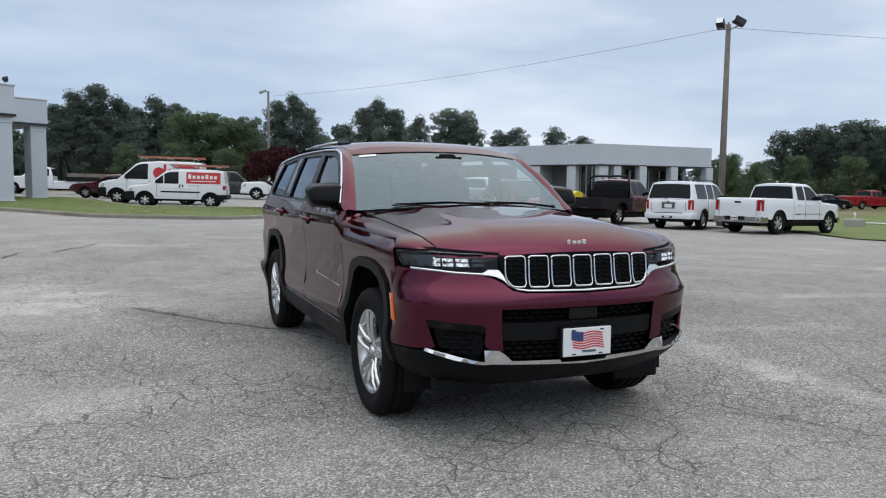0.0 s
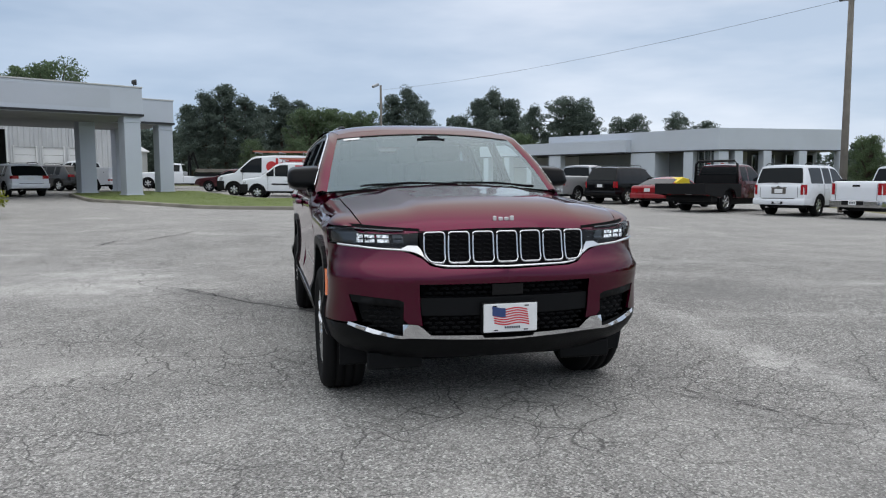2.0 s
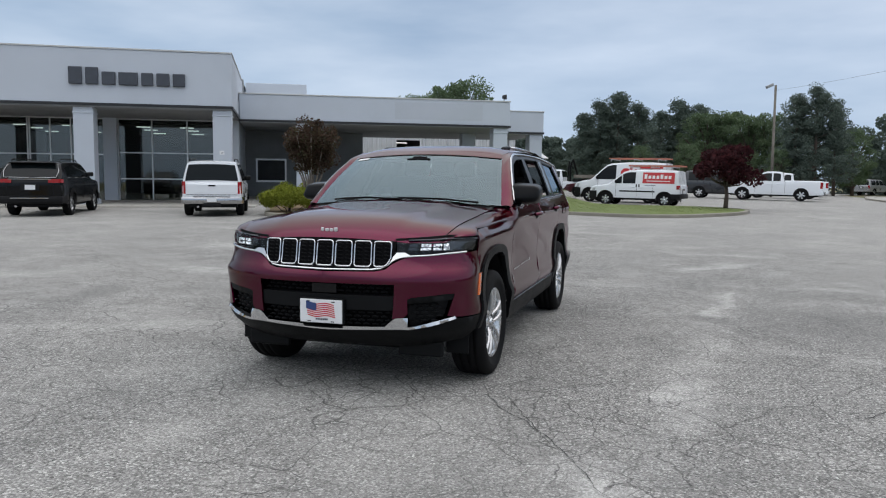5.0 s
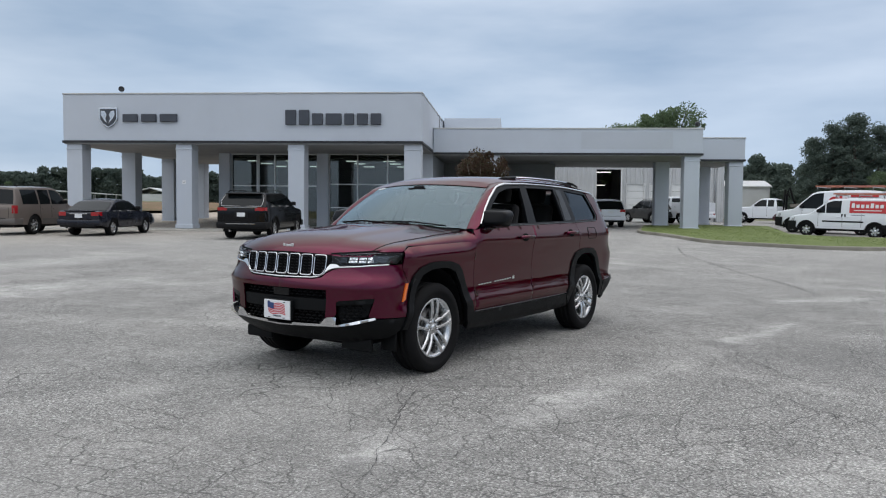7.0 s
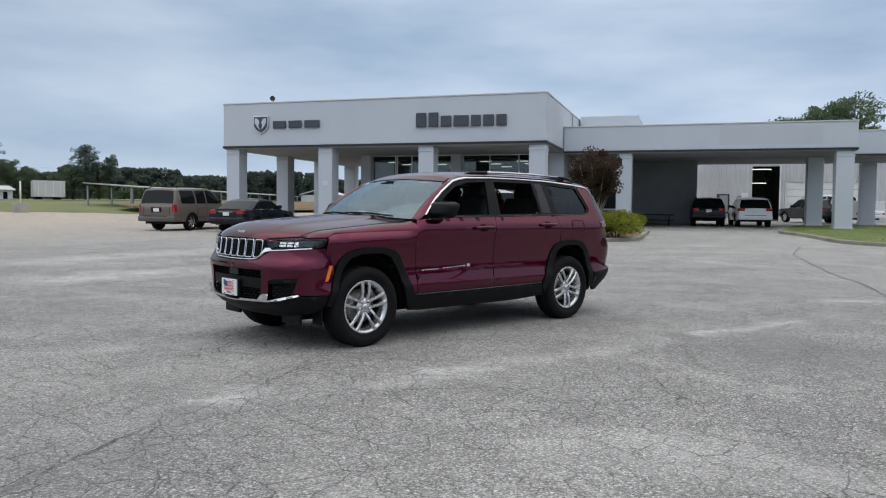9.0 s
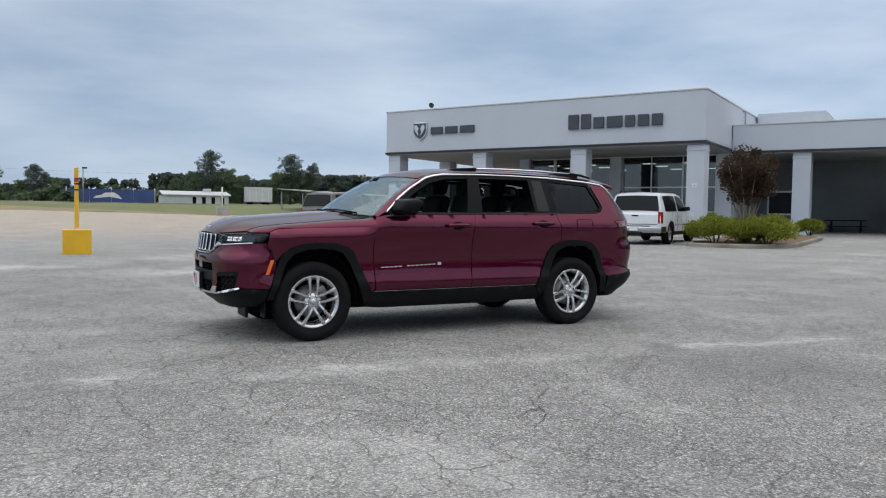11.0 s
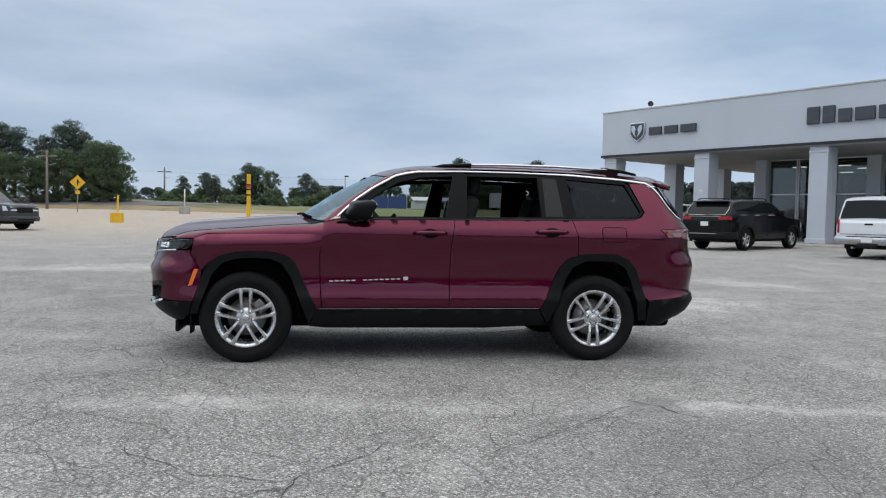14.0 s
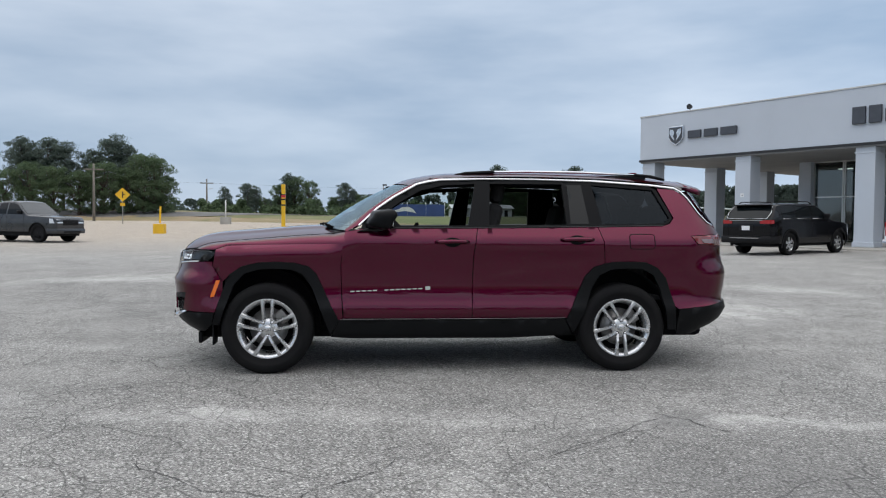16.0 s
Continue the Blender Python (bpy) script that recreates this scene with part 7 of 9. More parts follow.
COUPE["windows"], COUPE["seams"], COUPE["handles"] = [(0.9, 1.95)], (0.75, 2.0), (1.75,)
RAM = pickup_spec(3.56, 1.0, 1.25, 1.0, 1.92, 1.27, (1.16, 1.24, 0.6), 0.4, 2.55, plate=0.52)
RAM_OLD = pickup_spec(3.57, 0.95, 1.2, 1.0, 1.97, 1.29, (1.16, 1.24, 0.6), 0.43, 2.6, plate=0.52, tail=(0.87, 1.27, 0.09), bumper=bg_chrome, sill=0.56)
VAN = suv_spec(3.1, 0.9, 0.75, 0.92, 1.88, 1.14, (0.98, 1.1, 0.15), 0.33, 0.1, rails=False, bumper=bg_black, front_z=(0.30, 0.74), flare=bg_black, tail=(0.9, 1.1, 0.05), plate=0.7, lean=0.1, rear_pane=False)
VAN["cabin"] = [(0.1, 1.09), (0.95, 1.76), (1.2, 1.84), (2.2, 1.88), (3.3, 1.87), (3.72, 1.82), (3.8, 1.1)]
VAN["windows"], VAN["seams"], VAN["handles"] = [(0.5, 1.58)], (0.55, 1.66, 2.5), (1.4, 1.75)
BIG_VAN = suv_spec(3.45, 0.95, 1.0, 1.0, 2.3, 1.3, (1.12, 1.28, 0.05), 0.36, 0.1, rails=False, bumper=bg_black, front_z=(0.34, 0.84), flare=bg_black, tail=(1.05, 1.28, 0.05), plate=0.7, lean=0.1, rear_pane=False)
BIG_VAN["cabin"] = [(0.0, 1.25), (0.95, 2.12), (1.2, 2.22), (2.2, 2.29), (3.6, 2.29), (4.3, 2.24), (4.4, 1.28)]
BIG_VAN["windows"], BIG_VAN["seams"], BIG_VAN["handles"] = [(0.42, 1.56)], (0.5, 1.64, 2.7), (1.35,)

NOSE_IN = 119.6
front_row = "vehicles parked before the showroom"
vehicle("suv", EXPEDITION, TAUPE, (-26.2, 10.3), NOSE_IN, "dusty taupe full-size SUV parked facing the showroom", lower=TAUPE_LOW, group=front_row)
navy_sedan = vehicle("sedan", SEDAN, NAVY, (-23.5, 12.05), NOSE_IN, "dark navy blue sedan parked beside a taupe SUV", group=front_row)
black_suv = vehicle("suv", JEEP, BLACK, (-17.24, 14.88), NOSE_IN, "glossy black SUV with a bright rear window strip", group=front_row)
part("rear_strip", box(-0.62, 0.62, 4.22, 4.24, 1.18, 1.205), bg_chrome, black_suv)
part("bumper_strip", box(-0.55, 0.55, 4.33, 4.345, 0.58, 0.61), bg_chrome, black_suv)
for sd in (-1, 1):
    part("window_strip", tube([(0.0, 4.225, 1.245), (sd * 0.76, 4.195, 1.245), (sd * 0.80, 4.02, 1.45), (sd * 0.73, 3.84, 1.66)], 0.014, 5), bg_chrome, black_suv, "bright strip round the rear window")
part("roof_spoiler", box(-0.66, 0.66, 3.66, 4.0, 1.70, 1.735, bevel=0.015), BLACK, black_suv)
part("trunk_strip", box(-0.36, 0.36, 3.692, 3.71, 0.86, 0.895, bevel=0.006), bg_chrome, navy_sedan, "bright strip above the plate")
part("trunk_lip", box(-0.62, 0.62, 3.56, 3.68, 0.985, 1.01, bevel=0.01), NAVY, navy_sedan)
part("lower_valance", box(-0.72, 0.72, 3.76, 3.80, 0.36, 0.46, bevel=0.02), bg_black, navy_sedan)
old_suv = vehicle("suv", OLD_SUV, WHITE, (-12.3, 17.4), NOSE_IN, "old white two-door SUV with chrome bumper by the shrubs", group=front_row)
for sd in (-1, 1):
    part("side_stripe", box(*sorted((sd * 0.972, sd * 0.985)), 0.55, 2.35, 0.66, 0.72, bevel=0.005), steel_grey, old_suv)
part("tailgate_handle", box(-0.12, 0.12, 3.90, 3.925, 1.0, 1.05, bevel=0.01), bg_black, old_suv)
part("tailgate_shut_line", box(-0.8, 0.8, 3.905, 3.918, 0.72, 0.735), bg_black, old_suv)
part("hitch", box(-0.28, 0.28, 3.95, 4.06, 0.34, 0.44, bevel=0.02), bg_black, old_suv)
service_row = "vehicles by the workshop"
vehicle("suv", CROSSOVER, WHITE, (-12.2, 37.8), NOSE_IN + 4, "white compact SUV parked by the workshop", group=service_row)
vehicle("suv", CROSSOVER, BLACK, (-14.6, 37.2), NOSE_IN + 2, "black compact SUV beside a white one", group=service_row)
vehicle("suv", CROSSOVER, CHARCOAL, (-13.6, 47.4), 147, "charcoal compact SUV standing side-on", side=1, group=service_row)
lot_row = "vehicles parked before the far showroom"
white_truck = pickup("pickup", RAM_OLD, WHITE, (20.3, 16.9), 12, "white crew-cab pickup with chrome rear bumper", category="pickup", group=lot_row)
part("roof_brake_lamp", box(-0.16, 0.16, 2.30, 2.34, 1.86, 1.90, bevel=0.01), bg_red, white_truck, "red lamp over the cab's rear window")
part("bumper_recess", box(-0.42, 0.42, 4.93, 4.945, 0.52, 0.66, bevel=0.01), bg_black, white_truck)
part("bumper_plate", box(-0.15, 0.15, 4.945, 4.952, 0.515, 0.655), label_white, white_truck, "white plate with grey bars")
for k in range(4):
    part("plate_bar", box(-0.11 + 0.06 * k, -0.07 + 0.06 * k, 4.952, 4.956, 0.56, 0.62), sign_grey, white_truck)
for sd in (-1, 1):
    part("rub_strip", box(*sorted((sd * 0.975, sd * 1.0)), 0.62, 2.55, 0.74, 0.80, bevel=0.008), bg_black, white_truck)
    part("rocker_pipe", tube([(sd * 0.9, 0.6, 0.5), (sd * 0.93, 0.8, 0.46), (sd * 0.93, 2.7, 0.46), (sd * 0.9, 2.9, 0.5)], 0.035, 8), bg_black, white_truck)
part("spare_wheel", lathe([(0.0, -0.1), (0.34, -0.1), (0.36, 0.0), (0.34, 0.1), (0.0, 0.1)], 20, "z"), rubber, white_truck).location = (0, 4.2, 0.55)
tahoe = vehicle("suv", TAHOE, WHITE, (18.95, 19.4), 27, "clean white full-size SUV with roof rails", group=lot_row)
part("gate_badge_bar", box(-0.3, 0.3, 4.18, 4.2, 1.06, 1.09, bevel=0.006), bg_chrome, tahoe)
part("gate_badge", prism([(-0.12, 1.075), (0.0, 1.13), (0.12, 1.075), (0.0, 1.02)], 4.195, 4.215, "y"), bg_chrome, tahoe)
part("rear_wiper", tube([(0.05, 4.17, 1.22), (0.4, 4.14, 1.30)], 0.012, 5), bg_black, tahoe)
part("bumper_slot", box(-0.22, 0.22, 4.268, 4.28, 0.46, 0.55, bevel=0.02), bg_black, tahoe)
vehicle("suv", DURANGO, BLACK, (16.2, 29.2), 29, "faded black mid-size SUV with dark wheels", group=lot_row)
pickup("pickup", RAM, SILVER, (14.3, 30.9), 29, "silver pickup with a red tail lamp strip", category="pickup", group=lot_row)
coupe = vehicle("coupe", COUPE, RED, (16.7, 25.6), 29, "red coupe with a yellow cover over its roof", group=lot_row)
yellow_cover = dirty_paint("yellow_cover", (0.72, 0.55, 0.03), 0.5, 0.2)
part("yellow_cover", prism([(1.45, 0.99), (1.62, 1.30), (2.15, 1.37), (2.75, 1.14), (2.7, 0.97)], -0.87, -0.3, "x", 0.03), yellow_cover, coupe, "bright yellow cover")
pickup("pickup", RAM, WHITE, (11.2, 56.0), 169, "white pickup parked beyond the lawn", category="pickup", side=1, group="far vehicles")
vehicle("suv", TAHOE, SILVER, (24.5, 98.0), 50, "silver SUV parked far off by the woods", group="far vehicles")
vehicle("sedan", SEDAN, MAROON, (-1.9, 44.6), 160, "dark red sedan behind the lawn", side=1, group="far vehicles")
pickup("pickup", RAM, RED, (64.6, 48.1), -5, "bright red pickup on the grass far off", category="pickup", group="far vehicles")
vehicle("sedan", SEDAN, NAVY, (58.5, 47.6), -5, "dark sedan on the grass far off", group="far vehicles")
vehicle("sedan", SEDAN, WHITE, (64.0, 50.5), 175, "white sedan on the grass far off", side=1, group="far vehicles")
pickup("pickup", RAM, WHITE, (9.6, 48.2), 172, "white pickup behind the red-leaved tree", category="pickup", side=1, group="far vehicles")
vehicle("suv", TAHOE, GREY, (3.4, 50.6), 350, "dark grey SUV beside a white pickup", group="far vehicles")
pickup("pickup", dict(pickup_spec(3.56, 1.0, 1.25, 1.02, 1.97, 1.31, (1.2, 1.28, 0.6), 0.435, 2.55, plate=0.52, sill=0.5), rim_mat=bg_black, grille_bar=bg_black, step_mat=bg_black), GREY, (-30.86, -18.27), 68, "dark grey pickup with black wheels on the tan lot", category="pickup")

# flatbed work truck, dark bed and maroon cab
FLAT = dict(RAM_OLD, deck=[(2.62, 1.25), (2.64, 0.9), (4.65, 0.9)], belt=1.25, tail=(0.6, 0.72, 0.12), plate=0.7, bumper=bg_black)
flat = vehicle("flatbed_truck", FLAT, MAROON, (16.85, 22.1), 27, "maroon work truck with a black flatbed and headache rack", "truck", group=lot_row)
part("flatbed", box(-1.06, 1.06, 2.68, 5.40, 0.9, 1.08), bg_black, flat, "black steel flatbed")
skirt = [(2.68, 1.14), (2.68, 0.6), (3.1, 0.6)] + [(3.57 - 0.5 * math.cos(math.pi * k / 10), 0.6 + 0.36 * math.sin(math.pi * k / 10)) for k in range(11)] + [(4.1, 0.6), (5.45, 0.72), (5.45, 1.14)]
for a, b in ((-1.12, -1.06), (1.06, 1.12)):
    part("bed_side", prism(skirt, a, b, "x"), bg_black, flat)
part("bed_end", box(-1.06, 1.06, 5.40, 5.45, 0.72, 1.14, bevel=0.01), bg_black, flat)
rack = part("headache_rack", tube([(-0.95, 2.72, 1.16), (-0.93, 2.72, 1.95), (-0.8, 2.72, 2.08), (0.8, 2.72, 2.08), (0.93, 2.72, 1.95), (0.95, 2.72, 1.16)], 0.05, 8), bg_black, flat, "black steel headache rack")
for k in range(6):
    part("rack_bar", box(-0.92, 0.92, 2.70, 2.74, 1.24 + 0.11 * k, 1.28 + 0.11 * k), bg_black, rack)
part("rack_panel", box(-0.92, 0.92, 2.70, 2.73, 1.16, 1.5), bg_black, rack)
for x in (-0.3, 0.3):
    part("rack_lamp", box(x - 0.08, x + 0.08, 2.76, 2.78, 1.96, 2.0), bg_red, rack)


# white vans with ladder racks
def ladder_rack(car, y0, y1, z, w):
    rack = new("ladder_rack")
    rack.parent = car
    tagged(rack, "steel roof rack with orange ladders")
    ladder_orange = SHARED.setdefault("ladder_mat", mottled("orange_ladder", (0.42, 0.15, 0.09), (0.34, 0.13, 0.10), 2.0, 0.5))
    for y in (y0 + 0.3, (y0 + y1) / 2, y1 - 0.3):
        part("cross_bar", tube([(-w, y, z - 0.14), (-w, y, z), (w, y, z), (w, y, z - 0.14)], 0.025, 6), steel_grey, rack)
    for x in (-0.55, -0.15, 0.2, 0.6):
        part("ladder_rail", box(x - 0.02, x + 0.02, y0 + 0.1, y1 + 0.15, z + 0.03, z + 0.10), ladder_orange, rack)
    for k in range(12):
        y = y0 + 0.2 + k * (y1 - y0 - 0.1) / 12
        part("ladder_rung", tube([(-0.55, y, z + 0.075), (-0.15, y, z + 0.075)], 0.015, 6), steel_grey, rack)
        part("ladder_rung", tube([(0.2, y, z + 0.075), (0.6, y, z + 0.075)], 0.015, 6), steel_grey, rack)
    return rack


van = vehicle("van", VAN, WHITE, (1.6, 32.85), 167, "small white work van with a red sign panel", "van", side=1)
ladder_rack(van, 1.0, 3.7, 2.02, 0.8)
def on_van(sd, y0, y1, z0, z1, out):
    """A thin panel lying on the van's leaning side."""
    side = lambda z: 0.92 * (0.97 - 0.1 * max(0.0, (z - 1.14) / 0.74) ** 1.25)
    rows = [[(sd * (side(z) + out), y, z) for y in (y0, y1)] for z in (z0, 0.5 * (z0 + z1), z1)]
    bm = rows_skin(rows if sd > 0 else rows[::-1])
    return bm


for sd in (-1, 1):
    sign = part("sign_panel", on_van(sd, 1.95, 3.58, 1.18, 1.74, 0.008), red_paint, van, "red sign panel with white bars")
    for k in range(7):
        y = 2.04 + 0.205 * k
        part("sign_bar", on_van(sd, y, y + 0.14, 1.42, 1.58 if k not in (0, 4) else 1.64, 0.012), label_white, sign)
    part("sign_line", on_van(sd, 2.15, 3.35, 1.28, 1.32, 0.012), label_white, sign)
    for z in (1.05, 0.98):
        part("small_text_bar", on_van(sd, 2.05, 2.65, z, z + 0.03, 0.012), sign_grey, van)
    for y in (1.60, 1.74):
        part("door_pull", box(*sorted((sd * 0.885, sd * 0.915)), y, y + 0.075, 0.96, 1.12, bevel=0.015), bg_black, van)
    part("van_badge", box(*sorted((sd * 0.888, sd * 0.9)), 0.6, 0.8, 1.02, 1.06, bevel=0.008), bg_black, van)
    part("number_bars", box(*sorted((sd * 0.897, sd * 0.905)), 1.25, 2.0, 0.60, 0.635), sign_grey, van)
    part("window_divider", box(*sorted((sd * 0.86, sd * 0.905)), 0.86, 0.91, 1.16, 1.62, bevel=0.006, m=None), WHITE, van)
    part("rub_strip", box(*sorted((sd * 0.905, sd * 0.935)), 0.75, 2.6, 0.72, 0.79, bevel=0.01), bg_black, van)
big = vehicle("van", BIG_VAN, WHITE, (0.72, 36.3), 167, "tall white work van with red lettering shapes", "van", side=1)
ladder_rack(big, 0.9, 4.2, 2.45, 0.85)
for sd in (-1, 1):
    round_shape = [(2.12 + 0.30 * math.cos(t), 1.66 + 0.30 * math.sin(t)) for t in (2 * math.pi * k / 24 for k in range(24))]
    part("red_disc", prism(round_shape, *sorted((sd * 0.86, sd * 0.968)), "x"), red_paint, big, "large red disc")
    part("red_bar", box(*sorted((sd * 0.86, sd * 0.972)), 2.36, 2.48, 1.36, 2.14), red_paint, big)
    part("red_bar", box(*sorted((sd * 0.86, sd * 0.972)), 2.62, 2.74, 1.45, 1.9), red_paint, big)
    part("red_band", box(*sorted((sd * 0.86, sd * 0.966)), 2.9, 4.2, 1.95, 2.1), red_paint, big)
for v in (van, big):
    v.matrix_world = v.matrix_world @ Matrix.Scale(0.95, 4)

# white service truck and crane truck by the workshop
util = vehicle("service_truck", dict(RAM, deck=[(2.57, 1.27), (2.59, 0.9), (4.7, 0.9)], tail=(0.6, 0.75, 0.12)), WHITE, (-11.5, 47.3), 150, "white service truck with tool boxes along its bed", "truck", side=1)
for sd in (-1, 1):
    body_box = part("tool_box", box(*sorted((sd * 0.55, sd * 1.03)), 2.66, 4.75, 0.75, 1.5, bevel=0.02), WHITE, util)
    for k in range(3):
        part("box_lid", box(*sorted((sd * 1.03, sd * 1.045)), 2.72 + 0.68 * k, 3.34 + 0.68 * k, 0.95, 1.42, bevel=0.008), WHITE, body_box)
        part("box_latch", box(*sorted((sd * 1.045, sd * 1.06)), 3.0 + 0.68 * k, 3.06 + 0.68 * k, 1.16, 1.22), bg_black, body_box)
crane = vehicle("crane_truck", dict(RAM, base=4.3, deck=[(2.57, 1.27), (2.59, 0.95), (5.5, 0.95)], rear=1.3, tail=(0.6, 0.75, 0.12)), WHITE, (-5.2, 55.6), 175, "white flatbed truck with a folded black crane", "truck", side=1)
part("flatbed", box(-1.1, 1.1, 3.4, 7.6, 0.95, 1.15), bg_black, crane)
part("bed_rail", box(-1.12, 1.12, 3.5, 7.6, 1.25, 1.5), wood_grey, crane)
part("crane_mast", tube([(0, 2.95, 0.95), (0, 2.95, 2.2), (0.25, 3.2, 2.75), (-0.15, 3.5, 1.5)], 0.08, 8), bg_black, crane)
part("crane_arm", tube([(0.2, 2.8, 1.0), (0.25, 2.9, 2.6), (0.1, 3.2, 2.0)], 0.06, 8), bg_black, crane)

# ---- trees and shrubs ----
def leaf_material(name, dark, mid, light):
    m = material(name, mid, 0.75, 0.0, Specular_IOR_Level=0.2)
    n = Nodes(m)
    g = n.add("ShaderNodeNewGeometry")
    o = n.add("ShaderNodeObjectInfo")
    c = n.ramp(g.outputs["Random Per Island"], [(0.0, dark), (0.55, mid), (1.0, light)])
    c = n.mix(n.maps(n.noise(0.5, 3), 0.35, 0.7, 0.0, 0.5), c, dark)
    c = n.mix(n.maps(o.outputs["Random"], 0.0, 1.0, 0.0, 0.3), c, light)
    n.link(c, n.b.inputs["Base Color"])
    # leaves let some light through
    thin = n.add("ShaderNodeBsdfTranslucent")
    blend = n.add("ShaderNodeMixShader")
    blend.inputs[0].default_value = 0.5
    n.link(c, thin.inputs["Color"])
    n.link(n.b.outputs[0], blend.inputs[1])
    n.link(thin.outputs[0], blend.inputs[2])
    n.link(blend.outputs[0], n.t.nodes["Material Output"].inputs["Surface"])
    return m


# pine needle colours hold some distance haze: bluish, and flatter in the far wood
pine_leaf = leaf_material("pine_needles", (0.092, 0.122, 0.107), (0.122, 0.157, 0.134), (0.148, 0.187, 0.155))
hazed_leaf = leaf_material("far_pine_needles", (0.075, 0.10, 0.088), (0.092, 0.12, 0.105), (0.11, 0.142, 0.12))
oak_leaf = leaf_material("broad_leaves", (0.085, 0.125, 0.075), (0.12, 0.168, 0.094), (0.155, 0.212, 0.112))
maple_leaf = leaf_material("dark_red_leaves", (0.018, 0.006, 0.009), (0.042, 0.012, 0.016), (0.08, 0.024, 0.026))
bronze_leaf = leaf_material("bronze_leaves", (0.055, 0.034, 0.026), (0.085, 0.05, 0.036), (0.075, 0.08, 0.042))
shrub_leaf = leaf_material("yellow_green_leaves", (0.10, 0.13, 0.016), (0.22, 0.25, 0.03), (0.34, 0.36, 0.06))
bark = mottled("bark", (0.11, 0.085, 0.068), (0.06, 0.048, 0.04), 3.0, 0.95, 0.6, 0.02)
pale_bark = mottled("pale_bark", (0.30, 0.26, 0.22), (0.2, 0.17, 0.145), 3.0, 0.9, 0.4)


def leaves(rng, centres, radii, count, size, squash=0.75, long=1.0):
    """Many little leaf blades scattered through a set of clumps."""
    which = rng.integers(0, len(centres), count)
    d = rng.normal(size=(count, 3))
    d /= np.linalg.norm(d, axis=1)[:, None]
    r = rng.uniform(0.25, 1.0, count) ** 0.5
    p = centres[which] + d * (r * radii[which])[:, None] * np.array([1, 1, squash])
    a = rng.normal(size=(count, 3))
    a /= np.linalg.norm(a, axis=1)[:, None]
    b = np.cross(a, rng.normal(size=(count, 3)))
    b /= np.linalg.norm(b, axis=1)[:, None]
    s = size * rng.uniform(0.6, 1.4, count)[:, None]
    return np.stack([p - a * s * long * 0.5, p + b * s * 0.5, p + a * s * long * 0.5, p - b * s * 0.5], 1)


def leaf_mesh(name, quads, mat):
    me = bpy.data.meshes.new(name)
    k = len(quads)
    me.from_pydata(quads.reshape(-1, 3).tolist(), [], np.arange(4 * k).reshape(-1, 4).tolist())
    me.materials.append(mat)
    return me


def tree_shapes(kind, seed):
    """Trunk with limbs, and a crown of leaf clumps, for a tree ten metres high."""
    rng = np.random.default_rng(seed)
    trunk = bm_new()
    lean = rng.uniform(-0.3, 0.3, 2)
    clumps, radii = [], []
    if kind == "pine":
        add_tube(trunk, [(0, 0, -0.3), (lean[0] * 0.3, lean[1] * 0.3, 4), (lean[0], lean[1], 9.6)], [0.2, 0.15, 0.04], 7)
        shape = rng.uniform(0.75, 1.15)
        full = seed % 2 == 0  # standing in a wood, leafy nearly to the ground
        for k in range(150):
            f = (k / 149) ** 0.9
            z = 1.4 + 8.3 * f if full else 3.4 + 6.3 * f
            t = rng.uniform(0, 2 * math.pi)
            wide = (2.5 * (1 - f) ** 0.7 + 0.35) * shape if full else 2.5 * (0.35 + 1.25 * f) * (1 - f) ** 0.55 * shape + 0.3
            reach = wide * rng.uniform(0.15, 1.1)
            c = (lean[0] * z / 10 + reach * math.cos(t), lean[1] * z / 10 + reach * math.sin(t), z + 0.18 * reach + rng.uniform(-0.4, 0.4))
            if k % 4 == 0:
                add_tube(trunk, [(lean[0] * z / 10, lean[1] * z / 10, z - 0.4), c], [0.05, 0.012], 5)
            clumps.append(c)
            radii.append(rng.uniform(0.3, 0.8) * (1.0 if full else 0.95))
        quads = leaves(rng, np.array(clumps), np.array(radii), 17000 if full else 13000, 0.082, 0.72, 2.6)
    else:
        top = 3.0
        add_tube(trunk, [(0, 0, -0.3), (lean[0] * 0.2, lean[1] * 0.2, 2.0), (lean[0], lean[1], 6.0)], [0.24, 0.19, 0.08], 8)
        for k in range(115):
            t, z = rng.uniform(0, 2 * math.pi), rng.uniform(1.6, 9.2)
            wide = 3.4 * math.sin(math.pi * min(1, (z + 0.4) / 11.0)) ** 0.7
            reach = wide * rng.uniform(0.2, 0.85)
            c = (lean[0] + reach * math.cos(t), lean[1] + reach * math.sin(t), z)
            if k % 3 == 0 or reach > 0.7 * wide:
                add_tube(trunk, [(lean[0] * 0.5, lean[1] * 0.5, max(1.2, z * 0.55)), (0.6 * c[0], 0.6 * c[1], z * 0.85), c], [0.07, 0.04, 0.012], 5)
            clumps.append(c)
            radii.append(rng.uniform(0.3, 0.75))
        quads = leaves(rng, np.array(clumps), np.array(radii) * 1.15, 17000, 0.105, 0.85, 1.6)
    return trunk, quads


TREES = {}
for kind, mat in (("pine", pine_leaf), ("broad", oak_leaf)):
    for k in range(4):
        trunk, quads = tree_shapes(kind, 11 * k + (3 if kind == "pine" else 70))
        t_me = bpy.data.meshes.new("trunk")
        trunk.to_mesh(t_me)
        trunk.free()
        t_me.materials.append(bark)
        TREES[kind, k] = (t_me, leaf_mesh("crown", quads, mat))


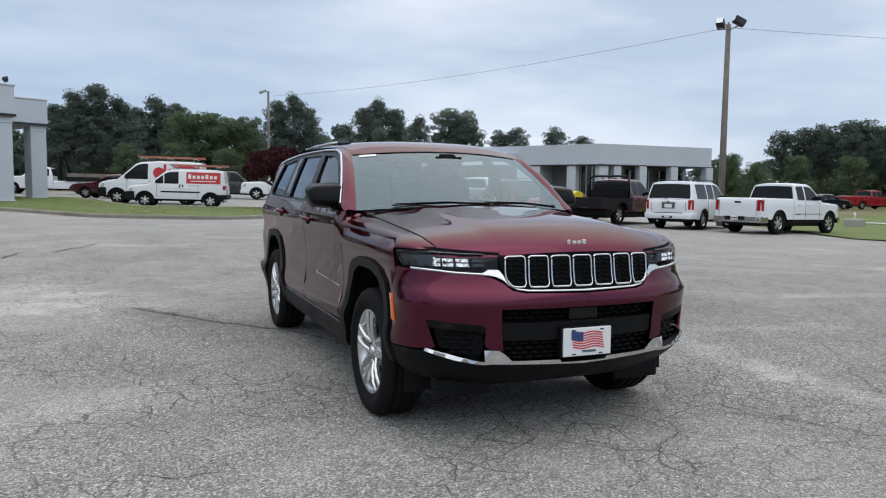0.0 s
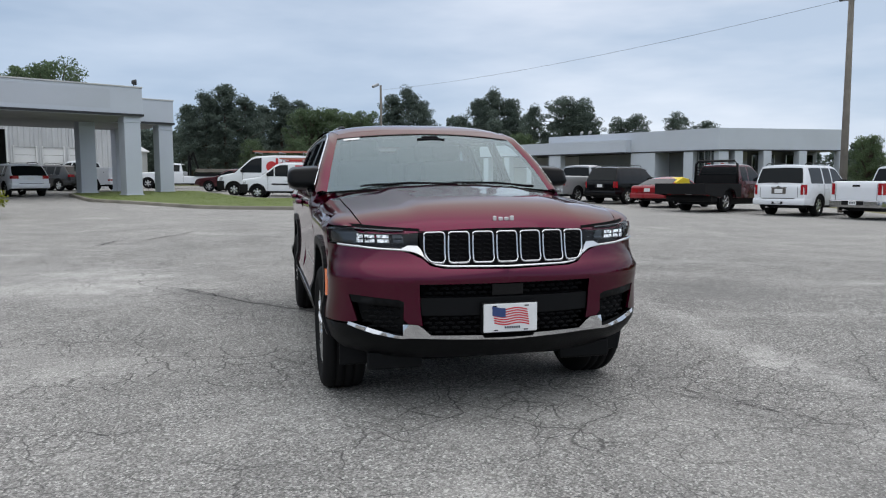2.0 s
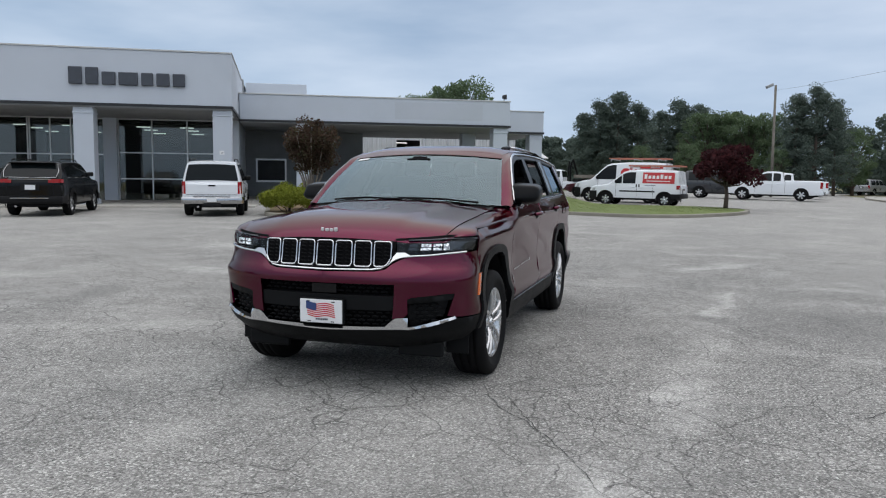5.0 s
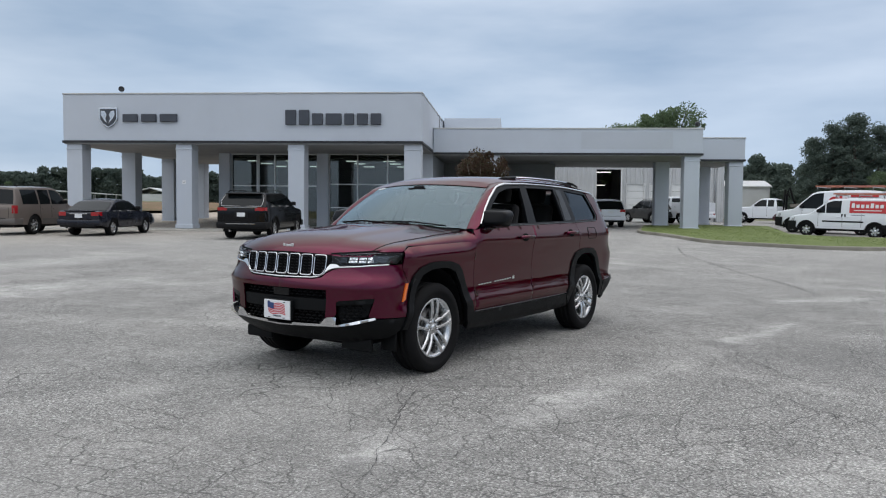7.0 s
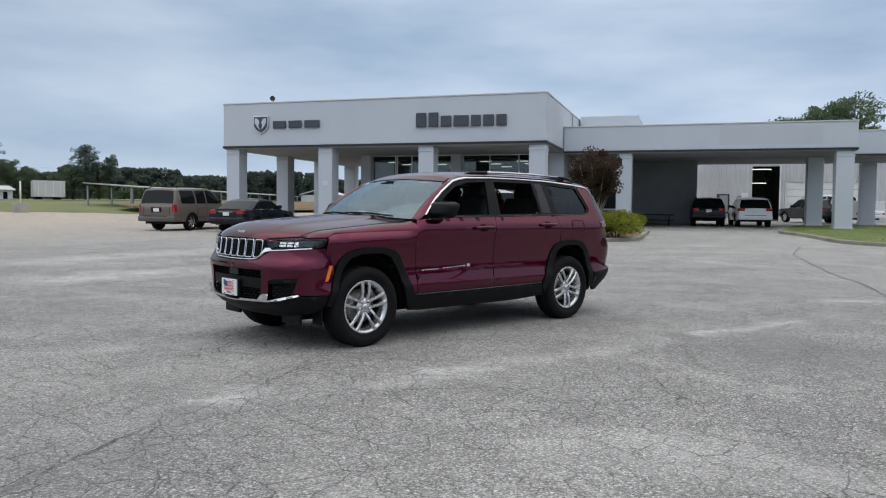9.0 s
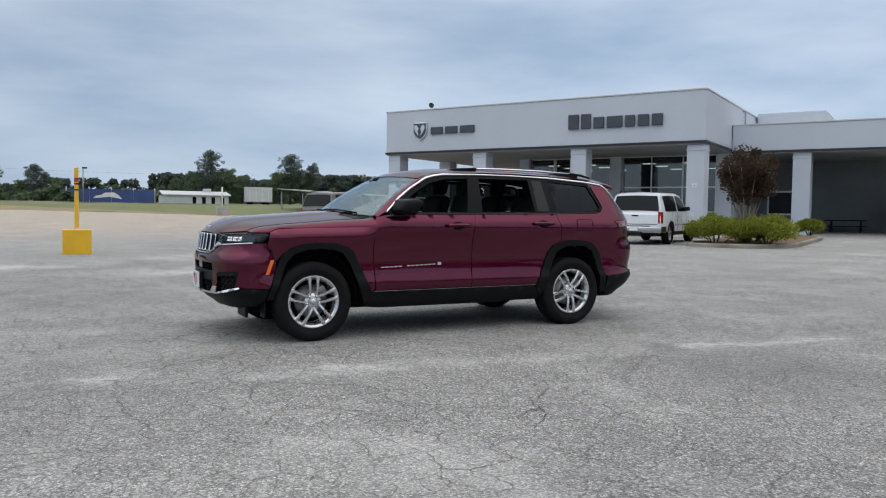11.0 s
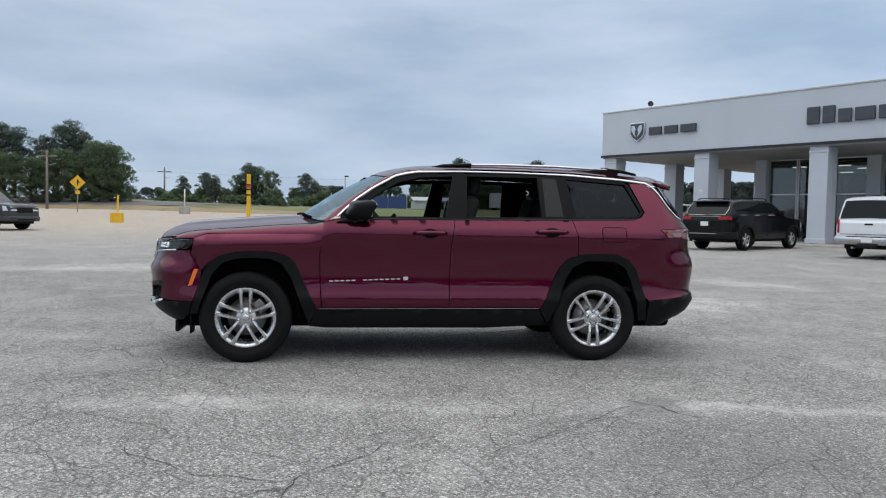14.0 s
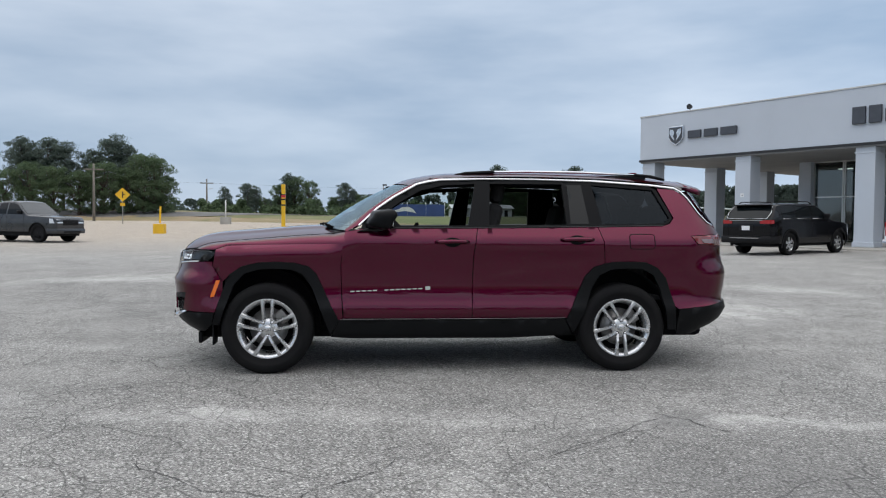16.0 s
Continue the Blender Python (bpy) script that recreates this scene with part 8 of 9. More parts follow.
def tree(kind, x, y, high, k, label, group):
    rng = random.Random(int(x * 37 + y * 91))
    s = high / 9.9
    wide = s * rng.uniform(0.95, 1.3)
    t = thing("tree", Matrix.Translation((x, y, land(x, y) - 0.1)) @ Matrix.Rotation(rng.uniform(0, 6.28), 4, "Z") @ Matrix.Diagonal((wide, wide, s, 1)), label, "tree", group)
    for name, me in zip(("trunk", "crown"), TREES[kind, k]):
        o = new(name, me)
        o.parent = t
    return t


NEAR_WOOD = "trees behind the lots"
for kind, rows in (
    ("pine", [(-8.5, 82.4, 8.5), (-6.9, 83, 9.9), (-4.8, 82.6, 10.7), (-2.8, 84, 9.7), (-0.7, 99.8, 10.1), (1.8, 99.8, 11.6), (4.0, 99.7, 10.9), (-7.6, 99.5, 10.4), (13.1, 78.8, 9.9), (14.9, 78.5, 10.7), (16.8, 79, 9.4), (31.0, 114.4, 11.0), (33.7, 113.6, 13.5), (36.0, 113.0, 15.1), (38.6, 112.2, 13.5), (37, 98.5, 11.3), (40.9, 97, 12.5), (42.9, 96.2, 12.0)]),
    ("pine", [(44.5, 95.5, 10), (57.4, 111, 10.8), (59.2, 110, 11.5), (65.3, 106.7, 11.4), (68.9, 104.4, 10.2), (78, 70.8, 9.4), (79.6, 69, 9.8), (81.2, 67.3, 10), (83, 65.1, 10.6), (84.2, 63.6, 10.4), (85.4, 62, 9.8)]),
    ("broad", [(4.9, 89.7, 9.6), (7.1, 89.5, 9.8), (9.6, 89.3, 9.3), (11.6, 89.1, 9.7), (7.9, 78, 5.0), (11.4, 77, 4.8), (-2.2, 78, 5.2), (2.6, 79, 5.4), (59.7, 60.9, 6.0), (61.3, 63, 5.6), (65, 62, 5.2), (69, 60, 6.2), (73, 56, 6.0), (77, 52, 6.2), (21, 92, 8), (33, 92, 7.6)]),
    ("broad", [(-22.8, 64.5, 9.4), (-19.9, 65.7, 10.6), (-18.3, 66.5, 11.2)]),
    ("broad", [(-112, 30.6, 5.8), (-112, 34.2, 6.2), (-112, 28.2, 4.6), (-105, -13.6, 5.4), (-105.5, -11.4, 6.7), (-105, -9.2, 6.0), (-105, -15.8, 3.4), (-105, -5.7, 3.6), (-105, -1.6, 4.0), (-114, 15.0, 4.6), (-114, 17.2, 5.8), (-114, 22.6, 6.4), (-114, 25.0, 5.2), (-83, -41.7, 6.1), (-84, -39.6, 7.1), (-85, -37.2, 6.7), (-86, -34.7, 6.1), (-87, -32.1, 7.3), (-87.8, -29.7, 6.7), (-88.3, -27.9, 8.6), (-88.7, -26.6, 8.0), (-89, -25.7, 5.9)]),
    ("pine", [(-112, 32.2, 8.3), (-112, 35.8, 6.9), (-114, 20.2, 8.6), (-105, -12.4, 6.6), (-88.3, -42.2, 9.8), (-88.8, -41.1, 8.6), (-89.5, -39.5, 9.8), (-90, -38.1, 9.2), (-91.2, -35, 8.6), (-92, -32.8, 10.3), (-92.5, -31.4, 9.2), (-105, -21.3, 4.6), (-105, -18.2, 5.2), (-105.6, -17.0, 4.6), (-105, -4.1, 5.4), (-105.4, -2.8, 4.4)]),
):
    for i, (x, y, high) in enumerate(rows):
        tree(kind, x, y, high, (2 * (i % 2) + (0 if x < -60 or x > 39 else 1)) if kind == "pine" else i % 4, "tall dark green pine with an uneven open crown" if kind == "pine" else "leafy green broadleaf tree with a full crown", NEAR_WOOD)


# far woods closing the horizon
def far_woods(name, spots, count, size, mat, label):
    rng = np.random.default_rng(5)
    c, r = [], []
    for x, y, high, wide in spots:
        z = land(x, y)
        for h in np.arange(0.5, high, wide * 0.55):
            c.append((x + rng.normal() * wide * 0.4, y + rng.normal() * wide * 0.4, z + h))
            r.append(wide * rng.uniform(0.55, 0.9) * (1.0 if h < high * 0.6 else 0.6))
    ob = new(name, leaf_mesh(name, leaves(rng, np.array(c), np.array(r), count, size, 0.9, 1.3), mat))
    return tagged(ob, label, "woods", kind="stuff")


rng_w = random.Random(4)
spots = [(-32 + 1.6 * k + rng_w.uniform(-0.8, 0.8), 108 + rng_w.uniform(-6, 6) - 0.005 * max(0, k - 40) ** 2, rng_w.uniform(6.9, 7.9) if k < 14 else rng_w.uniform(7.8, 10.8) if k < 36 else rng_w.uniform(6.8, 9.4) if k < 62 else rng_w.uniform(5.0, 8.0), 2.6) for k in range(98)] + [(-30 + 1.5 * k, 102 + 1.2 * math.sin(2.1 * k), 6.6 + 0.7 * math.sin(1.3 * k), 2.6) for k in range(16)]
far_woods("woods", spots, 190000, 0.3, pine_leaf, "dense dark green wood behind the lots")
spots = [(-182 + 0.21 * k + rng_w.uniform(-2, 2), 20 + 0.525 * k + rng_w.uniform(-0.6, 0.6), 6.0 + 0.5 * math.sin(0.105 * k) + rng_w.uniform(-0.3, 0.7), 2.6) for k in range(260)]
far_woods("woods", spots, 150000, 0.5, hazed_leaf, "long dark pine wood on the skyline")
spots = [(-185 + rng_w.uniform(-6, 6), -70 + 2.0 * k, float(np.interp(k, [0, 15, 31, 36], [2.6, 3.2, 4.2, 5.4])) + rng_w.uniform(-0.5, 0.7), 2.6) for k in range(76)]
far_woods("woods", spots, 60000, 0.4, hazed_leaf, "low far wood beyond the road")
spots = [(88 + rng_w.uniform(-5, 8), 78 - 3.6 * k, rng_w.uniform(6.5, 9.5), 4.5) for k in range(30)]
far_woods("woods", spots, 40000, 0.45, oak_leaf, "green wood beyond the grass")
spots = [(-104 + 0.3 * k, -24 + 1.7 * k, rng_w.uniform(1.5, 3.0), 1.6) for k in range(15)]
far_woods("hedgerow", spots, 6000, 0.4, oak_leaf, "low green hedgerow beyond the road")
spots = [(-128 - 0.7 * k, 8 + 3.4 * k, rng_w.uniform(2.0, 3.4), 2.0) for k in range(17)]
far_woods("hedgerow", spots, 14000, 0.35, oak_leaf, "green brush behind the field")

# red-leaved ornamental tree on the lawn's tip
rng = np.random.default_rng(21)
maple = thing("ornamental_tree", Matrix.Translation((4.15, 30.9, land(4.15, 30.9) + 0.1)), "dark red-leaved spreading tree on the kerbed lawn", "tree")
bm, cl, rad = bm_new(), [], []
add_tube(bm, [(0, 0, -0.1), (0.03, 0, 0.6), (-0.02, 0.05, 1.1)], [0.11, 0.085, 0.08], 8)
for k in range(22):
    t, reach = rng.uniform(0, 6.28), rng.uniform(0.3, 1.55)
    c = (reach * math.cos(t), reach * math.sin(t), rng.uniform(1.45, 2.75) - 0.25 * reach)
    add_tube(bm, [(0, 0.03, 1.0), (0.5 * c[0], 0.5 * c[1], 0.75 * c[2]), c], [0.05, 0.03, 0.01], 5)
    cl.append(c)
    rad.append(rng.uniform(0.4, 0.62))
part("trunk", bm, bark, maple)
o = new("crown", leaf_mesh("crown", leaves(rng, np.array(cl), np.array(rad), 5200, 0.13, 0.75), maple_leaf))
o.parent = maple

# bronze-leaved tree with many pale stems in the planting bed
CR = at_front(15.35, -7.0)
crape = thing("multi_stem_tree", Matrix.Translation(CR + Vector((0, 0, 0.1))) @ Matrix.Diagonal((1.0, 1.0, 0.94, 1)), "bronze-leaved tree with many pale stems in a planting bed", "tree")
cl, rad = [], []
for k in range(11):
    t = 2 * math.pi * k / 11 + rng.uniform(-0.2, 0.2)
    spread = rng.uniform(0.4, 0.92)
    tip = (spread * math.cos(t), spread * math.sin(t), rng.uniform(2.3, 3.0))
    part("stem", tube([(0.12 * math.cos(t), 0.12 * math.sin(t), -0.1), (0.35 * tip[0], 0.35 * tip[1], 1.1), tip, (1.15 * tip[0], 1.15 * tip[1], tip[2] + 0.35)], [0.038, 0.03, 0.014, 0.005], 6), pale_bark, crape)
    for j in range(7):
        f = rng.uniform(0.45, 1.12)
        cl.append((tip[0] * f + rng.normal(0, 0.12), tip[1] * f + rng.normal(0, 0.12), 1.05 + (tip[2] - 0.75) * f + rng.uniform(-0.35, 0.25)))
        rad.append(rng.uniform(0.16, 0.36))
cl.append((0.25, 0.1, 3.35))
rad.append(0.16)
o = new("crown", leaf_mesh("crown", leaves(rng, np.array(cl), np.array(rad) * 1.15, 15000, 0.07, 1.0), bronze_leaf))
o.parent = crape


def shrub(s, v, w, high, seed):
    r2 = np.random.default_rng(seed)
    p = at_front(s, v)
    sh = thing("shrub", Matrix.Translation((p.x, p.y, p.z + 0.1)), "rounded yellow-green clipped shrub in the planting bed", "shrub", "clipped shrubs")
    ring = [(r2.uniform(0, 6.28), r2.uniform(0, 1) ** 0.5) for _ in range(40)]
    c = np.array([(0.68 * w * q * math.cos(t), 0.68 * w * q * math.sin(t), high * (0.22 + 0.5 * math.sqrt(1 - 0.9 * q * q) * r2.uniform(0.5, 1.0))) for t, q in ring])
    o = new("crown", leaf_mesh("crown", leaves(r2, c, r2.uniform(0.24, 0.32, 40) * w, 16000, 0.05, 0.85), shrub_leaf))
    o.parent = sh
    for k in range(8):
        q = c[k]
        part("stem", tube([(0.1 * q[0], 0.1 * q[1], -0.12), tuple(q)], [0.02, 0.008], 5), bark, sh)


shrub(14.55, -7.9, 1.2, 1.2, 1)
shrub(16.25, -7.9, 1.2, 1.15, 2)
shrub(15.4, -6.0, 1.1, 1.15, 3)
shrub(16.2, 2.8, 0.8, 0.9, 4)

# short grass standing on the lawn
rng = np.random.default_rng(8)
pts = []
lawn_loop = [(-3.0, 24.0), (0.8, 23.3), (2.3, 24.3), (4.4, 27.8), (4.8, 30.4), (3.2, 31.5), (-1.8, 31.0), (-4.2, 38.2), (-5.4, 42.8), (-9.8, 41), (-10.8, 38.4), (-8.0, 30.4), (-6.2, 28.5)]
while len(pts) < 15000:
    x, y = rng.uniform(-11, 5), rng.uniform(23, 43)
    if inside((x, y), lawn_loop):
        pts.append((x, y, land(x, y) + 0.12))
base = np.array(pts)
tip = base + np.column_stack([rng.normal(0, 0.05, len(pts)), rng.normal(0, 0.05, len(pts)), rng.uniform(0.006, 0.02, len(pts))])
off = rng.normal(size=(len(pts), 3)) * np.array([1, 1, 0]) * 0.008
grass_blade = leaf_material("grass_blades", (0.115, 0.152, 0.037), (0.125, 0.164, 0.04), (0.138, 0.178, 0.045))
blades = new("grass_blades", leaf_mesh("grass_blades", np.stack([base - off, base + off, tip + off * 0.3, tip - off * 0.3], 1), grass_blade))
tagged(blades, "short mown grass blades", "grass", kind="stuff")

# ---- poles, posts, wires, signs and far things ----
# wooden pole with two floodlights
px, py = 22.9, 22.6
pole = thing("floodlight_pole", Matrix.Translation((px, py, land(px, py))), "tall weathered wooden pole with two floodlights", "pole")
part("post", tube([(0, 0, -0.3), (0.03, 0, 4.5), (0.05, 0, 9.1)], [0.17, 0.14, 0.11], 12), wood_grey, pole)
part("cross_arm", tube([(-0.05, 0.5, 9.0), (0.08, 0, 8.85), (0.15, -0.55, 8.95)], 0.035, 6), steel_grey, pole)
for y, t in ((0.55, 35), (-0.6, -25)):
    head = part("lamp_head", box(-0.26, 0.26, -0.18, 0.18, -0.16, 0.16, bevel=0.05, m=pose(0.1, y, 9.22 if y > 0 else 9.12, 0, 28, t)), dark_trim, pole)
    part("lamp_glass", box(-0.272, -0.262, -0.15, 0.15, -0.13, 0.13, m=pose(0.1, y, 9.22 if y > 0 else 9.12, 0, 28, t)), bg_lamp, head)
part("insulator", lathe([(0.0, 0.0), (0.05, 0.02), (0.03, 0.08), (0.05, 0.1), (0.0, 0.16)], 10, "z"), cable_black, pole).location = (0.05, 0, 9.05)

lx, ly = 9.2, 61.5
lp = thing("lot_lamp", Matrix.Translation((lx, ly, land(lx, ly))), "grey lot lamp post with a tilted head", "lamp post")
part("post", tube([(0, 0, -0.2), (0, 0, 9.0)], [0.12, 0.09], 10), wood_grey, lp)
part("lamp_head", box(-0.3, 0.3, -0.16, 0.16, -0.1, 0.12, bevel=0.04, m=pose(-0.45, 0, 8.95, 0, -25, 20)), steel_grey, lp)


def wire(a, b, sag, name="overhead_wire"):
    a, b = Vector(a), Vector(b)
    bm = tube([a.lerp(b, k / 20) - Vector((0, 0, sag * 4 * (k / 20) * (1 - k / 20))) for k in range(21)], 0.008, 5)
    tagged(mesh_object(name, bm, cable_black), "thin black overhead wire between poles", "wire")


wire((px, py, land(px, py) + 8.95), (lx, ly, land(lx, ly) + 8.6), 0.5)
wire((px, py, land(px, py) + 8.95), (62, 8, 8.5), 0.5)


# yellow gate posts in concrete-filled blocks
def gate_post(x, y, label, high=2.2, bent=0.0, chopped=True):
    t = thing("gate_post", Matrix.Translation((x, y, land(x, y))), label, "post", "yellow gate posts")
    part("block", box(-0.33, 0.33, -0.33, 0.33, -0.05, 0.62, bevel=0.02), yellow_paint, t)
    part("post", box(-0.05, 0.05, -0.05, 0.05, 0.66, high, bevel=0.01, m=pose(0, 0, 0, bent, bent, 0)), yellow_paint, t)
    if chopped:
        for z in (0.62, 0.72, 0.80):
            part("band", box(-0.054, 0.054, -0.054, 0.054, 0.66 + (high - 0.66) * z, 0.70 + (high - 0.66) * z), black_paint, t, "worn black band")
        part("band", box(-0.055, 0.055, -0.055, 0.055, 0.70 + (high - 0.66) * 0.74, 0.70 + (high - 0.66) * 0.785), red_paint, t, "faded red band")
    return t


gate_post(-13.55, -1.66, "yellow steel gate post with black bands in a yellow block")
gate_post(-42.5, -13.1, "short yellow post on a yellow block", 1.75, -1.5, False)


def white_post(x, y):
    t = thing("marker_post", Matrix.Translation((x, y, land(x, y))), "thin white post in a pale concrete block", "post")
    part("block", box(-0.45, 0.45, -0.45, 0.45, -0.3, 0.7, bevel=0.03), concrete, t)
    part("post", tube([(0, 0, 0.7), (0, 0, 2.3)], 0.06, 8), white_paint, t)


white_post(-66.1, -13.6)
white_post(-55.0, 10.2)


# road signs
def road_sign(x, y, z, mat, label, face_to, back=False):
    t = thing("road_sign", Matrix.Translation((x, y, land(x, y))) @ Matrix.Rotation(face_to, 4, "Z"), label, "road sign")
    h = z - land(x, y)
    part("post", tube([(0, 0, -0.2), (0, 0, h + 0.3)], 0.04, 6), steel_grey, t)
    part("plate", box(-0.012, 0.012, -0.46, 0.46, -0.46, 0.46, m=pose(0.06, 0, h, 45)), mat, t)
    if not back:
        part("arrow_bar", box(0.075, 0.085, -0.05, 0.05, h - 0.3, h + 0.28), black_paint, t)
        part("arrow_bar", box(0.075, 0.085, -0.05, 0.2, h - 0.02, h + 0.07), black_paint, t)
        part("lower_plate", box(0.05, 0.07, -0.2, 0.2, h - 1.05, h - 0.75), yellow_paint, t)


road_sign(-64.8, -22.7, 3.6, yellow_paint, "yellow diamond warning sign with a black arrow", radians(20))
road_sign(-62.5, -34.6, 3.9, steel_grey, "bare grey back of a diamond road sign", radians(30), True)


def utility_pole(x, y, high, label):
    t = thing("utility_pole", Matrix.Translation((x, y, land(x, y))), label, "pole")
    part("post", tube([(0, 0, -0.3), (0, 0, high)], [0.16, 0.1], 8), wood_grey, t)
    part("cross_arm", box(-0.06, 0.06, -1.0, 1.0, high - 0.7, high - 0.55), wood_grey, t)
    part("lamp_arm", tube([(0, 0, high - 1.6), (0.1, 0.9, high - 1.4)], 0.03, 6), steel_grey, t)


utility_pole(-109.6, -25.0, 6.0, "grey wooden utility pole with a short arm")
utility_pole(-77.0, -29.7, 6.2, "wooden utility pole before the trees")
wire((-109.6, -25, land(-109.6, -25) + 5.4), (-77, -29.7, land(-77, -29.7) + 5.6), 0.4)
wire((-109.6, -25, land(-109.6, -25) + 5.4), (-118, 40, 7.5), 0.6)
yl = thing("lot_lamp", Matrix.Translation((-101.8, 1.6, land(-101.8, 1.6))), "thin grey lamp post by the blue hoarding", "lamp post")
part("post", tube([(0, 0, 0), (0, 0, 5.0)], 0.08, 8), steel_grey, yl)
part("lamp_head", box(-0.1, 0.1, -0.1, 0.5, 4.95, 5.15, bevel=0.03), dark_trim, yl)

# long blue hoarding with a white sketch of a car, and a smaller one
hoard = thing("hoarding", Matrix.Translation((-104, 0.9, land(-104, 5) + 0.2)), "long blue hoarding with a white drawn shape", "hoarding")
for k in range(4):
    part("panel", box(-0.06, 0.06, -1.2 + 2.75 * k, 1.52 + 2.75 * k, 0.3, 2.1, bevel=0.01), blue_paint, hoard)
for y in (-1.25, 1.5, 4.25, 7.0, 9.8):
    part("post", box(-0.1, 0.0, y - 0.06, y + 0.06, -0.5, 2.4), white_paint, hoard)
part("white_shape", prism([(2.0, 0.9), (2.3, 1.2), (3.0, 1.35), (3.5, 1.65), (4.6, 1.7), (5.2, 1.3), (5.6, 0.8), (4.9, 0.95), (4.0, 1.1), (2.8, 0.95)], 0.061, 0.08, "x"), white_paint, hoard)
part("panel", box(-0.06, 0.06, -2.4, -1.6, 0.4, 1.9), blue_paint, hoard)

# white box trailer, open shed and metal buildings on the far side of the field
trailer = thing("box_trailer", Matrix.Translation((-106, 25.6, land(-106, 25.6) + 0.05)) @ Matrix.Rotation(radians(-6), 4, "Z") @ Matrix.Scale(0.9, 4), "white box trailer standing in the field", "trailer")
part("box", box(-1.3, 1.3, -2.15, 2.15, 0.75, 3.2, bevel=0.04), siding, trailer)
for k in (-1.5, -0.5, 0.5, 1.5):
    part("rib", box(1.3, 1.33, k - 0.04, k + 0.04, 0.8, 3.15), white_paint, trailer)
for y in (-1.4, 1.2):
    part("wheel", lathe([(0.0, -1.1), (0.45, -1.1), (0.45, 1.1), (0.0, 1.1)], 16), rubber, trailer).location = (0, y, 0.45)
shed_m = Matrix.Translation((-59.9, 17.9, 0)) @ Matrix.Rotation(radians(129.5), 4, "Z")
open_shed = thing("open_shed", shed_m, "long low open shed with a pale metal roof", "shed")
shed_roof = mottled("weathered_shed_roof", (0.33, 0.36, 0.34), (0.24, 0.26, 0.25), 0.4, 0.6)
part("roof", prism([(-2.2, 3.02), (2.2, 3.32), (2.2, 3.40), (-2.2, 3.10)], 0, 44, "x"), shed_roof, open_shed)
for k in range(13):
    for y in (-2.0, 2.0):
        part("post", box(0.4 + 3.55 * k, 0.52 + 3.55 * k, y - 0.06, y + 0.06, 0.2, 3.1), steel_grey, open_shed)
barn = thing("metal_building", Matrix.Translation((-88, 58.6, land(-88, 58.6) - 0.4)) @ Matrix.Rotation(radians(40), 4, "Z") @ Matrix.Scale(0.85, 4), "small white metal building with a low gable", "building")
part("wall", box(-3, 3, -4, 4, -0.3, 2.0), siding, barn)
part("roof", prism([(-3.3, 1.95), (0, 2.9), (3.3, 1.95), (3.3, 2.1), (0, 3.05), (-3.3, 2.1)], -4.2, 4.2, "y"), roof_metal, barn)
clay_bank = mesh_object("clay_bank", sheet(rounded([(-54, 16), (-50, 23), (-49, 38), (-58, 48), (-63, 40), (-59, 20)], 3.0), [], 2.0, lambda x, y: (x, y, land(x, y) + 0.12 + 0.5 * step(-47, -56, x) + 0.12 * noise.noise((x * 0.4, y * 0.4, 0)))), clay, True)
tagged(clay_bank, "low bank of bare red clay", "bank", kind="structure")


# grassy rise along the lot's far edge, up to the road
def bank_edge(y):
    return float(np.interp(y, [-75, -48, -34, -20, -12, -6, 0, 9.6, 16, 24, 60], [-76, -79, -80, -79, -74, -70, -64, -55, -51, -52, -62]))


def bank(x, y):
    return 0.05 + float(np.interp(y, [-30, -8, 10, 30], [1.15, 0.6, 0.45, 0.3])) * step(0.0, 14.0, bank_edge(y) - x)


edge_line = [(bank_edge(y), y) for y in (-75, -48, -34, -20, -12, -6, 0, 9.6, 16, 24, 60)]
bank_grass = material("bank_grass", (0.16, 0.15, 0.06), 0.95)
n = Nodes(bank_grass)
gc = n.coords()
sep = n.add("ShaderNodeSeparateXYZ")
n.link(gc, sep.inputs["Vector"])
c = n.mix(n.maps(n.noise(0.16, 5, 0.6, gc), 0.35, 0.65, 0.0, 1.0), (0.21, 0.17, 0.085), (0.10, 0.12, 0.04))
c = n.mix(n.maps(sep.outputs["Y"], -14.0, 6.0, 0.0, 0.7), c, n.mix(n.maps(n.noise(0.5, 5, 0.7, gc), 0.35, 0.65, 0.0, 1.0), (0.15, 0.165, 0.052), (0.095, 0.125, 0.038)))
c = n.mix(1.0, c, n.ramp(n.noise(40.0, 4, 0.7, gc), [(0.3, (0.7, 0.7, 0.7)), (0.7, (1.3, 1.3, 1.3))]), "MULTIPLY")
n.link(c, n.b.inputs["Base Color"])
rise = mesh_object("grass_bank", sheet(edge_line + [(-125, 60), (-125, -75)], [], 2.5, lambda x, y: (x, y, land(x, y) + bank(x, y) - 0.2 * step(0.6, 0.0, bank_edge(y) - x) + 0.06 * noise.noise((0.35 * x, 0.35 * y, 0)))), bank_grass, True)
verge_grass = mottled("dry_brown_verge", (0.29, 0.21, 0.13), (0.20, 0.175, 0.085), 0.25, 0.95, 0.6, 0.04, fine=60)
verge = mesh_object("verge", sheet(edge_line[:8] + [(x - 5.0 * step(9.0, -6.0, y) - 1.0, y) for x, y in reversed(edge_line[:8])], [], 2.0, lambda x, y: (x, y, land(x, y) + bank(x, y) + 0.05 - 0.3 * step(0.8, 0.0, bank_edge(y) - x) + 0.05 * noise.noise((0.7 * x, 0.7 * y, 0)))), verge_grass, True)
tagged(verge, "worn strip of dry brown grass along the lot", "grass", kind="structure")
tagged(rise, "low rise of dry yellow-green grass beside the lot", "grass", kind="structure")
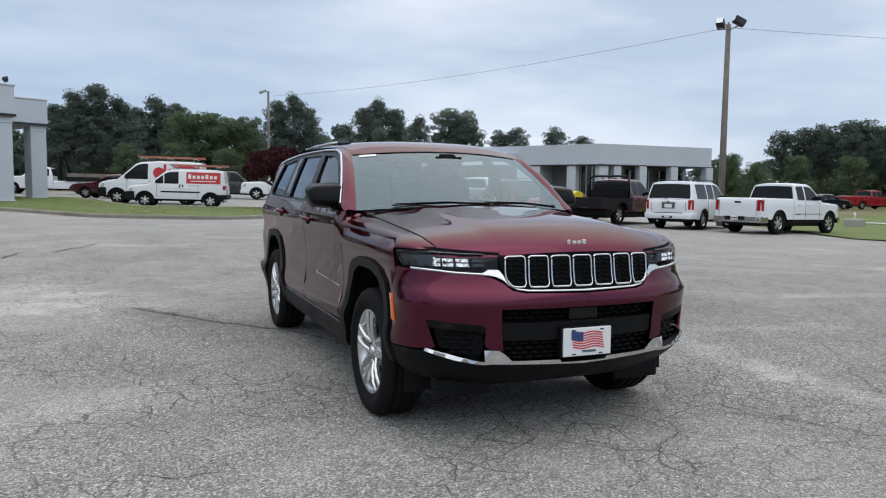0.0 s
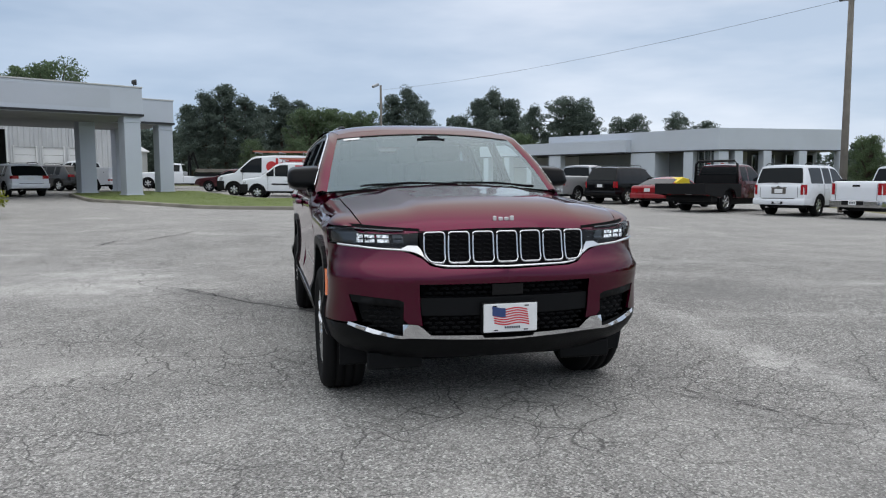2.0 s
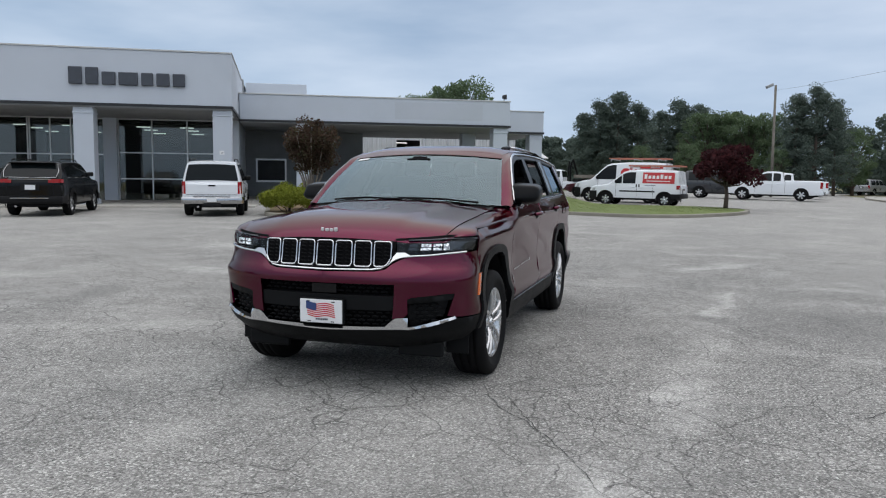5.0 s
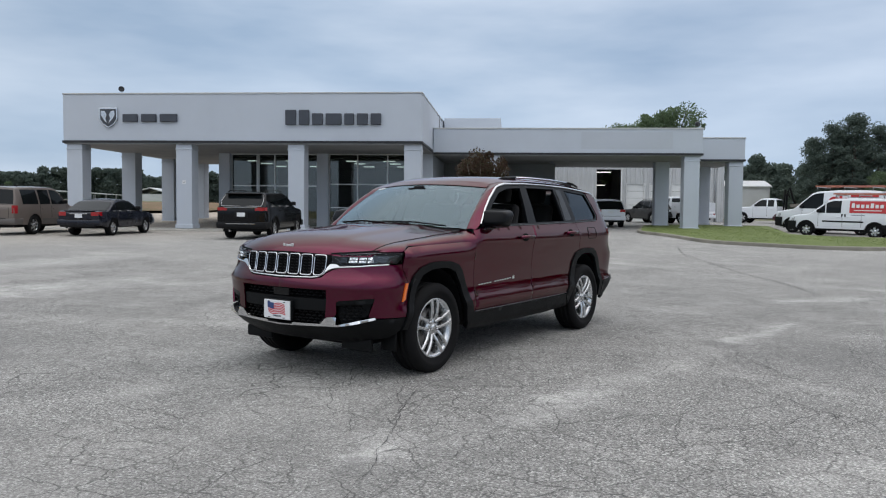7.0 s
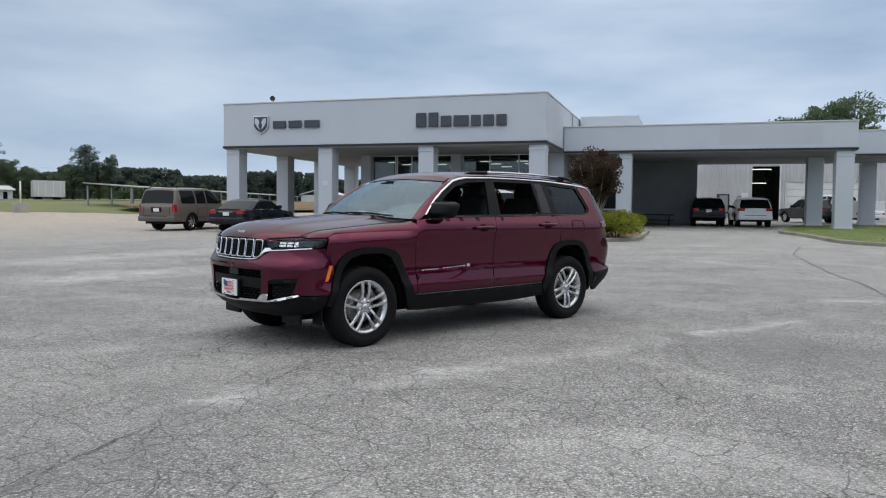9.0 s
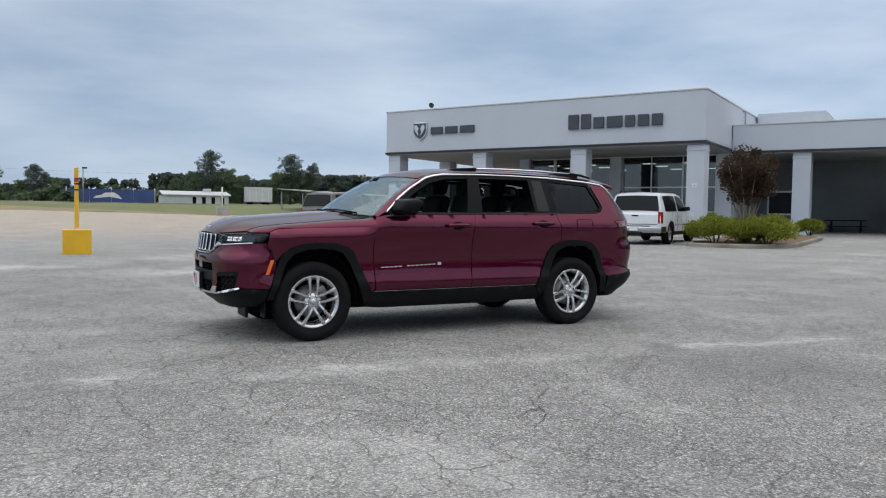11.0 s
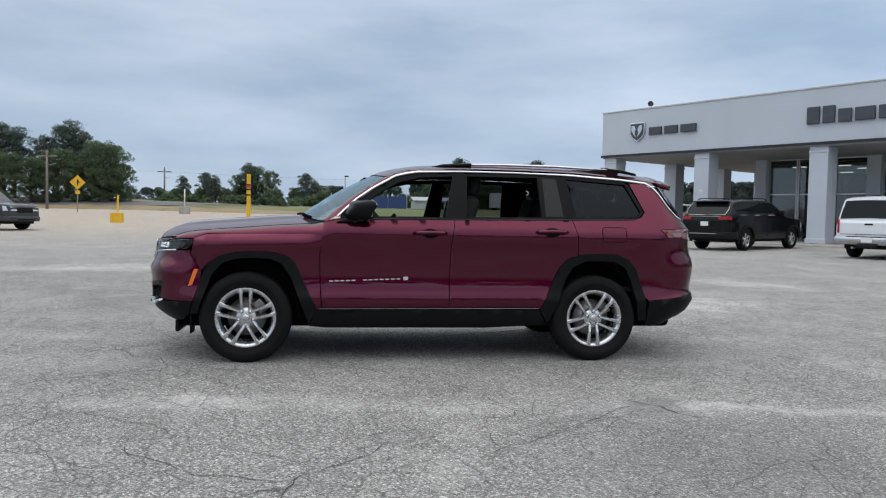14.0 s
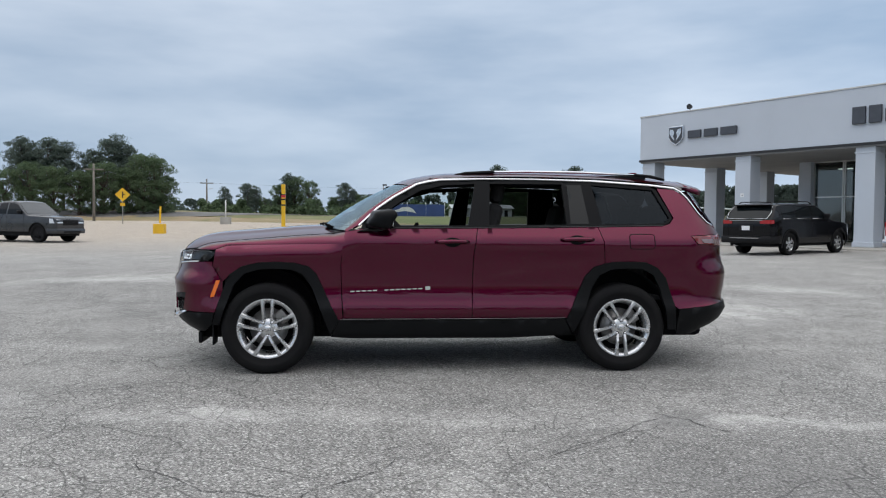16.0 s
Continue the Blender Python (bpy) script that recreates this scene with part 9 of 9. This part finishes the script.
road_grey = mottled("road_asphalt", (0.15, 0.147, 0.14), (0.11, 0.108, 0.104), 0.3, 0.92)
road = mesh_object("road", sheet([(-96, -110), (-90, -110), (-84, -30), (-88, 0), (-92, 60), (-98, 60), (-94, 0), (-90, -30)], [], 4.0, lambda x, y: (x, y, land(x, y) + bank(x, y) + 0.06)), road_grey, True)
tagged(road, "two-lane asphalt road beyond the lot", "road", kind="structure")
# distant block with a white strip of windows
motel = thing("low_building", Matrix.Translation((-106, 15.0, land(-106, 15))), "long low pale building far beyond the road", "building")
part("wall", box(-3, 3, -3.2, 5.6, 0, 1.6), siding, motel)
part("roof", prism([(-3.3, 1.6), (0, 2.15), (3.3, 1.6), (3.3, 1.7), (0, 2.27), (-3.3, 1.7)], -3.5, 5.9, "y"), roof_metal, motel)
for k in range(4):
    part("window", box(3.0, 3.02, 0.6 + 1.3 * k, 1.1 + 1.3 * k, 0.3, 1.4), bg_glass, motel)
part("roof_vent", box(-0.5, 0.5, 2.6, 3.6, 2.2, 2.65, bevel=0.03), roof_metal, motel)

# stone sign base and pipe on the side lawn
st = thing("sign_base", Matrix.Translation((31.5, 22.5, land(31.5, 22.5))), "grey weathered stone sign base on the grass", "sign base")
part("stone", box(-0.42, 0.42, -0.3, 0.3, -0.05, 0.42, bevel=0.05), concrete, st)
part("stub", tube([(0, 0, 0.42), (0, 0, 0.75)], 0.045, 8), white_paint, st)
part("pipe", tube([(0.4, -0.1, 0.22), (1.0, -0.7, 0.2), (1.5, -1.2, 0.14)], 0.05, 8), white_paint, st, "short white pipe")

# picnic table in the shade of the canopy
pt = thing("picnic_table", M_FRONT @ pose(17.0, 10.6, 0.45), "dark picnic table with two benches", "table")
part("table_top", box(-1.0, 1.0, -0.4, 0.4, 0.72, 0.78), bg_black, pt)
for y in (-0.75, 0.75):
    part("bench", box(-1.0, 1.0, y - 0.14, y + 0.14, 0.42, 0.46), bg_black, pt)
for x in (-0.7, 0.7):
    for y in (-1, 1):
        part("leg", tube([(x, y * 0.6, 0.0), (x, y * 0.15, 0.72)], 0.03, 6), bg_black, pt)
    part("leg_brace", tube([(x, -0.75, 0.4), (x, 0.75, 0.4)], 0.025, 6), bg_black, pt)
